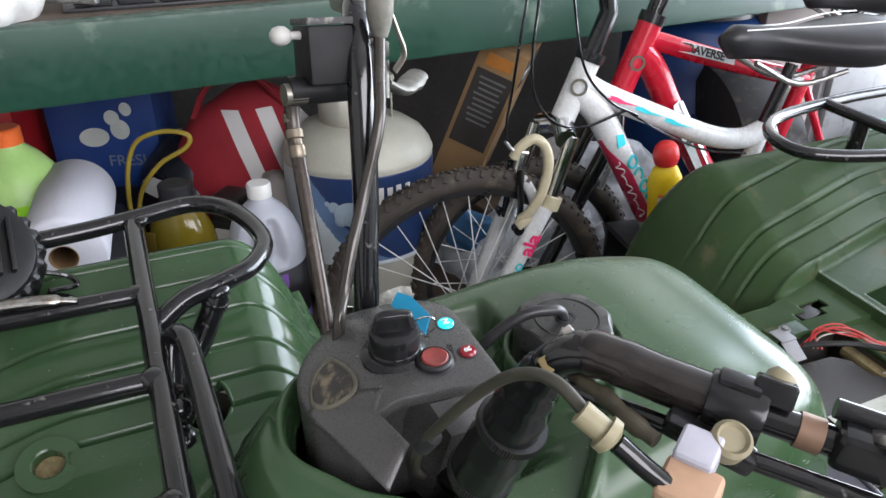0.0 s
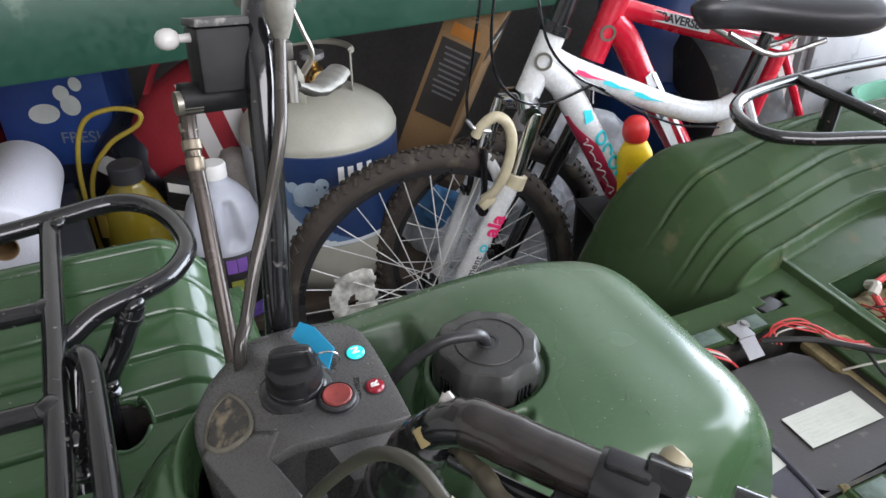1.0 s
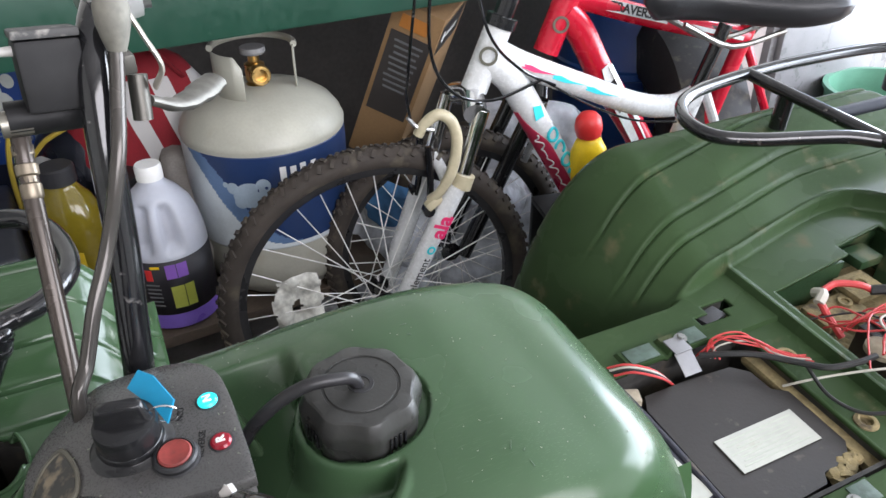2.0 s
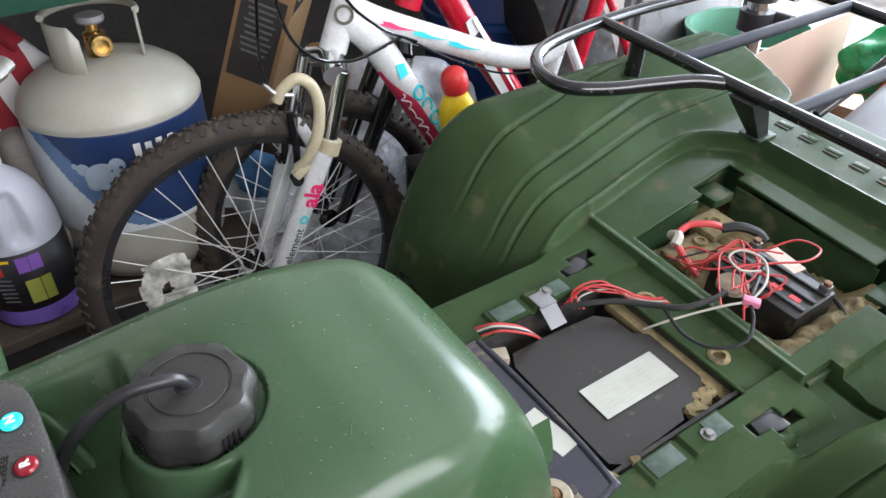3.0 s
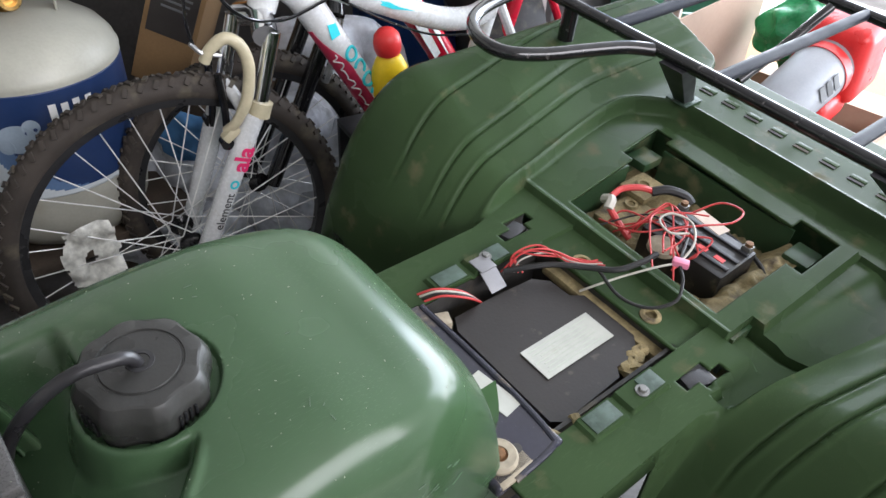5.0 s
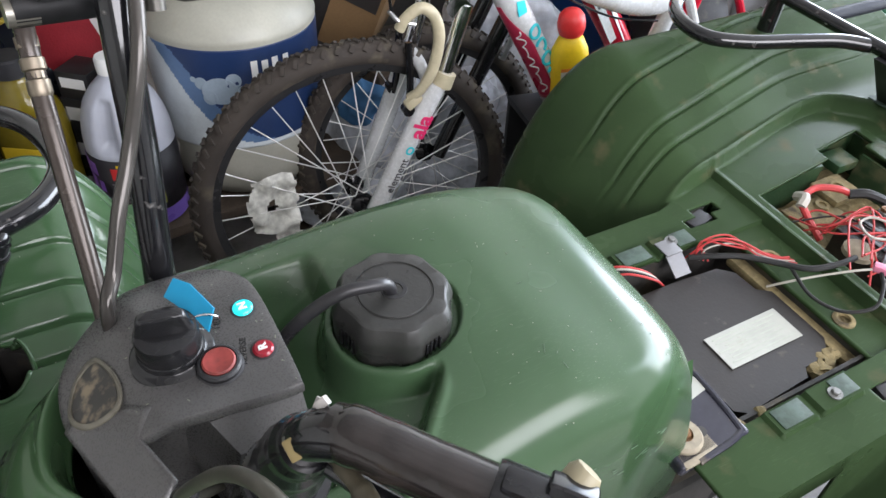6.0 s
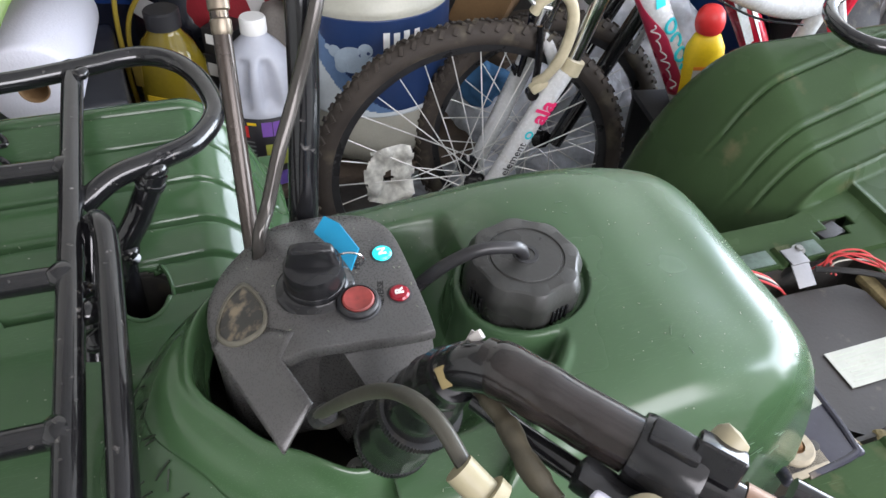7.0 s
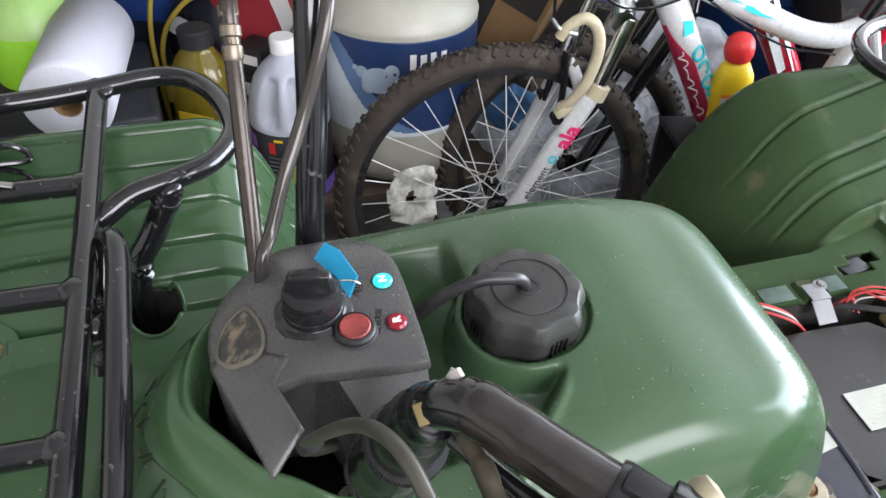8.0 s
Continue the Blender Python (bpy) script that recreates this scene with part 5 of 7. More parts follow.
for k in (-1, 1):
    part("foot", loft([qs((0.318, 0.122 * k, 0.136), (0.350, 0.122 * k, 0.136), (0.350, 0.158 * k, 0.136), (0.318, 0.158 * k, 0.136)), qs((0.447, 0.172 * k, 0.028), (0.469, 0.172 * k, 0.028), (0.469, 0.192 * k, 0.028), (0.447, 0.192 * k, 0.028))]), BLACK_PLASTIC, rrk, "tapered black foot")
    part("foot_pad", box(0.040, 0.036, 0.003, 0.001, m=at_q(0.460, 0.183 * k, rear_height(0.460, 0.183 * k) + 0.002)), WORN, rrk)
    part("foot", lathe([(0, 0.09), (0.012, 0.09), (0.012, 0.138), (0, 0.138)], 14, at_q(0.336, 0.325 * k, 0.0)), BLACK_TUBE, rrk)
    part("stay", tube(qs((0.70, 0.13 * k, 0.140), (0.62, 0.15 * k, 0.075), (0.56, 0.16 * k, 0.04)), 0.0075), BLACK_TUBE, rrk)
for i in range(9):
    sb_, sa_ = -0.178 + 0.0418 * i, 0.519 - 0.0034 * i
    part("vent_slot", box(0.010, 0.022, 0.006, 0.0008, m=at_q(sa_, sb_, rear_height(sa_, sb_) - 0.0006)), GREEN_REAR, quad)
    # Solid dark block beside each slot, coloured as the shade of its edge.
    part("slot_gap", box(0.006, 0.022, 0.005, 0, m=at_q(sa_ - 0.0085, sb_, rear_height(sa_ - 0.008, sb_) - 0.001)), DARK, quad)

# ---- wiring under the seat ----
rng = random.Random(5)


def wire(name, mat, pts, r, label=""):
    return part(name, tube(qs(*pts), r, 6, 8), mat, quad, label)


wire("battery_lead", WIRE_RED, ((0.268, -0.076, 0.004), (0.250, -0.086, 0.012), (0.227, -0.099, 0.012), (0.205, -0.098, 0.010)), 0.0042, "thick red battery lead")
wire("battery_lead", WIRE_RED, ((0.190, -0.090, 0.008), (0.190, -0.072, -0.004), (0.194, -0.050, -0.020)), 0.0042, "thick red battery lead")
wire("battery_lead", WIRE_BLACK, ((0.262, -0.078, 0.006), (0.278, -0.066, 0.010), (0.296, -0.050, 0.004), (0.300, -0.040, -0.004)), 0.0060, "black sleeved battery lead")
wire("lead_clip", WIRE_WHITE, ((0.200, -0.104, 0.004), (0.197, -0.092, 0.012), (0.186, -0.086, 0.006)), 0.0062, "grey crimp clip")
for i in range(6):
    j1, j2, j3 = rng.uniform(-0.006, 0.006), rng.uniform(-0.006, 0.006), rng.uniform(0, 0.010)
    wire("thin_wire", WIRE_RED if i != 3 else WIRE_WHITE, ((0.008 + 0.004 * i, -0.086 + 0.003 * i, -0.006), (0.026 + j1, -0.082 + j2, 0.008 + j3), (0.052 + j2, -0.068 + j1, 0.012 + j3), (0.078 + j1, -0.042 + j2, 0.008), (0.100, -0.022 + j1, 0.010)), 0.0010, "thin red wire")
for i in range(3):
    j1, j2 = rng.uniform(-0.008, 0.008), rng.uniform(-0.008, 0.008)
    wire("thin_wire", WIRE_RED, ((0.196 + j1, -0.052, -0.014), (0.212 + j2, -0.046 + j1, 0.014), (0.236 + j1, -0.030 + j2, 0.022), (0.226 + j2, -0.004 + j1, 0.024), (0.196, 0.006 + j2, 0.024), (0.160, 0.018 + j1, 0.026)), 0.0012, "thin red wire")
wire("thin_wire", WIRE_RED, ((0.262, -0.020, 0.010), (0.298, -0.004, 0.022), (0.296, 0.026, 0.030), (0.262, 0.032, 0.032), (0.226, 0.012, 0.030), (0.190, -0.006, 0.026), (0.158, 0.014, 0.024)), 0.0013, "thin red wire")
wire("thin_wire", WIRE_RED, ((0.130, 0.022, 0.022), (0.168, -0.014, 0.028), (0.204, -0.034, 0.026), (0.236, -0.012, 0.028), (0.252, 0.008, 0.030)), 0.0011, "thin red wire")
wire("thin_wire", WIRE_WHITE, ((0.066, -0.018, -0.012), (0.078, -0.004, 0.004), (0.105, 0.008, 0.012), (0.134, 0.026, 0.024), (0.156, 0.038, 0.028)), 0.0013, "pale wire")
wire("thin_wire", WIRE_WHITE, ((0.156, 0.038, 0.028), (0.190, 0.030, 0.034), (0.218, 0.006, 0.034), (0.212, -0.018, 0.034), (0.192, -0.020, 0.032), (0.186, 0.000, 0.030), (0.204, 0.014, 0.030)), 0.0014, "pale wire")
wire("wire_loom", WIRE_BLACK, ((0.008, -0.082, -0.002), (0.030, -0.066, 0.006), (0.055, -0.050, 0.009), (0.080, -0.024, 0.012), (0.098, 0.000, 0.018), (0.128, 0.010, 0.022), (0.150, 0.012, 0.024)), 0.0034, "black taped wiring loom")
wire("wire_loom", WIRE_BLACK, ((0.086, -0.014, 0.012), (0.082, 0.020, 0.004), (0.094, 0.050, 0.004), (0.118, 0.066, 0.014), (0.142, 0.054, 0.022), (0.156, 0.038, 0.028), (0.200, 0.016, 0.026)), 0.0020, "black looped wire")
wire("wire_loom", WIRE_BLACK, ((0.310, 0.010, -0.02), (0.300, 0.060, -0.02), (0.285, 0.090, -0.03), (0.25, 0.10, -0.05)), 0.003, "black wire along the tray")
wire("ground_strap", CREAM, ((0.170, 0.070, -0.045), (0.185, 0.090, -0.046), (0.220, 0.100, -0.050), (0.260, 0.098, -0.046)), 0.0034, "muddy pale cable")
part("connector", box(0.010, 0.018, 0.008, 0.002, m=at_q(0.155, 0.039, 0.029, (1, -0.6, 0))), plain("pink_connector", (0.62, 0.20, 0.30)), quad, "small pink connector")
for i in range(4):
    wire("thin_wire", (WIRE_RED, WIRE_WHITE, WIRE_BLACK, WIRE_RED)[i], ((-0.094, -0.106 + 0.004 * i, 0.000), (-0.080, -0.094 + 0.004 * i, 0.010), (-0.055, -0.080 + 0.004 * i, 0.004), (-0.03, -0.07, -0.02)), 0.0013)
for i in range(5):
    r = lambda s: rng.uniform(-s, s)
    wire("thin_wire", (WIRE_RED, WIRE_RED, WIRE_BLACK)[i % 3], ((0.175 + r(0.02), -0.075 + r(0.02), -0.010), (0.200 + r(0.02), -0.050 + r(0.02), 0.012 + r(0.006)), (0.225 + r(0.02), -0.020 + r(0.02), 0.018 + r(0.006)), (0.215 + r(0.03), 0.015 + r(0.02), 0.014 + r(0.006)), (0.180 + r(0.02), 0.030 + r(0.02), -0.004)), 0.0012)
# loose clods of dried mud in the tray
mud = bmesh.new()
for i in range(90):
    a, b = rng.uniform(0.155, 0.375), rng.uniform(-0.145, 0.145)
    s = rng.uniform(0.003, 0.009)
    bmesh.ops.create_icosphere(mud, subdivisions=1, radius=s, matrix=Matrix.Translation(q(a, b, -0.058)) @ Matrix.Rotation(rng.uniform(0, 3), 4, "Z") @ Matrix.Diagonal((1, 0.7, 0.5, 1)))
tagged(part("dry_mud", mud, DIRTY, quad, "dry mud crumbs in the battery tray"), kind="stuff")

# work lamp on the front rack
WL = at_q(-0.815, -0.315, 0.160, (1, 0, 0), (0.30, 0.62, 0.75))
LAMP_BLACK = plain("lamp_black", (0.007, 0.007, 0.0075), rough=0.36, spec=0.35)
wlamp = thing("work_lamp", QUAD @ WL, "round black finned work lamp lying on the front rack", "lamp")
part("housing", worklamp_fins(0.062, 96, 0.045, Matrix()), LAMP_BLACK, wlamp, smooth=30)
part("cover", lathe([(0, 0.043), (0.053, 0.043), (0.051, 0.050), (0.040, 0.054), (0.018, 0.052), (0, 0.052)], 40), LAMP_BLACK, wlamp)
for k in range(-3, 4):
    part("rib", box(0.0040, 0.062 - 0.004 * abs(k), 0.012, 0.0015, (0.0105 * k, 0, 0.056)), LAMP_BLACK, wlamp)
part("hub", lathe([(0, 0.052), (0.016, 0.052), (0.014, 0.060), (0, 0.061)], 24), LAMP_BLACK, wlamp)
for k in range(2):
    part("wire_loop", tube([(0.060, -0.010 - 0.022 * k, 0.010), (0.080, -0.014 - 0.022 * k, 0.006), (0.086, -0.026 - 0.022 * k, 0.010), (0.062, -0.030 - 0.022 * k, 0.014)], 0.0026, 6, 8), BLACK_TUBE, wlamp)
part("lever", tube(qs((-0.86, -0.252, 0.166), (-0.80, -0.240, 0.167), (-0.75, -0.232, 0.167), (-0.724, -0.228, 0.163)), [0.004, 0.006, 0.006, 0.003], 6, 10, flat=0.6), STEEL, frk)

# pale sawdust flecks and fine scratches on the front bodywork
def flecks(name, place, n, lo, hi, mat, label, along=None):
    bm = bmesh.new()
    k = 0
    while k < n:
        got = place(rng)
        if got is None:
            continue
        p, e1, e2 = got
        x, y = (e1 - p).normalized(), (e2 - p).normalized()
        nz = x.cross(y).normalized()
        if nz.z < 0:
            nz = -nz
        y = nz.cross(x).normalized()
        an = rng.uniform(0, math.pi) if along is None else along + rng.uniform(-0.25, 0.25)
        d = x * math.cos(an) + y * math.sin(an)
        w = nz.cross(d)
        ln, wd = rng.uniform(lo, hi) ** 1.0 * rng.choice((0.4, 0.5, 1.0)), rng.uniform(0.00015, 0.0003)
        c = p + nz * 0.0004
        lift = nz * 0.0003
        vs = [bm.verts.new(v) for v in (c - d * ln - w * wd, c + d * ln - w * wd * 0.6, c + d * ln + w * wd * 0.6, c - d * ln + w * wd)]
        tp = [bm.verts.new(v.co + lift) for v in vs]
        bm.faces.new(tp)
        for i in range(4):
            bm.faces.new((vs[i], vs[(i + 1) % 4], tp[(i + 1) % 4], tp[i]))
        k += 1
    return tagged(part(name, bm, mat, quad, label, smooth=0), kind="stuff")


def on_tank(r):
    a, u = r.uniform(-0.49, -0.20), r.uniform(-0.96, 0.96)
    f = 1 - math.acos(math.copysign(abs(u) ** 3.1, u)) / math.pi
    if math.hypot(a + 0.402, tank_point(a, f).y + 0.003) < 0.052:
        return None
    return tank_point(a, f), tank_point(a + 0.002, f), tank_point(a, f + 0.003)


def on_near_side(r):
    a, f = r.uniform(-0.40, -0.24), r.uniform(0.90, 0.965)
    return tank_point(a, f), tank_point(a + 0.002, f), tank_point(a, f + 0.003)


def on_front(r):
    a, b = r.uniform(-0.90, -0.50), r.uniform(-0.38, 0.20)
    if front_hole(a, b) or cowl(a, b) < 1.5:
        return None
    f = lambda x, y: q(x, y, front_height(x, y))
    return f(a, b), f(a + 0.002, b), f(a, b + 0.002)


def on_console(r):
    v = CC + (CON[r.randrange(len(CON))] - CC) * math.sqrt(r.uniform(0.02, 0.9))
    f = lambda x, y: q(x, y, con_top(x, y))
    return f(v.x, v.y), f(v.x + 0.002, v.y), f(v.x, v.y + 0.002)


FLECK = plain("pale_sawdust", (0.28, 0.30, 0.23), rough=0.8)
flecks("sawdust", on_tank, 150, 0.0003, 0.0009, FLECK, "pale sawdust flecks on the tank cover")
flecks("sawdust", on_front, 200, 0.0003, 0.0011, FLECK, "pale sawdust flecks on the front mudguard")
flecks("sawdust", on_console, 45, 0.0003, 0.0012, FLECK, "pale sawdust flecks on the console")
flecks("scratches", on_tank, 16, 0.0020, 0.0055, plain("scuffed_green", (0.09, 0.13, 0.09), rough=0.5), "fine scratches on the tank top")
flecks("scratches", on_near_side, 26, 0.002, 0.007, plain("scuffed_green", (0.09, 0.13, 0.09), rough=0.5), "fine scratches on the tank side", 0.0)

# scored marks along the cowl, in short slanting rows
SCORE = plain("scored_dark_green", (0.012, 0.020, 0.010), rough=0.6)
for row, (rk, n_marks, ln) in enumerate(((0.108, 22, 0.0060), (0.122, 24, 0.0070), (0.134, 16, 0.0055))):
    for i in range(n_marks):
        an = radians(112 + 118.0 * i / n_marks + 2.0 * math.sin(i * 2.7 + row))
        a, b = -0.526 + rk * math.cos(an), rk * 1.13 * math.sin(an) - 0.004
        tw = 0.55 + 0.25 * math.sin(i * 1.9 + row * 0.8) if i % 4 else -0.7
        d = Vector((math.cos(an + tw), math.sin(an + tw))) * ln * (0.75 + 0.35 * math.sin(i * 3.1 + row))
        p0, pm, p1 = (q(a + k * d.x, b + k * d.y, front_height(a + k * d.x, b + k * d.y) + (0.0016 if rk < 0.115 else 0.0003)) for k in (-1, 0, 1))
        part("scored_mark", tube([p0, pm, p1], 0.0006, 2, 5), SCORE, quad)

# chalky worn tops of the bolt pads
for b in (-0.105, 0.115):
    for a, l in ((-0.0525, 0.036), (0.016, 0.024)):
        part("pad_top", box(l, 0.020, 0.0012, 0.0004, m=at_q(a, b, rear_height(a, b) + 0.0006)), WORN, quad, "chalky worn pad top")

# ---- bicycles ----


def knob_tyre(R, r, n, mat, parent, m, name="tyre"):
    """A knobbly tyre about the local y axis."""
    bm = bmesh.new()
    seg = 96
    rings = []
    for i in range(seg):
        an = 2 * math.pi * i / seg
        rings.append([bm.verts.new(((R - r + r * math.cos(t)) * math.cos(an), r * 0.95 * math.sin(t), (R - r + r * math.cos(t)) * math.sin(an))) for t in [2 * math.pi * k / 12 for k in range(12)]])
    for i in range(seg):
        for k in range(12):
            bm.faces.new((rings[i][k], rings[i][(k + 1) % 12], rings[(i + 1) % seg][(k + 1) % 12], rings[(i + 1) % seg][k]))
    ty = part(name, bm, mat, parent, smooth=60)
    blocks = bmesh.new()
    for i in range(n):
        an = 2 * math.pi * i / n
        for side, off in ((0, 0.0), (1, 0.5), (-1, 0.5)):
            t = side * 0.78
            aa = an + off * 2 * math.pi / n
            rad = Matrix.Rotation(-aa, 4, "Y") @ Matrix.Translation((R - r, 0, 0)) @ Matrix.Rotation(t, 4, "Z") @ Matrix.Translation((r + 0.001, 0, 0))
            bmesh.ops.create_cube(blocks, size=1.0, matrix=rad @ Matrix.Rotation(0.5 * (side or (1 if i % 2 else -1)), 4, 'X') @ Matrix.Diagonal((0.0036, 0.014, 0.0065, 1)))
    tagged(part("tread", blocks, mat, ty, smooth=0), kind="stuff")
    ty.matrix_basis = m
    return ty


def spoke_wheel(parent, m, R, spokes=32, name="front_wheel", tyre_r=0.0195):
    hub = part(name, join(lathe([(0, -0.034), (0.011, -0.034), (0.020, -0.030), (0.020, -0.027), (0.011, -0.022), (0.011, 0.022), (0.020, 0.027), (0.020, 0.030), (0.011, 0.034), (0, 0.034)], 20, Matrix.Rotation(math.pi / 2, 4, "X")),
                          tube([(0, -0.052, 0), (0, 0.052, 0)], 0.0045, straight=True, seg=10)), BLACK_TUBE, parent, at=m)
    knob_tyre(R - 0.002, tyre_r, 78, TYRE, hub, Matrix())
    rr = R - 2 * tyre_r
    part("rim", lathe([(rr + 0.002, -0.012), (rr + 0.006, -0.012), (rr + 0.007, 0.012), (rr + 0.002, 0.012), (rr - 0.010, 0.007), (rr - 0.010, -0.007), (rr + 0.002, -0.012)], 72, Matrix.Rotation(math.pi / 2, 4, "X")), RIM, hub)
    for i in range(spokes):
        an = 2 * math.pi * i / spokes
        side = 1 if i % 2 else -1
        twist = 0.55 if (i // 2) % 2 else -0.55
        p0 = Vector((0.019 * math.cos(an + twist * 1.9), side * 0.028, 0.019 * math.sin(an + twist * 1.9)))
        p1 = Vector(((rr - 0.009) * math.cos(an), side * 0.003, (rr - 0.009) * math.sin(an)))
        part("spoke", tube([p0, p1], 0.0011, straight=True, seg=6), SPOKE, hub, smooth=60)
    return hub


# white bicycle by the bench; its axes: x to the rear, y away, z up
WB = thing("bicycle", Matrix.Translation((0.035, 1.190, 0.262)) @ Matrix.Rotation(radians(17), 4, "Z") @ Matrix.Rotation(radians(-1), 4, "X"), "white bicycle with pink and turquoise decals by the bench", "bicycle", "bicycles by the bench")
fw = spoke_wheel(WB, pose(0.010, 0, -0.008), 0.285, 32)
scrap = bmesh.new()
bmesh.ops.create_grid(scrap, x_segments=22, y_segments=30, size=0.5, matrix=pose(-0.147, -0.008, 0.004, 90, 0, 0) @ Matrix.Diagonal((0.084, 0.135, 1, 1)))
gone = []
for f in scrap.faces:
    c = f.calc_center_median()
    edge = 0.040 + 0.010 * noise.noise(c * 45) - 0.12 * max(0, c.z - 0.02)
    if abs(c.x + 0.147) > edge or (Vector((c.x + 0.150, 0, (c.z - 0.011) * 0.8))).length < 0.009 or (c.x < -0.150 and c.z < -0.040 + 0.01 * noise.noise(c * 60)):
        gone.append(f)
bmesh.ops.delete(scrap, geom=gone, context="FACES")
for v in scrap.verts:
    v.co += Vector((noise.noise(v.co * 40) * 0.006, noise.noise(v.co * 34 + Vector((4, 4, 4))) * 0.018, noise.noise(v.co * 35) * 0.006))
part("plastic_scrap", scrap, material("clear_scrap", (0.60, 0.60, 0.55), rough=0.35, var=0.25, scale=60, bump=0.6), fw, "scrap of pale plastic caught in the spokes", smooth=60)
fork = part("fork", join(tube([(0.026, -0.046, -0.020), (0.138, -0.046, 0.208)], [0.0150, 0.0175], straight=True, seg=16), tube([(0.026, 0.046, -0.030), (0.112, 0.046, 0.196)], [0.0150, 0.0175], straight=True, seg=16),
                         tube([(0.128, -0.046, 0.170), (0.124, -0.030, 0.215), (0.112, 0.0, 0.245), (0.110, 0.030, 0.215), (0.106, 0.046, 0.170)], 0.010, 6, 12)), WHITE_PAINT, WB, "white suspension fork lowers")
for s in (-1, 1):
    o_ = 0.006 if s < 0 else -0.022
    part("stanchion", tube([(0.138 + o_, s * 0.046, 0.205), (0.176 + o_, s * 0.046, 0.332)], 0.0125, straight=True, seg=14), CHROME, fork)
    part("wiper_seal", tube([(0.138 + o_, s * 0.046, 0.204), (0.146 + o_, s * 0.046, 0.226)], 0.0185, straight=True, seg=14), CREAM, fork)
    part("brake_arm", join(tube([(0.092, s * 0.036, 0.160), (0.098, s * 0.032, 0.210), (0.098, s * 0.022, 0.272)], 0.006, 4, 8), lathe([(0, -0.008), (0.010, -0.008), (0.010, 0.008), (0, 0.008)], 12, pose(0.090, s * 0.042, 0.168, 90, 0, 0))), BLACK_TUBE, fork)
part("crown", tube([(0.168, -0.052, 0.328), (0.180, 0.0, 0.342), (0.168, 0.052, 0.328)], 0.019, 6, 12), CHROME, fork, "chrome fork crown")
head = part("frame", join(tube([(0.184, 0, 0.350), (0.226, 0, 0.450)], 0.022, straight=True, seg=18),
                          tube([(0.210, 0, 0.415), (0.263, 0, 0.384), (0.374, 0, 0.335), (0.486, 0, 0.288), (0.560, 0, 0.274), (0.608, 0, 0.286)], 0.0205, 6, 16),
                          tube([(0.205, 0, 0.398), (0.248, 0, 0.358), (0.292, 0, 0.288), (0.369, 0, 0.156), (0.440, 0, 0.030)], 0.025, 6, 16),
                          tube([(0.612, 0, 0.30), (0.520, 0, 0.0)], 0.016, straight=True, seg=12),
                          tube([(0.440, 0, 0.03), (0.80, 0, -0.045)], 0.011, straight=True, seg=10), tube([(0.630, 0, 0.29), (0.80, 0, -0.045)], 0.009, straight=True, seg=10)), WHITE_PAINT, WB, "white hydroformed bicycle frame with decals")
spoke_wheel(WB, pose(0.80, 0, -0.045), 0.235, 24, "rear_wheel")
part("headset", tube([(0.225, 0, 0.446), (0.231, 0, 0.462)], 0.025, straight=True, seg=18), BLACK_GLOSS, WB)
part("stem", tube([(0.229, 0, 0.456), (0.256, 0, 0.525), (0.250, 0, 0.555)], 0.016, straight=True, seg=14), BLACK_TUBE, WB, "black handlebar stem")
part("head_badge", lathe([(0.0105, 0), (0.0150, 0), (0.0150, 0.0010), (0.0105, 0.0010), (0.0105, 0)], 28, frame_on((0.200, -0.0222, 0.408), (1, 0, 0), (-0.25, -1, 0.1))), plain("grey_badge", (0.10, 0.095, 0.07), rough=0.4), head, "round grey head badge")
part("handlebar", tube([(0.21, -0.28, 0.600), (0.24, -0.10, 0.580), (0.248, 0, 0.560), (0.24, 0.10, 0.580), (0.21, 0.20, 0.600)], 0.011, 6, 12), BLACK_TUBE, WB)
part("brake_noodle", tube([(0.094, -0.040, 0.186), (0.108, -0.052, 0.204), (0.127, -0.056, 0.240), (0.136, -0.056, 0.288), (0.128, -0.055, 0.322), (0.108, -0.052, 0.336), (0.086, -0.048, 0.322), (0.076, -0.044, 0.304)], [0.0080, 0.0090, 0.0092, 0.0090, 0.0085], 6, 14), CREAM, fork, "cream curved brake boot")
part("boot_foot", box(0.030, 0.016, 0.016, 0.004, m=pose(0.098, -0.046, 0.184, 0, -35, 0)), CREAM, fork)
part("brake_lead", tube([(0.060, -0.046, 0.335), (0.075, -0.047, 0.318), (0.100, -0.052, 0.312)], 0.0035, 4, 8), ALLOY, fork)
for pts, r in (([(0.064, -0.046, 0.332), (0.058, -0.055, 0.370), (0.058, -0.075, 0.430), (0.080, -0.080, 0.600)], 0.0024), ([(0.098, -0.08, 0.60), (0.088, -0.08, 0.450), (0.125, -0.07, 0.375), (0.200, -0.045, 0.345), (0.290, -0.028, 0.362)], 0.0026),
               ([(0.140, -0.09, 0.60), (0.180, -0.07, 0.460), (0.250, -0.035, 0.385), (0.315, -0.028, 0.350)], 0.0024), ([(0.29, -0.026, 0.362), (0.38, -0.024, 0.308), (0.47, -0.024, 0.268), (0.56, -0.024, 0.252)], 0.0020)):
    part("control_cable", tube(pts, r, 6, 8), BLACK_TUBE, WB)
# decals on the frame and fork
DT = Vector((0.369, 0, 0.156)) - Vector((0.280, 0, 0.308))
side = Vector((0, -1, 0))


def on_down(k, lift=0.0, across=0.0):
    base = Vector((0.280, 0, 0.308)) + DT * k
    n = (side + Vector((0.45, 0, 0.28)) * across).normalized()
    return frame_on(base + n * (0.0255 + lift), DT, n)


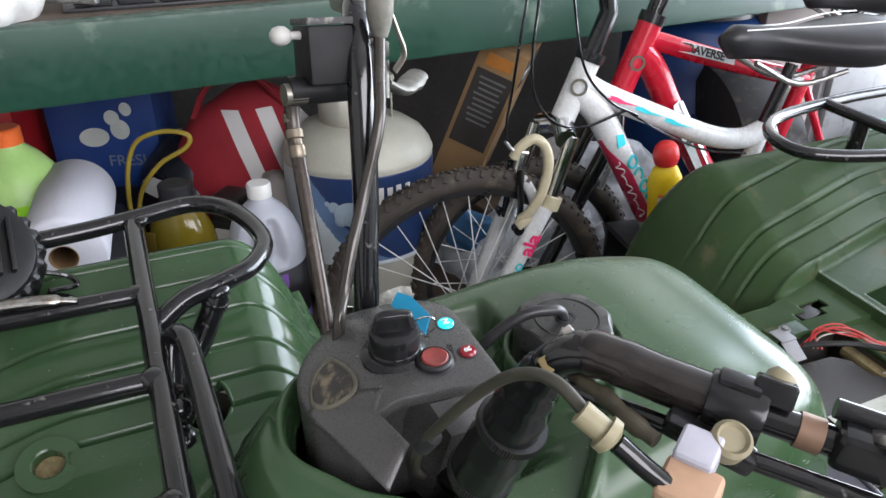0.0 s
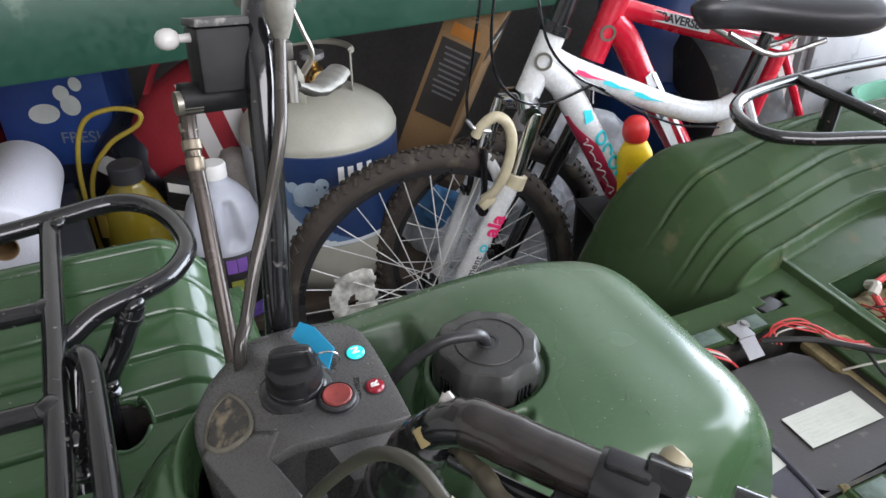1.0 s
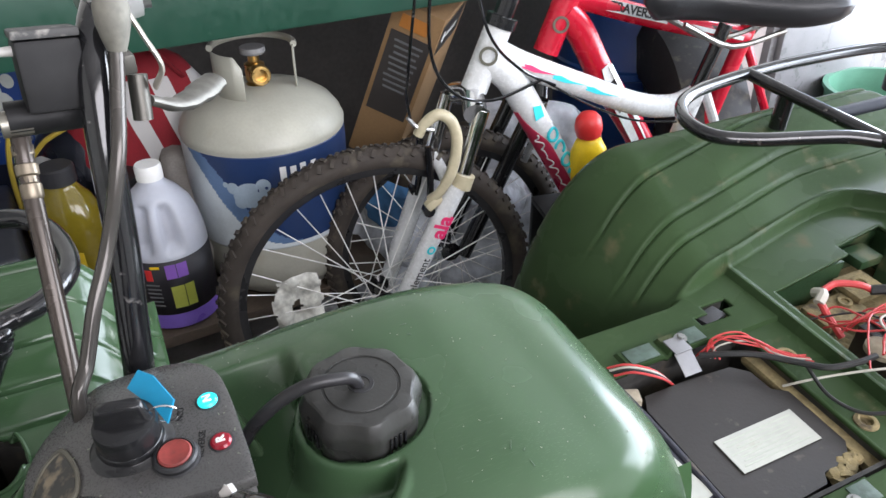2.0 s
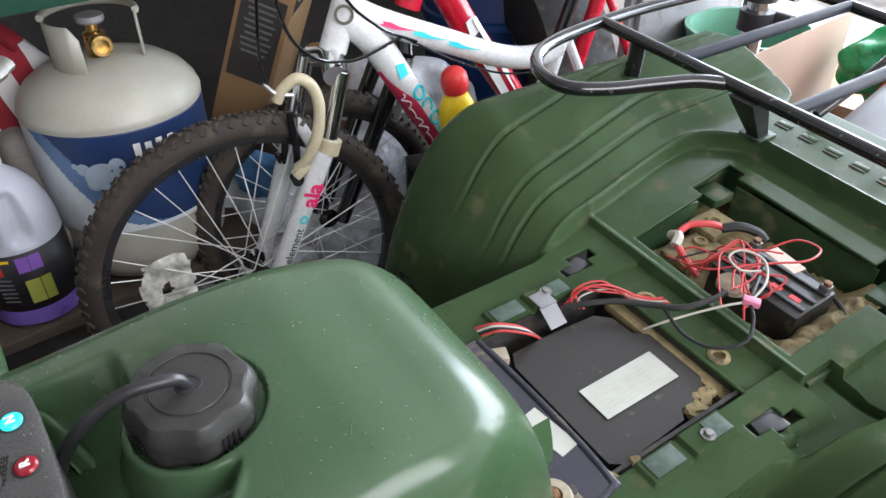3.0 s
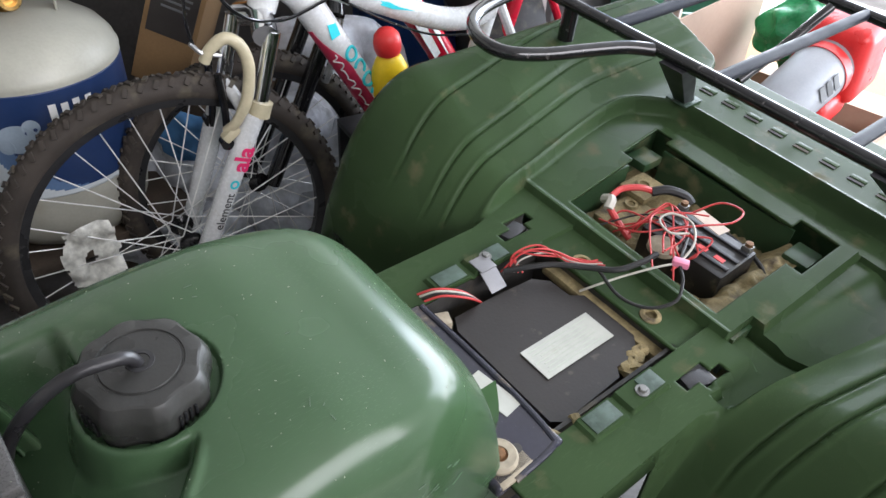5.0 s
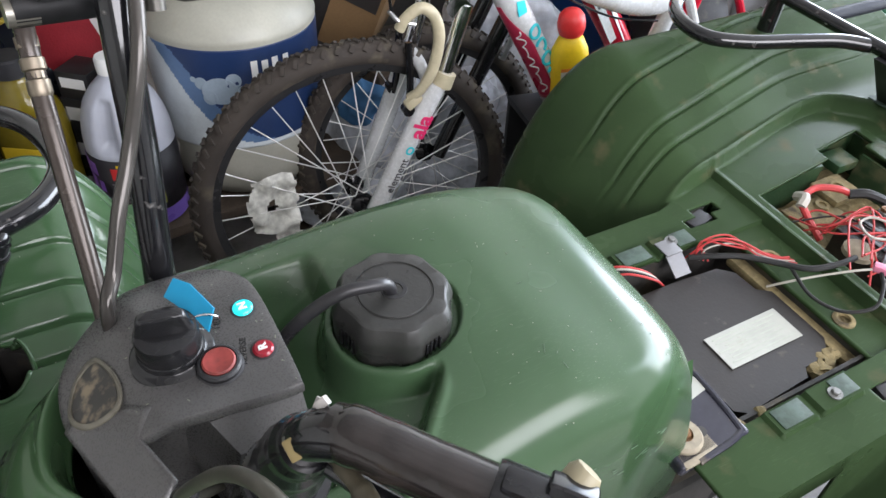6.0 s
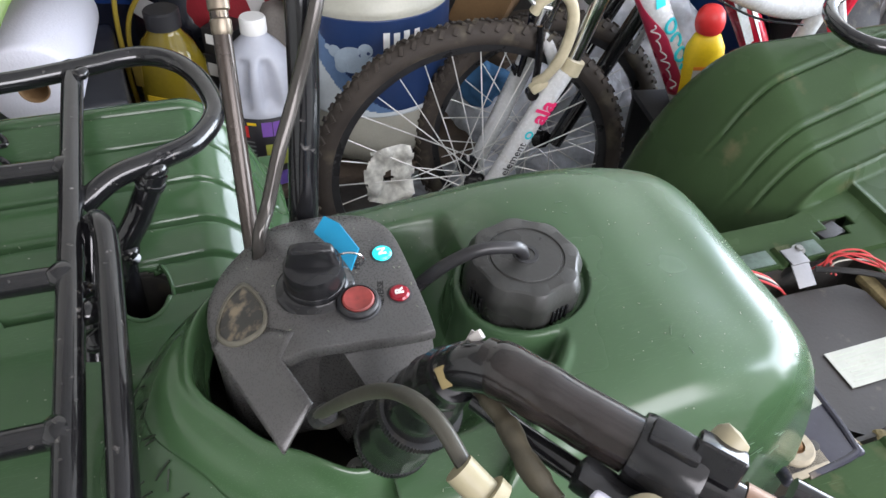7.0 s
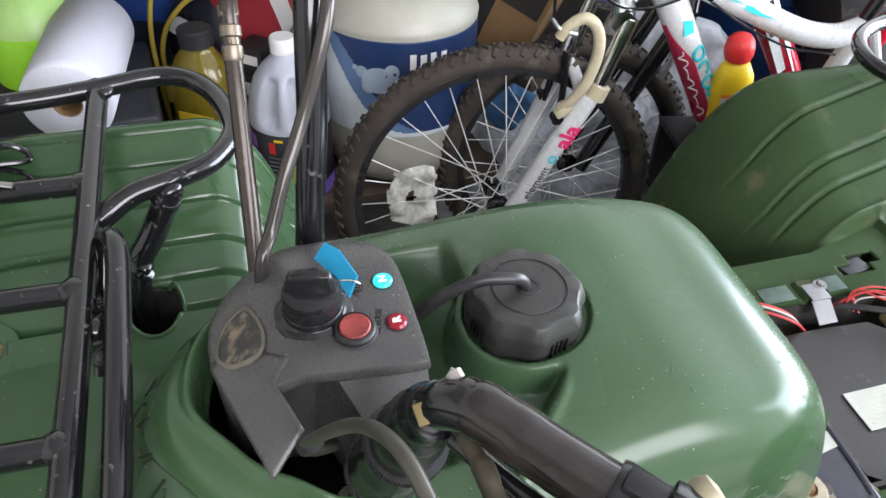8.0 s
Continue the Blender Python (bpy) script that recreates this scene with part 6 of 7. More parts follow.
def round_down(k, deg, lift=0.0):
    """A point on the down tube: k along it, deg round it from its outer side towards its upper side."""
    up = Vector((0.849, 0, 0.528))
    n = side * math.cos(radians(deg)) + up * math.sin(radians(deg))
    return Vector((0.280, 0, 0.308)) + DT * k + n * (0.0254 + lift)


band = part("crimson_band", sheet([-0.06 + 0.05 * i for i in range(24)], [j / 8 for j in range(9)], lambda k, v: round_down(k, -82 + (26 + 54 * sstep(-0.06, 0.45, k)) * v, 0.0003)), plain("crimson_band", (0.40, 0.025, 0.065), rough=0.3), head, "crimson band along the down tube", smooth=80)
thicken(band, 0.0006, 1.0)
part("script", tube([round_down(0.24 + 0.0165 * i + 0.012 * math.sin(i * 0.9), -38 + 15 * math.sin(i * 0.9 + 1.2) * (0.55 + 0.45 * math.sin(i * 0.31)), 0.0010) for i in range(48)], 0.0013, 3, 5), WHITE_PAINT, band, "white looping script")
for k in range(5):
    lobe = [round_down(0.34 + 0.165 * k + 0.060 * math.cos(t * math.pi / 6), 25 + 25 * math.sin(t * math.pi / 6), 0.0008) for t in range(12)]
    part("letter_shape", tube(lobe[:9] if k % 2 else lobe, 0.0027, 3, 6, closed=not k % 2), TEAL, head)
part("decal", prism([(-0.012, -0.004), (0.012, -0.012), (0.016, 0.006), (-0.004, 0.010)], 0, 0.0008, 0, 1, on_down(0.02, across=0.5)), TEAL, head)
FL = Vector((0.138, 0, 0.208)) - Vector((0.026, 0, -0.020))
fm = lambda k: frame_on(Vector((0.026, -0.046, -0.020)) + FL * k + Vector((0.0010, -0.0150 - 0.0027 * k, -0.0004)), FL, (0.16, -1, -0.08))
text("element", 0.021, BLACK_INK, fork, fm(0.335))
part("decal", lathe([(0.0045, 0), (0.0080, 0), (0.0080, 0.0006), (0.0045, 0.0006), (0.0045, 0)], 20, fm(0.535)), TEAL, fork)
text("ala", 0.040, PINK, fork, fm(0.715), bold=0.0012)
for k, c in ((0.34, TEAL), (0.62, TEAL), (0.10, PINK)):
    part("decal", prism([(-0.034, 0.002), (-0.026, -0.004), (-0.004, -0.005), (0.040, 0.0015), (0.006, 0.0008), (-0.012, 0.004)], 0, 0.0008, 0, 1, frame_on(Vector((0.263, -0.0208, 0.386)) + Vector((0.223, 0, -0.097)) * k, (0.93, 0, -0.37), (0, -1, 0.15))), c, head)
part("seat_post", tube([(0.602, 0, 0.28), (0.648, 0, 0.410)], 0.012, straight=True, seg=12), BLACK_TUBE, WB)

# red bicycle behind it
RB = thing("bicycle", Matrix.Translation((0.165, 1.375, 0.240)) @ Matrix.Rotation(radians(17), 4, "Z") @ Matrix.Rotation(radians(-1), 4, "X"), "red bicycle with white and black lettering and a black saddle", "bicycle", "bicycles by the bench")
spoke_wheel(RB, pose(0, 0, 0), 0.250, 28)
part("fork", join(tube([(0.02, -0.045, 0.0), (0.165, -0.045, 0.300)], 0.015, straight=True, seg=12), tube([(0.02, 0.045, 0.0), (0.165, 0.045, 0.300)], 0.015, straight=True, seg=12), tube([(0.165, -0.05, 0.300), (0.185, 0, 0.345), (0.165, 0.05, 0.300)], 0.017, 6, 12)), BLACK_TUBE, RB, "black suspension fork")
part("brake_arm", tube([(0.135, -0.060, 0.190), (0.155, -0.064, 0.245), (0.170, -0.060, 0.300)], 0.007, 4, 10), ALLOY, RB)
rf = part("frame", join(tube([(0.196, 0, 0.372), (0.246, 0, 0.500)], 0.024, straight=True, seg=18), tube([(0.235, 0, 0.468), (0.42, 0, 0.412), (0.630, 0, 0.356)], 0.019, 4, 16),
                        tube([(0.225, 0, 0.445), (0.262, 0, 0.405), (0.319, 0, 0.311), (0.412, 0, 0.178), (0.500, 0, 0.03)], 0.027, 6, 16), tube([(0.640, 0, 0.39), (0.53, 0, 0.03)], 0.016, straight=True, seg=12),
                        tube([(0.50, 0, 0.03), (0.84, 0, -0.030)], 0.010, straight=True, seg=10), tube([(0.630, 0, 0.36), (0.84, 0, -0.030)], 0.009, straight=True, seg=10)), RED_PAINT, RB, "glossy red bicycle frame")
spoke_wheel(RB, pose(0.84, 0, -0.030), 0.225, 24, "rear_wheel")
part("headset", tube([(0.244, 0, 0.494), (0.251, 0, 0.512)], 0.026, straight=True, seg=18), BLACK_GLOSS, RB)
part("stem", tube([(0.249, 0, 0.508), (0.268, 0, 0.560)], 0.017, straight=True, seg=14), BLACK_TUBE, RB)
part("handlebar", tube([(0.24, -0.20, 0.62), (0.26, 0, 0.575), (0.24, 0.12, 0.62)], 0.011, 6, 12), BLACK_TUBE, RB)
part("head_badge", lathe([(0.0105, 0), (0.0150, 0), (0.0150, 0.0010), (0.0105, 0.0010), (0.0105, 0)], 28, frame_on((0.212, -0.0235, 0.425), (1, 0, 0), (-0.2, -1, 0.05))), plain("grey_badge", (0.18, 0.17, 0.13)), rf)
TT = Vector((0.630, 0, 0.356)) - Vector((0.235, 0, 0.468))
part("decal", box(0.150, 0.0200, 0.0008, m=frame_on(Vector((0.360, -0.0186, 0.4352)), TT, (0, -1, 0.22))), WHITE_PAINT, rf)
text("TRAVERSE", 0.022, BLACK_INK, rf, frame_on(Vector((0.36, -0.0194, 0.4353)), TT, (0, -1, 0.22)), bold=0.0006)
part("decal", box(0.19, 0.008, 0.0008, m=frame_on(Vector((0.52, -0.0188, 0.386)), (0.395, 0, -0.112), (0, -1, 0.1))), WHITE_PAINT, rf)
part("decal", box(0.12, 0.006, 0.0008, m=frame_on(Vector((0.55, -0.0175, 0.386)), (0.395, 0, -0.112), (0, -1, 0.45))), BLACK_INK, rf)
RD = Vector((0.500, 0, 0.03)) - Vector((0.319, 0, 0.311))
part("decal", prism([(-0.085, -0.004), (-0.02, -0.018), (0.10, -0.018), (0.10, 0.018), (-0.02, 0.018), (-0.085, 0.014)], 0, 0.0008, 0, 1, frame_on(Vector((0.319, -0.0268, 0.311)) + RD * 0.16, RD, (0.2, -1, 0.1))), WHITE_PAINT, rf)
for k in (0.03, 0.11, 0.19):
    part("letter_shape", box(0.014, 0.026, 0.0008, m=frame_on(Vector((0.319, -0.0283, 0.311)) + RD * k, RD, (0.2, -1, 0.1))), BLACK_INK, rf)
part("decal", box(0.22, 0.012, 0.0008, m=frame_on(Vector((0.319, -0.0255, 0.311)) + RD * 0.25 + Vector((0.013, 0, 0.007)), RD, (0.5, -1, 0.3))), WHITE_PAINT, rf)
for k in (0.55, 0.65):
    part("letter_shape", box(0.013, 0.028, 0.0008, m=frame_on(Vector((0.319, -0.0275, 0.311)) + RD * k, RD, (0.2, -1, 0.1))), WHITE_PAINT, rf)
part("seat_post", tube([(0.640, 0, 0.37), (0.735, 0, 0.490)], 0.014, straight=True, seg=12), BLACK_TUBE, RB)


def saddle(parent, m):
    rings = []
    for i in range(15):
        t = i / 14
        wd = 0.020 + 0.075 * sstep(0.25, 0.85, t) * (1 - 0.35 * sstep(0.9, 1.0, t))
        hh = 0.026 + 0.012 * sstep(0.3, 0.9, t)
        zc = 0.004 * math.cos(t * 5) + 0.012 * t
        x = -0.13 + 0.27 * t
        sc = 0.25 + 0.75 * math.sqrt(max(0, 1 - (2 * max(0, 0.06 - t) / 0.12) ** 2)) if t < 0.06 else 1 - 0.5 * sstep(0.93, 1.0, t)
        rings.append([Vector((x, wd * sc * math.cos(a), zc + (hh * 0.6 if math.sin(a) > 0 else hh) * sc * math.sin(a) * (1 if math.sin(a) > 0 else 0.9))) for a in [2 * math.pi * k / 18 for k in range(18)]])
    s = part("saddle", loft(rings), SADDLE, parent, "padded black vinyl saddle with white stitching", smooth=60, at=m)
    for o in (-0.35, 0.35):
        part("stitching", tube([(-0.10 + 0.23 * k / 10, o * (0.030 + 0.070 * sstep(0.25, 0.85, k / 10)) * 1.4, 0.0155 + 0.006 * sstep(0.3, 0.9, k / 10) + 0.012 * k / 10) for k in range(11)], 0.0009, 3, 6), WHITE_PLASTIC, s)
    for o in (-0.022, 0.022):
        part("saddle_rail", tube([(-0.08, o, -0.02), (0.0, o, -0.045), (0.08, o, -0.03)], 0.0035, 4, 8), STEEL, s)
    return s


saddle(RB, pose(0.740, 0, 0.520, 0, 3, 0) @ Matrix.Diagonal((1.20, 1.15, 1.35, 1)))
saddle(WB, pose(0.652, 0, 0.448, 0, 4, 0) @ Matrix.Diagonal((1.32, 1.20, 1.55, 1)))

# ---- propane cylinder ----
PC = thing("gas_cylinder", pose(-0.172, 1.395, 0.198, 0, 0, -28), "pale grey propane cylinder with a torn blue wrap label", "gas cylinder")
part("body", lathe([(0, 0), (0.10, 0.0), (0.125, 0.008), (0.143, 0.035), (0.147, 0.06), (0.148, 0.290), (0.1485, 0.306), (0.1492, 0.311), (0.1470, 0.315), (0.144, 0.325), (0.130, 0.344), (0.105, 0.361), (0.060, 0.376), (0.02, 0.380), (0, 0.380)], 64), TANK_GREY, PC, smooth=60)


def label_edge(an):
    """Height of the torn lower edge of the blue print at an angle round the cylinder."""
    return 0.128 + 0.18 * sstep(50.0, -30.0, an) ** 1.4


wrap = part("wrap_label", sheet([-110 + 1.25 * i for i in range(185)], [0.118 + 0.0031 * k for k in range(60)], lambda an, z: Vector((0.1487 * math.sin(radians(an)), -0.1487 * math.cos(radians(an)), z))), [BLUE_LABEL, LIGHT_BLUE, PALE_LABEL], PC, "dark blue printed wrap label with a pale torn corner", smooth=60)
for f in wrap.data.polygons:
    an, z = math.degrees(math.atan2(f.center.x, -f.center.y)), f.center.z
    f.material_index = 2 if z < label_edge(an) else 1 if z < label_edge(an - 15) else 0
thicken(wrap, 0.0004, 1.0)


def on_can(an, z, r=0.1494):
    an = radians(an)
    return frame_on((r * math.sin(an), -r * math.cos(an), z), (math.cos(an), math.sin(an), 0), (math.sin(an), -math.cos(an), 0))


PALE_BLUE = plain("pale_blue_print", (0.30, 0.37, 0.44))
mark = part("animal_mark", lathe([(0, 0), (0.030, 0), (0.030, 0.0006), (0, 0.0006)], 30, on_can(27, 0.230, 0.1496), 0.80), PALE_BLUE, wrap)
for an, z, r in ((15.5, 0.243, 0.011), (36, 0.248, 0.013), (41, 0.226, 0.012), (20, 0.217, 0.012), (10.5, 0.249, 0.005)):
    part("mark_lobe", lathe([(0, 0), (r, 0), (r, 0.0006), (0, 0.0006)], 20, on_can(an, z, 0.1499)), PALE_BLUE, mark)
for an, z, r in ((33, 0.240, 0.0030), (38, 0.244, 0.0030)):
    part("mark_eye", lathe([(0, 0), (r, 0), (r, 0.0006), (0, 0.0006)], 12, on_can(an, z, 0.1504)), BLUE_LABEL, mark)
for an, h in ((50, 0.034), (57, 0.030), (64, 0.034), (72, 0.032)):
    part("letter_shape", box(0.011, h, 0.0006, m=on_can(an, 0.262, 0.1497)), WHITE_PLASTIC, wrap)
for i in range(6):
    part("text_bar", box(0.045 - 0.005 * (i % 3), 0.004, 0.0006, m=on_can(-46 + 2 * (i % 2), 0.120 - 0.010 * i, 0.1490)), plain("grey_text", (0.13, 0.135, 0.14)), wrap)
for a0, a1, z1 in ((-138, -66, 0.447), (26, 42, 0.447)):
    cb = bmesh.new()
    n = 24
    prev = None
    for i in range(n + 1):
        an = radians(a0 + (a1 - a0) * i / n)
        edge = min(1.0, 5 * min(i, n - i) / n + 0.25)
        lo = cb.verts.new((0.072 * math.cos(an), 0.072 * math.sin(an), 0.356))
        hi = cb.verts.new((0.072 * math.cos(an), 0.072 * math.sin(an), 0.356 + (z1 - 0.356) * (0.7 + 0.3 * edge)))
        if prev:
            cb.faces.new((prev[0], lo, hi, prev[1]))
        prev = (lo, hi)
    thicken(part("collar", cb, TANK_GREY, PC, "pale grey steel collar", smooth=60), 0.003)
part("collar_rim", tube([(0.072 * math.cos(radians(a)), 0.072 * math.sin(radians(a)), 0.447) for a in range(34, 226, 8)], 0.006, 3, 10), TANK_GREY, PC)
valve = part("valve", join(lathe([(0, 0.365), (0.024, 0.365), (0.022, 0.378), (0.014, 0.384), (0.018, 0.388), (0.018, 0.416), (0.010, 0.420), (0.010, 0.436), (0, 0.436)], 20), lathe([(0, 0), (0.014, 0), (0.014, 0.010), (0.018, 0.012), (0.018, 0.030), (0.016, 0.033), (0.011, 0.033), (0.011, 0.016), (0, 0.016)], 28, frame_on((0.008, -0.006, 0.402), (0, 0, 1), (0.80, -0.58, 0.1)))), BRASS, PC, "brass gas valve")
part("handwheel", lathe([(0, 0.434), (0.020, 0.434), (0.023, 0.438), (0.022, 0.446), (0, 0.446)], 14), plain("grey_handwheel", (0.22, 0.22, 0.22)), valve)

# ---- purple cleaner jug ----
JG = thing("cleaner_jug", pose(-0.336, 1.235, 0.200, 0, 0, -20), "translucent jug of purple cleaner with a black printed label", "jug")
JUG_R = ((0.0, 0.064), (0.008, 0.071), (0.03, 0.072), (0.150, 0.072), (0.172, 0.0705), (0.198, 0.066), (0.226, 0.056), (0.248, 0.040), (0.262, 0.025), (0.270, 0.019), (0.282, 0.019))


def jug_point(z, k):
    r = next(r0 + (r1 - r0) * (z - z0) / (z1 - z0) for (z0, r0), (z1, r1) in zip(JUG_R, JUG_R[1:]) if z <= z1 + 1e-9)
    an = 360 * k - 180
    grip = sum(math.exp(-((an - c) / 13.0) ** 4) for c in (8.0, 52.0)) * sstep(0.150, 0.172, z) * (1 - sstep(0.226, 0.246, z))
    r *= 1 - 0.30 * grip
    return Vector((r * math.sin(radians(an)), -r * math.cos(radians(an)), z))


part("body", sheet([0.282 * i / 64 for i in range(65)], [k / 96 for k in range(97)], jug_point), JUG, JG, smooth=60)
part("liquid_band", lathe([(0.0722, 0.006), (0.0727, 0.012), (0.0727, 0.036), (0.0722, 0.036)], 48), PURPLE, JG, "purple liquid showing at the foot", smooth=60)
part("cap", lathe([(0.019, 0.272), (0.0222, 0.272), (0.0222, 0.294), (0.020, 0.298), (0, 0.298)], 30), WHITE_PLASTIC, JG, "white ribbed screw cap")
lb = lathe([(0.0724, 0.036), (0.0724, 0.146)], 48)
bmesh.ops.delete(lb, geom=[f for f in lb.faces if len(f.verts) > 4], context="FACES")
jl = part("label", lb, plain("black_label", (0.015, 0.014, 0.018)), JG, "black label with purple and yellow print", smooth=60)
thicken(jl, 0.0004, 1.0)


def on_jug(an, z, r=0.0731):
    an = radians(an)
    return frame_on((r * math.sin(an), -r * math.cos(an), z), (math.cos(an), math.sin(an), 0), (math.sin(an), -math.cos(an), 0))


for an, z, w_, h_, mt in ((-52, 0.128, 0.016, 0.026, PURPLE_INK), (-38, 0.124, 0.016, 0.026, PURPLE_INK), (-24, 0.122, 0.014, 0.024, PURPLE_INK), (-48, 0.094, 0.018, 0.024, PURPLE_INK), (-32, 0.092, 0.018, 0.024, PURPLE_INK), (-16, 0.09, 0.010, 0.02, PURPLE_INK),
                       (-44, 0.066, 0.022, 0.008, WHITE_PLASTIC), (-24, 0.064, 0.020, 0.006, WHITE_PLASTIC), (-46, 0.048, 0.020, 0.014, OLIVE_INK), (-28, 0.048, 0.018, 0.014, OLIVE_INK),
                       (10, 0.120, 0.012, 0.022, RED), (20, 0.136, 0.016, 0.005, YELLOW), (40, 0.125, 0.018, 0.028, PURPLE_INK), (55, 0.125, 0.018, 0.028, PURPLE_INK), (44, 0.072, 0.022, 0.045, OLIVE_INK), (60, 0.072, 0.016, 0.045, OLIVE_INK)):
    part("print_patch", box(w_, h_, 0.0006, m=on_jug(an, z)), mt, jl)
for i in range(6):
    part("text_bar", box(0.024, 0.0028, 0.0006, m=on_jug(12 + (i % 2), 0.100 - 0.0085 * i)), plain("grey_text", (0.13, 0.135, 0.14)), jl)

# ---- yellow bottle standing behind the white bicycle ----
YB = thing("cleaner_bottle", pose(0.424, 1.285, 0.366, 4, -6, 0), "yellow plastic bottle with a red cap and blue label", "bottle")
part("body", lathe([(0, 0), (0.030, 0), (0.033, 0.006), (0.034, 0.10), (0.031, 0.125), (0.022, 0.145), (0.016, 0.152), (0, 0.152)], 36, None, 0.75), YELLOW, YB, smooth=60)
part("cap", lathe([(0.014, 0.150), (0.0205, 0.154), (0.0232, 0.163), (0.0236, 0.173), (0.0212, 0.185), (0.0150, 0.193), (0.007, 0.1965), (0, 0.197)], 30), RED, YB, "domed red cap")
lbl = part("label", box(0.046, 0.0008, 0.060, 0.0003, (0.004, -0.0262, 0.066)), plain("silver_label", (0.55, 0.55, 0.52)), YB, "pale label with an orange band")
part("orange_band", box(0.046, 0.0008, 0.006, 0, (0.004, -0.0268, 0.099)), plain("orange_print", (0.75, 0.22, 0.03)), lbl)
part("blue_oval", lathe([(0, 0), (0.016, 0), (0.016, 0.0008), (0, 0.0008)], 20, frame_on((0.026, -0.021, 0.09), (1, 0.5, 0), (0.55, -0.8, 0))), plain("blue_print", (0.05, 0.12, 0.5)), lbl)
stand = tagged(part("crate", join(box(0.20, 0.14, 0.012, 0.002, (0, 0, 0.0)), box(0.20, 0.012, 0.38, 0.002, (0, 0.064, -0.19)), box(0.20, 0.012, 0.38, 0.002, (0, -0.064, -0.19))), plain("charcoal_plastic", (0.03, 0.03, 0.032)), None, at=pose(0.44, 1.30, 0.359, 0, 0, 14)), "charcoal grey plastic crate on its end under the bottle", "crate")

# ---- things on the lower shelf ----
def crumpled(bm, amp, scale, seed=0.0):
    for v in bm.verts:
        v.co += v.normal * amp * noise.noise(v.co * scale + Vector((seed, seed, seed))) + Vector((noise.noise(v.co * scale * 2.3), noise.noise(v.co * scale * 2.3 + Vector((7, 3, 1))), 0)) * amp * 0.4
    return bm


def lump(rx, ry, rz, amp, scale, sub=4, seed=0.0):
    bm = bmesh.new()
    bmesh.ops.create_icosphere(bm, subdivisions=sub, radius=1.0, matrix=Matrix.Diagonal((rx, ry, rz, 1)))
    bm.normal_update()
    return crumpled(bm, amp, scale, seed)


# paper towel roll lying on a dark storage box
rollm = frame_on((-0.566, 0.966, 0.487), (1, 0.3, 0), (-0.34, 0.94, 0.02))
TISSUE = material("white_tissue", (0.60, 0.60, 0.66), rough=0.9, var=0.04, scale=12, fine=300, bump=0.35)
roll = thing("paper_towel_roll", rollm, "white paper towel roll lying on a storage box", "paper towel")
part("paper", lathe([(0.021, 0.0), (0.058, 0.0), (0.0625, 0.004), (0.063, 0.020), (0.063, 0.255), (0.059, 0.262), (0.021, 0.262), (0.021, 0.0)], 48), TISSUE, roll, smooth=50)
part("core", lathe([(0.0208, 0.001), (0.0208, 0.260), (0.0190, 0.260), (0.0190, 0.001), (0.0208, 0.001)], 28), CARD, roll, "brown card core")
tagged(part("storage_box", rounded(box(0.26, 0.30, 0.223, 0.012), 0.003), plain("dark_grey_plastic", (0.025, 0.026, 0.03)), None, at=ROOM @ pose(-0.13, 0.15, 0.3095)), "dark grey plastic storage box with a closed lid", "box")

# neon green jug
neon = thing("neon_jug", pose(-0.735, 1.175, 0.198, 0, 0, 15), "translucent jug of neon green fluid with an orange cap", "jug")
NEON = material("neon_green_fluid", (0.35, 0.75, 0.04), rough=0.3, var=0.08, bump=0.02, sub=0.2)
NEON_PALE = material("pale_green_plastic", (0.42, 0.66, 0.22), rough=0.35, var=0.08, bump=0.02, sub=0.2)
part("body", lathe([(0, 0), (0.072, 0), (0.080, 0.01), (0.080, 0.22), (0.083, 0.27), (0.078, 0.31)], 40), NEON, neon, smooth=60)
part("shoulder", lathe([(0.078, 0.31), (0.066, 0.345), (0.045, 0.375), (0.024, 0.395), (0.024, 0.405), (0, 0.405)], 40), NEON_PALE, neon, smooth=60)
part("cap", lathe([(0.024, 0.397), (0.027, 0.397), (0.027, 0.422), (0.024, 0.425), (0, 0.425)], 26), plain("orange_plastic", (0.85, 0.16, 0.03)), neon, "bright orange screw cap")

# tall blue carton with a picture of pale ovals
carton = thing("blue_carton", frame_on((-0.700, 1.445, 0.198), (0.95, 0.10, 0), (0, 0, 1)), "dark blue printed carton with pale oval pictures", "carton")
part("board", box(0.215, 0.16, 0.415, 0.003, (0, 0.08, 0.2075)), plain("dark_blue_print", (0.012, 0.045, 0.20), rough=0.45), carton)
part("dark_panel", box(0.214, 0.0008, 0.20, 0, (0, -0.0006, 0.105)), plain("near_black_blue", (0.012, 0.016, 0.035)), carton)
for x, z, rx, rz in ((-0.020, 0.315, 0.030, 0.020), (0.034, 0.330, 0.019, 0.021), (0.022, 0.355, 0.015, 0.016), (0.052, 0.372, 0.012, 0.014)):
    part("oval_print", lathe([(0, 0), (rx, 0), (rx, 0.0008), (0, 0.001)], 26, frame_on((x, -0.0004, z), (1, 0, 0.1), (0, -1, 0)), rz / rx), plain("pale_oval_print", (0.55, 0.58, 0.56)), carton)
text("FRESH", 0.034, plain("dull_print", (0.16, 0.19, 0.24)), carton, frame_on((0.045, -0.0012, 0.262), (1, 0, 0), (0, -1, 0)))
tagged(part("red_carton", box(0.18, 0.16, 0.40, 0.003), plain("dark_red_print", (0.42, 0.015, 0.02)), None, at=pose(-0.925, 1.42, 0.399, 0, 0, 8)), "dark red printed carton on the lower shelf", "carton")

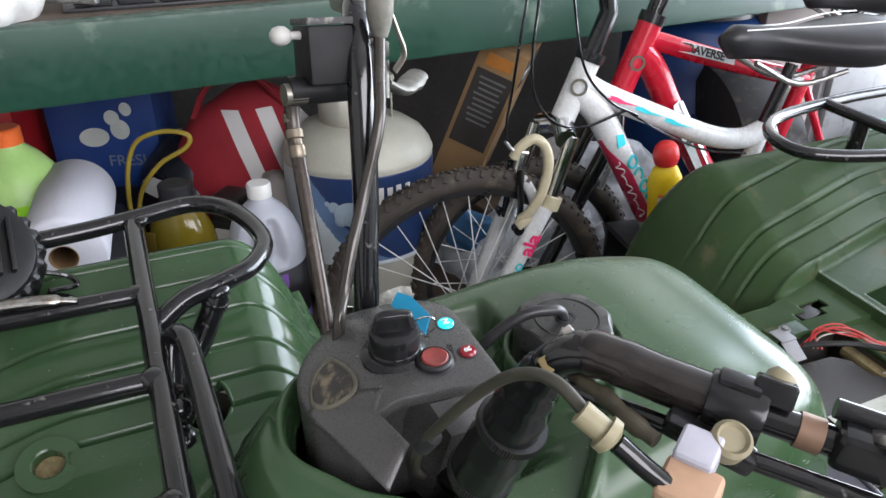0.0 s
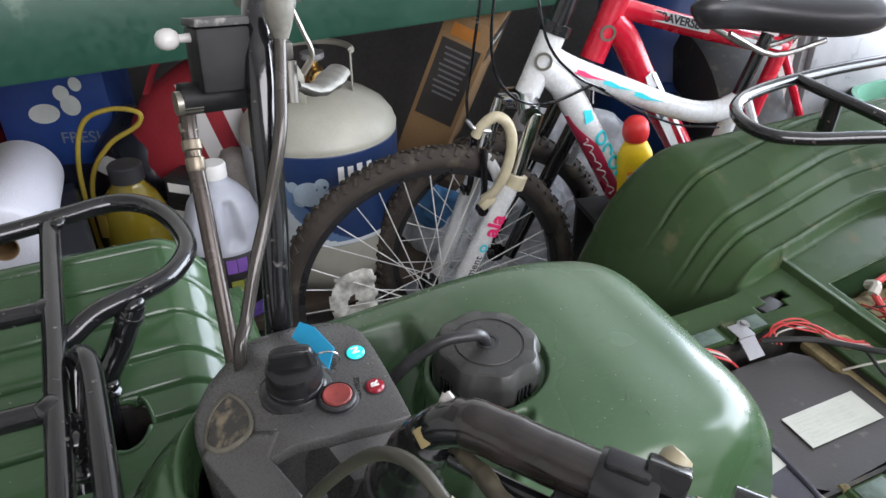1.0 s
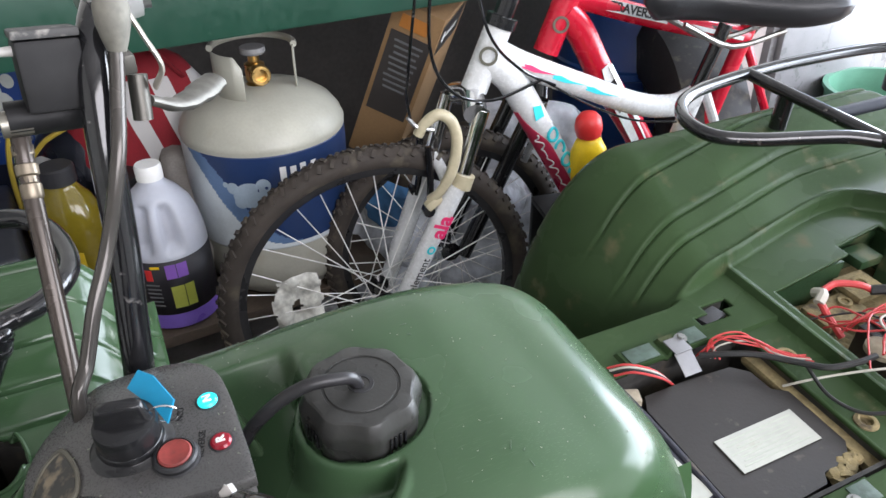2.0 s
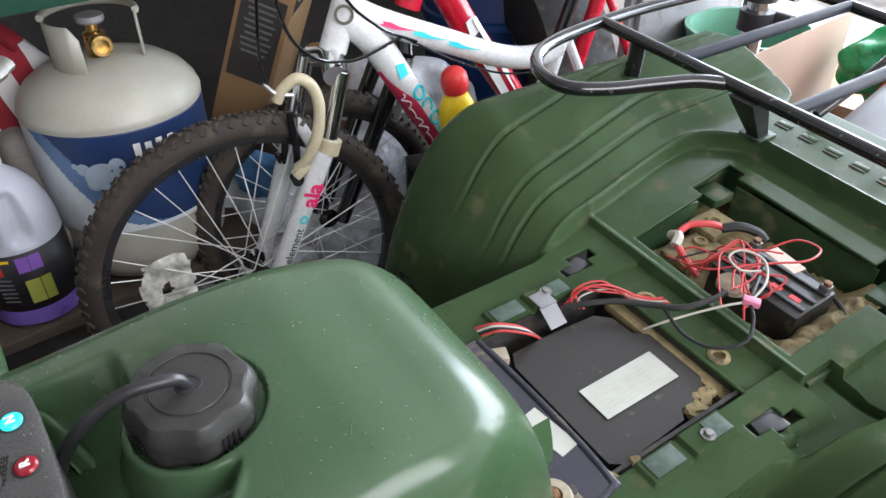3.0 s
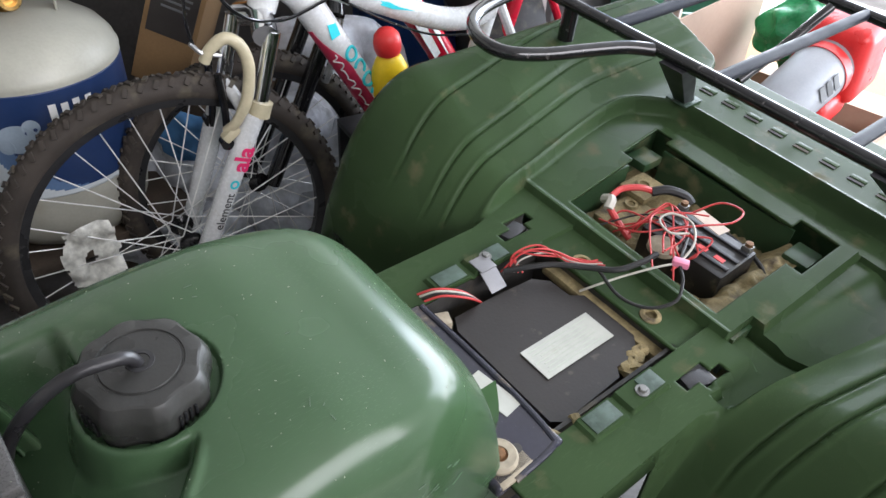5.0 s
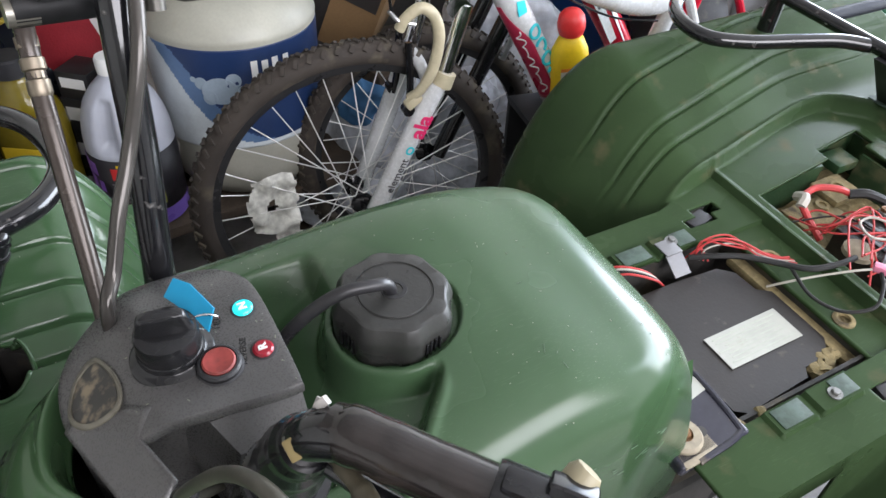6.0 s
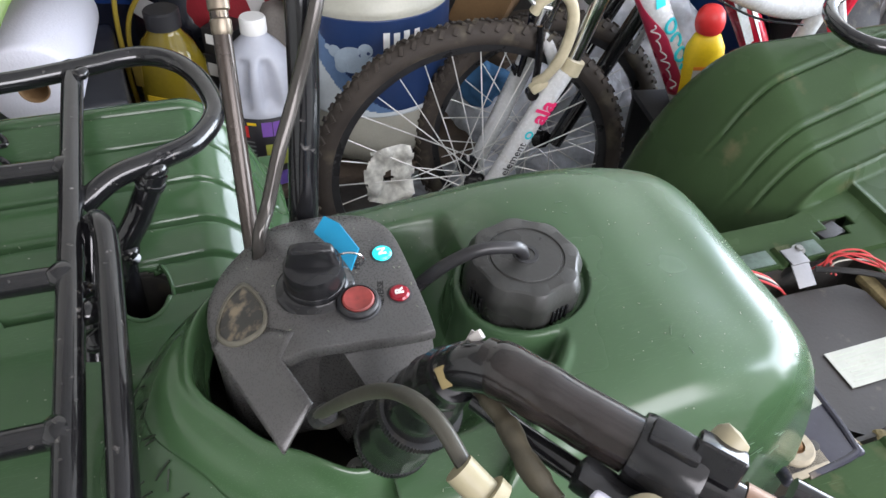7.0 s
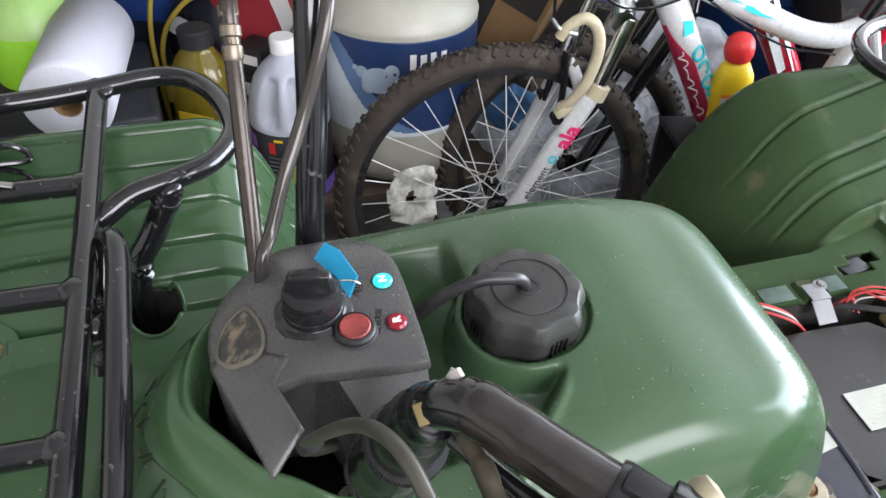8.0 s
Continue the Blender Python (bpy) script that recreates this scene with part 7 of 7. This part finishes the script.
# amber oil bottle, dark round bottle, yellow tube
amber = thing("oil_bottle", pose(-0.490, 1.235, 0.198, 0, 0, -10) @ Matrix.Diagonal((1, 1, 0.90, 1)), "clear bottle of amber oil with a yellow label", "bottle")
AMBER = material("amber_oil", (0.17, 0.13, 0.012), rough=0.12, var=0.15, bump=0.02, spec=0.6)
part("body", lathe([(0, 0), (0.058, 0), (0.064, 0.010), (0.064, 0.200), (0.060, 0.235), (0.045, 0.270), (0.030, 0.290), (0.026, 0.300), (0.026, 0.312), (0, 0.312)], 40, None, 0.8), AMBER, amber, smooth=60)
part("cap", lathe([(0.026, 0.300), (0.0295, 0.300), (0.0295, 0.330), (0.027, 0.333), (0, 0.333)], 26), BLACK_PLASTIC, amber, "black screw cap")
part("label", box(0.070, 0.002, 0.10, 0.0008, (0.010, -0.0515, 0.130)), plain("aged_yellow_label", (0.55, 0.38, 0.02)), amber, "bright yellow label")
part("handle_hole", box(0.018, 0.004, 0.050, 0.002, (-0.040, -0.042, 0.215)), plain("dark_amber", (0.10, 0.07, 0.01)), amber)
dark = thing("black_bag", pose(-0.525, 1.46, 0.198), "glossy black plastic bag filled round", "bag")
bb = lump(0.125, 0.10, 0.165, 0.012, 14, 4, 2.0)
bmesh.ops.translate(bb, verts=bb.verts[:], vec=(0, 0, 0.165))
part("bag", bb, material("black_bag_film", (0.012, 0.014, 0.022), rough=0.28, var=0.3, bump=0.3), dark, smooth=70)
part("white_print", prism([(-0.035, -0.012), (0.0, -0.020), (0.030, -0.004), (0.020, 0.016), (-0.012, 0.020), (-0.034, 0.010)], 0, 0.002, 0.001, 1, frame_on((-0.050, -0.097, 0.235), (1, 0.1, -0.2), (-0.25, -1, 0.25))), plain("grey_print_patch", (0.45, 0.45, 0.45)), dark)
tagged(part("yellow_tube", tube([(-0.600, 1.300, 0.200), (-0.612, 1.305, 0.34), (-0.610, 1.31, 0.46), (-0.585, 1.318, 0.540), (-0.530, 1.320, 0.566), (-0.480, 1.318, 0.560), (-0.488, 1.318, 0.535), (-0.545, 1.318, 0.500), (-0.590, 1.315, 0.440), (-0.600, 1.312, 0.36), (-0.585, 1.330, 0.22)], 0.0046, 8, 10), plain("yellow_tubing", (0.36, 0.27, 0.04), rough=0.35)), "loop of yellow rubber tubing", "tube")
small = thing("matchbox_stack", pose(-0.405, 1.285, 0.198, 0, 0, -18), "stack of small black boxes with white labels", "box")
for i, (w_, h_) in enumerate(((0.075, 0.07), (0.07, 0.07), (0.065, 0.07), (0.060, 0.05))):
    b_ = part("small_box", box(w_, 0.06, h_ - 0.002, 0.002, (0.003 * (i % 2), 0, sum((0.07, 0.07, 0.07, 0.05)[:i]) + h_ / 2)), BLACK_PLASTIC, small)
    part("label", box(w_ * 0.75, 0.0008, h_ * 0.35, 0, (0.003 * (i % 2), -0.0306, sum((0.07, 0.07, 0.07, 0.05)[:i]) + h_ * 0.6)), WHITE_PLASTIC, b_)
# red bag with white stripes
flag = thing("striped_bag", pose(-0.405, 1.455, 0.205, 0, 0, 16), "red fabric bag with broad white stripes", "bag")
fb = lump(0.155, 0.085, 0.215, 0.020, 9, 4, 5.0)
bmesh.ops.translate(fb, verts=fb.verts[:], vec=(0, 0, 0.20))
part("bag", fb, striped_fabric(), flag, smooth=70)
part("strap", tube([(-0.10, -0.02, 0.36), (-0.06, -0.05, 0.43), (0.02, -0.05, 0.44), (0.08, -0.03, 0.37)], 0.010, 6, 8, flat=0.4), material("striped_fabric", (0.23, 0.012, 0.020)), flag)
cloth = tagged(part("grey_rag", lump(0.11, 0.09, 0.13, 0.035, 11, 4, 9.0), material("grey_cloth", (0.26, 0.24, 0.22), rough=0.9, var=0.2, fine=260, bump=0.5), None, smooth=70, at=pose(-0.305, 1.385, 0.322)), "crumpled grey rag behind the cleaner jug", "rag")
glove = tagged(part("work_glove", join(lump(0.045, 0.03, 0.05, 0.008, 30, 3, 1.0), *[tube([(-0.03 + 0.02 * i, -0.01, -0.03), (-0.032 + 0.022 * i, -0.03, -0.055 - 0.004 * i), (-0.034 + 0.024 * i, -0.04, -0.085)], 0.010, 4, 8) for i in range(4)]), plain("pale_glove", (0.50, 0.48, 0.43), rough=0.85), None, smooth=70, at=pose(-0.455, 1.145, 0.288)), "pale cotton work glove hanging over the shelf edge", "glove")
tagged(part("orange_cord", tube([(-0.64, 1.20, 0.198), (-0.645, 1.17, 0.30), (-0.63, 1.18, 0.42), (-0.62, 1.22, 0.50)], 0.004, 6, 8), plain("orange_cord", (0.75, 0.14, 0.03))), "thin orange extension cord hanging under the bench", "cord")

# ---- cartons and bins behind the bicycles ----
P0 = Vector((0.170, 1.470, 0.662))
DOWN = Vector((-0.350, 0.105, -0.930)).normalized()
LEFT = Vector((-0.085, 0.022, 0.012))
LEFT = (LEFT - DOWN * LEFT.dot(DOWN)).normalized()
NRM = DOWN.cross(LEFT).normalized()
if NRM.y > 0:
    NRM = -NRM
# box frame: x = right along the wide face, y = away along the narrow face, z up
ZB = -DOWN
YB_ = LEFT
XB = YB_.cross(ZB).normalized()
CBM = Matrix(((XB.x, YB_.x, ZB.x, P0.x), (XB.y, YB_.y, ZB.y, P0.y), (XB.z, YB_.z, ZB.z, P0.z), (0, 0, 0, 1)))
SGN = 1 if XB.x > 0 else -1
cbx = thing("cardboard_box", CBM, "brown cardboard box with a dark printed panel, tipped over", "box")
part("board", box(0.22, 0.10, 0.33, 0.003, (0.11 * SGN, 0.05, -0.165)), CARD, cbx)
part("print_panel", box(0.0008, 0.082, 0.170, 0, (-0.0006 * SGN, 0.050, -0.140)), plain("dark_print_panel", (0.035, 0.03, 0.028)), cbx, "dark printed panel with rows of text")
for i in range(9):
    part("text_bar", box(0.0008, 0.058 - 0.006 * (i % 3), 0.004, 0, (-0.0014 * SGN, 0.050, -0.072 - 0.012 * i)), plain("grey_text", (0.13, 0.135, 0.14)), cbx)
part("orange_patch", box(0.0008, 0.055, 0.026, 0, (-0.0006 * SGN, 0.052, -0.032)), plain("orange_brown_print", (0.42, 0.16, 0.03)), cbx)
part("dark_band", box(0.18, 0.0008, 0.060, 0, (0.10 * SGN, -0.0006, -0.045)), plain("dark_print_panel", (0.035, 0.03, 0.028)), cbx)
part("diamond_mark", box(0.020, 0.0008, 0.020, 0, m=Matrix.Translation((0.040 * SGN, -0.0012, -0.045)) @ Matrix.Rotation(radians(30), 4, "Y")), WHITE_PLASTIC, cbx)
part("text_bar", box(0.085, 0.0008, 0.010, 0, (0.105 * SGN, -0.0012, -0.047)), plain("pale_text", (0.55, 0.55, 0.52)), cbx)
under = tagged(part("wooden_crate", rounded(box(0.30, 0.22, 0.34, 0.004), 0.002), WOOD, None, at=ROOM @ pose(0.86, 0.20, 0.155)), "dark wooden crate under the cardboard box", "crate")
blue_bin = thing("blue_barrel", pose(0.640, 1.960, FLOOR), "blue plastic barrel standing behind the bicycles", "barrel")
part("drum", lathe([(0, 0), (0.17, 0), (0.18, 0.02), (0.18, 0.20), (0.186, 0.215), (0.18, 0.23), (0.18, 0.44), (0.186, 0.455), (0.18, 0.47), (0.175, 0.66), (0.15, 0.685), (0, 0.685)], 48), plain("blue_plastic", (0.010, 0.045, 0.17), rough=0.4), blue_bin, smooth=50)
for z in (0.215, 0.455):
    part("hoop", lathe([(0.181, z - 0.012), (0.189, z - 0.008), (0.189, z + 0.008), (0.181, z + 0.012)], 48), plain("blue_plastic", (0.010, 0.045, 0.17)), blue_bin, smooth=50)
part("lid", lathe([(0.13, 0.684), (0.150, 0.684), (0.150, 0.700), (0, 0.702)], 40), plain("dark_lid", (0.02, 0.02, 0.022)), blue_bin, smooth=50)
# crumpled clear plastic on the floor behind the wheels
for i, (x, y, z, sx, sy, sz) in enumerate(((0.18, 1.52, 0.15, 0.24, 0.10, 0.17), (0.42, 1.50, 0.12, 0.16, 0.09, 0.15), (0.02, 1.46, 0.05, 0.14, 0.08, 0.08), (0.36, 1.62, 0.24, 0.17, 0.08, 0.20))):
    tagged(part("plastic_sheet", lump(sx, sy, sz, 0.05, 9, 5, 3.0 * i), TARP, None, smooth=25, at=pose(x, y, z)), "crumpled clear plastic sheet on the floor", "plastic sheet", "crumpled plastic sheets")
blue_rag = tagged(part("blue_rag", lump(0.05, 0.03, 0.05, 0.02, 20, 4, 4.0), plain("blue_cloth", (0.05, 0.15, 0.30), rough=0.8), None, smooth=70, at=pose(0.05, 1.44, 0.30)), "crumpled blue rag on the plastic", "rag")
# standing car tyre behind the red bicycle
cartyre = thing("spare_tyre", pose(0.70, 1.80, FLOOR + 0.30), "black spare tyre on a grey rim behind the bicycles", "tyre")
part("tyre", lathe([(0.16, -0.08), (0.25, -0.09), (0.29, -0.075), (0.30, -0.04), (0.30, 0.04), (0.29, 0.075), (0.25, 0.09), (0.16, 0.08), (0.16, -0.08)], 56, pose(0, 0, 0, 90, 0, 100)), RUBBER, cartyre, smooth=45)
part("rim", lathe([(0, -0.02), (0.06, -0.02), (0.10, -0.05), (0.159, -0.07), (0.159, 0.07), (0.10, 0.05), (0, 0.03)], 40, pose(0, 0, 0, 90, 0, 100)), STEEL, cartyre, smooth=45)

# ---- on the workbench ----
tray = thing("parts_tray", ROOM @ pose(0.20, 0.16, 0.811, 0, 0, -4), "black plastic parts tray with square pockets", "tray")
part("base", box(0.46, 0.16, 0.006, 0.002, (0, 0, 0.003)), BLACK_PLASTIC, tray)
for i in range(7):
    for j in range(2):
        part("pocket", join(box(0.054, 0.058, 0.018, 0.003, (-0.186 + 0.062 * i, -0.04 + 0.075 * j, 0.015))), BLACK_PLASTIC, tray)
part("metal_edge", box(0.10, 0.012, 0.02, 0.003, m=pose(-0.22, -0.06, 0.022, 0, 0, -35)), ALLOY, tray)
part("papers", box(0.14, 0.05, 0.010, 0.002, (0.06, 0.02, 0.030)), PAPER, tray)
tagged(part("white_bag", lump(0.11, 0.09, 0.055, 0.03, 13, 4, 6.0), material("white_film", (0.62, 0.60, 0.57), rough=0.4, var=0.1, bump=0.5), None, smooth=60, at=ROOM @ pose(-0.16, 0.10, 0.848)), "crumpled white plastic bag on the bench", "bag")
tape = tagged(part("tape_roll", lathe([(0.018, 0), (0.040, 0), (0.040, 0.022), (0.018, 0.022), (0.018, 0)], 36), YELLOW, None, at=ROOM @ pose(0.46, 0.10, 0.811)), "yellow tape roll on the bench", "tape")

# ---- behind the quad bike ----
white_cab = thing("white_cabinet", ROOM @ pose(2.05, 0.15, FLOOR), "white enamelled cabinet in daylight", "cabinet")
part("carcass", box(0.55, 0.55, 0.95, 0.008, (0, 0.2, 0.475)), plain("white_enamel", (0.21, 0.205, 0.21), rough=0.3), white_cab)
part("door", box(0.51, 0.02, 0.86, 0.006, (0, -0.086, 0.48)), plain("white_enamel", (0.21, 0.205, 0.21), rough=0.3), white_cab)
tagged(part("tan_carton", rounded(box(0.24, 0.30, 0.72, 0.004), 0.002), material("faded_carton", (0.24, 0.20, 0.185), rough=0.8, var=0.1, bump=0.1), None, at=ROOM @ pose(1.62, 0.22, FLOOR + 0.36)), "tall faded pinkish carton", "carton")
stool = thing("plastic_bucket", pose(1.38, 1.98, FLOOR), "pale green plastic bucket", "bucket")
part("wall", lathe([(0, 0), (0.13, 0), (0.17, 0.33), (0.178, 0.335), (0.178, 0.345), (0.164, 0.345), (0.126, 0.01), (0, 0.01)], 40), plain("pale_green_bucket", (0.10, 0.25, 0.17)), stool, smooth=50)
jack = thing("chrome_post", pose(1.22, 1.72, FLOOR), "chrome post with black clamps", "stand")
part("post", lathe([(0, 0), (0.026, 0), (0.026, 0.75), (0, 0.75)], 24), CHROME, jack, smooth=50)
for z in (0.46, 0.53, 0.60):
    part("clamp", join(lathe([(0.026, z - 0.022), (0.040, z - 0.022), (0.040, z + 0.022), (0.026, z + 0.022)], 24), lathe([(0, -0.02), (0.020, -0.02), (0.020, 0.03), (0, 0.03)], 18, pose(0.05, -0.02, z, 90, 0, 30))), BLACK_PLASTIC, jack, smooth=40)
part("base", lathe([(0, 0), (0.16, 0), (0.16, 0.015), (0.03, 0.03), (0, 0.03)], 32), BLACK_PLASTIC, jack)
flat = thing("flattened_carton", pose(1.86, 1.96, FLOOR, 0, 0, 24), "flattened brown cardboard carton lying on the floor", "carton")
part("board", box(1.00, 0.86, 0.008, 0.002, (0, 0, 0.005)), CARD, flat)
part("board", box(0.62, 0.50, 0.007, 0.002, m=pose(-0.12, -0.10, 0.0135, 0, 0, 11)), CARD_PALE, flat, "paler cardboard panel")
part("flap", box(0.34, 0.16, 0.005, 0.001, m=pose(-0.42, 0.16, 0.045, 20, 0, 80)), CARD, flat)
pbox = thing("open_carton", frame_on((1.24, 1.30, FLOOR), (0.86, 0.50, 0), (0, 0, 1)), "open pale cardboard carton", "carton")
for nm, bx in (("side", box(0.50, 0.004, 0.50, 0, (0.05, 0.20, 0.25))), ("side", box(0.50, 0.004, 0.28, 0, (0.05, -0.18, 0.14))), ("end", box(0.004, 0.38, 0.32, 0, (-0.20, 0.01, 0.16))), ("end", box(0.004, 0.38, 0.28, 0, (0.30, 0.01, 0.14))), ("bottom", box(0.50, 0.38, 0.004, 0, (0.05, 0.01, 0.006)))):
    part(nm, bx, CARD_PALE, pbox, smooth=0)
part("flap", box(0.30, 0.16, 0.003, 0, m=Matrix.Translation((0.10, -0.23, 0.235)) @ Matrix.Rotation(radians(32), 4, "X")), CARD_PALE, pbox, smooth=0)
tagged(part("green_bag", lump(0.085, 0.07, 0.09, 0.035, 14, 5, 8.0), material("green_film", (0.012, 0.24, 0.08), rough=0.2, var=0.3, bump=0.8), None, smooth=30, at=pose(1.42, 1.50, 0.40)), "crumpled bright green plastic bag", "bag")
blower = thing("leaf_blower", frame_on((1.225, 1.245, 0.385), (0.80, 0.42, 0.10), (-0.2, -0.1, 1)), "grey and red cordless leaf blower", "leaf blower")
part("barrel", lathe([(0, -0.14), (0.045, -0.14), (0.056, -0.10), (0.060, 0.10), (0.055, 0.16), (0, 0.16)], 36, Matrix.Rotation(math.pi / 2, 4, "Y")), plain("grey_tool_plastic", (0.22, 0.23, 0.25), rough=0.4), blower, smooth=50)
part("housing", box(0.13, 0.14, 0.17, 0.03, (0.20, 0, 0.0), 4), plain("red_tool_plastic", (0.62, 0.03, 0.03), rough=0.3), blower, smooth=50)
part("skid", box(0.12, 0.10, 0.07, 0.02, (0.12, 0, -0.085), 3), plain("red_tool_plastic", (0.62, 0.03, 0.03), rough=0.3), blower, smooth=50)
part("red_band", lathe([(0.0602, 0.095), (0.0625, 0.095), (0.0625, 0.118), (0.0602, 0.118)], 36, Matrix.Rotation(math.pi / 2, 4, "Y")), RED, blower, smooth=50)
for k in (-1, 0, 1):
    part("letter_shape", box(0.018, 0.030, 0.0008, m=frame_on((0.035 + 0.026 * k, -0.056, 0.022), (1, 0, 0), (0, -0.93, 0.37))), BLACK_INK, blower)
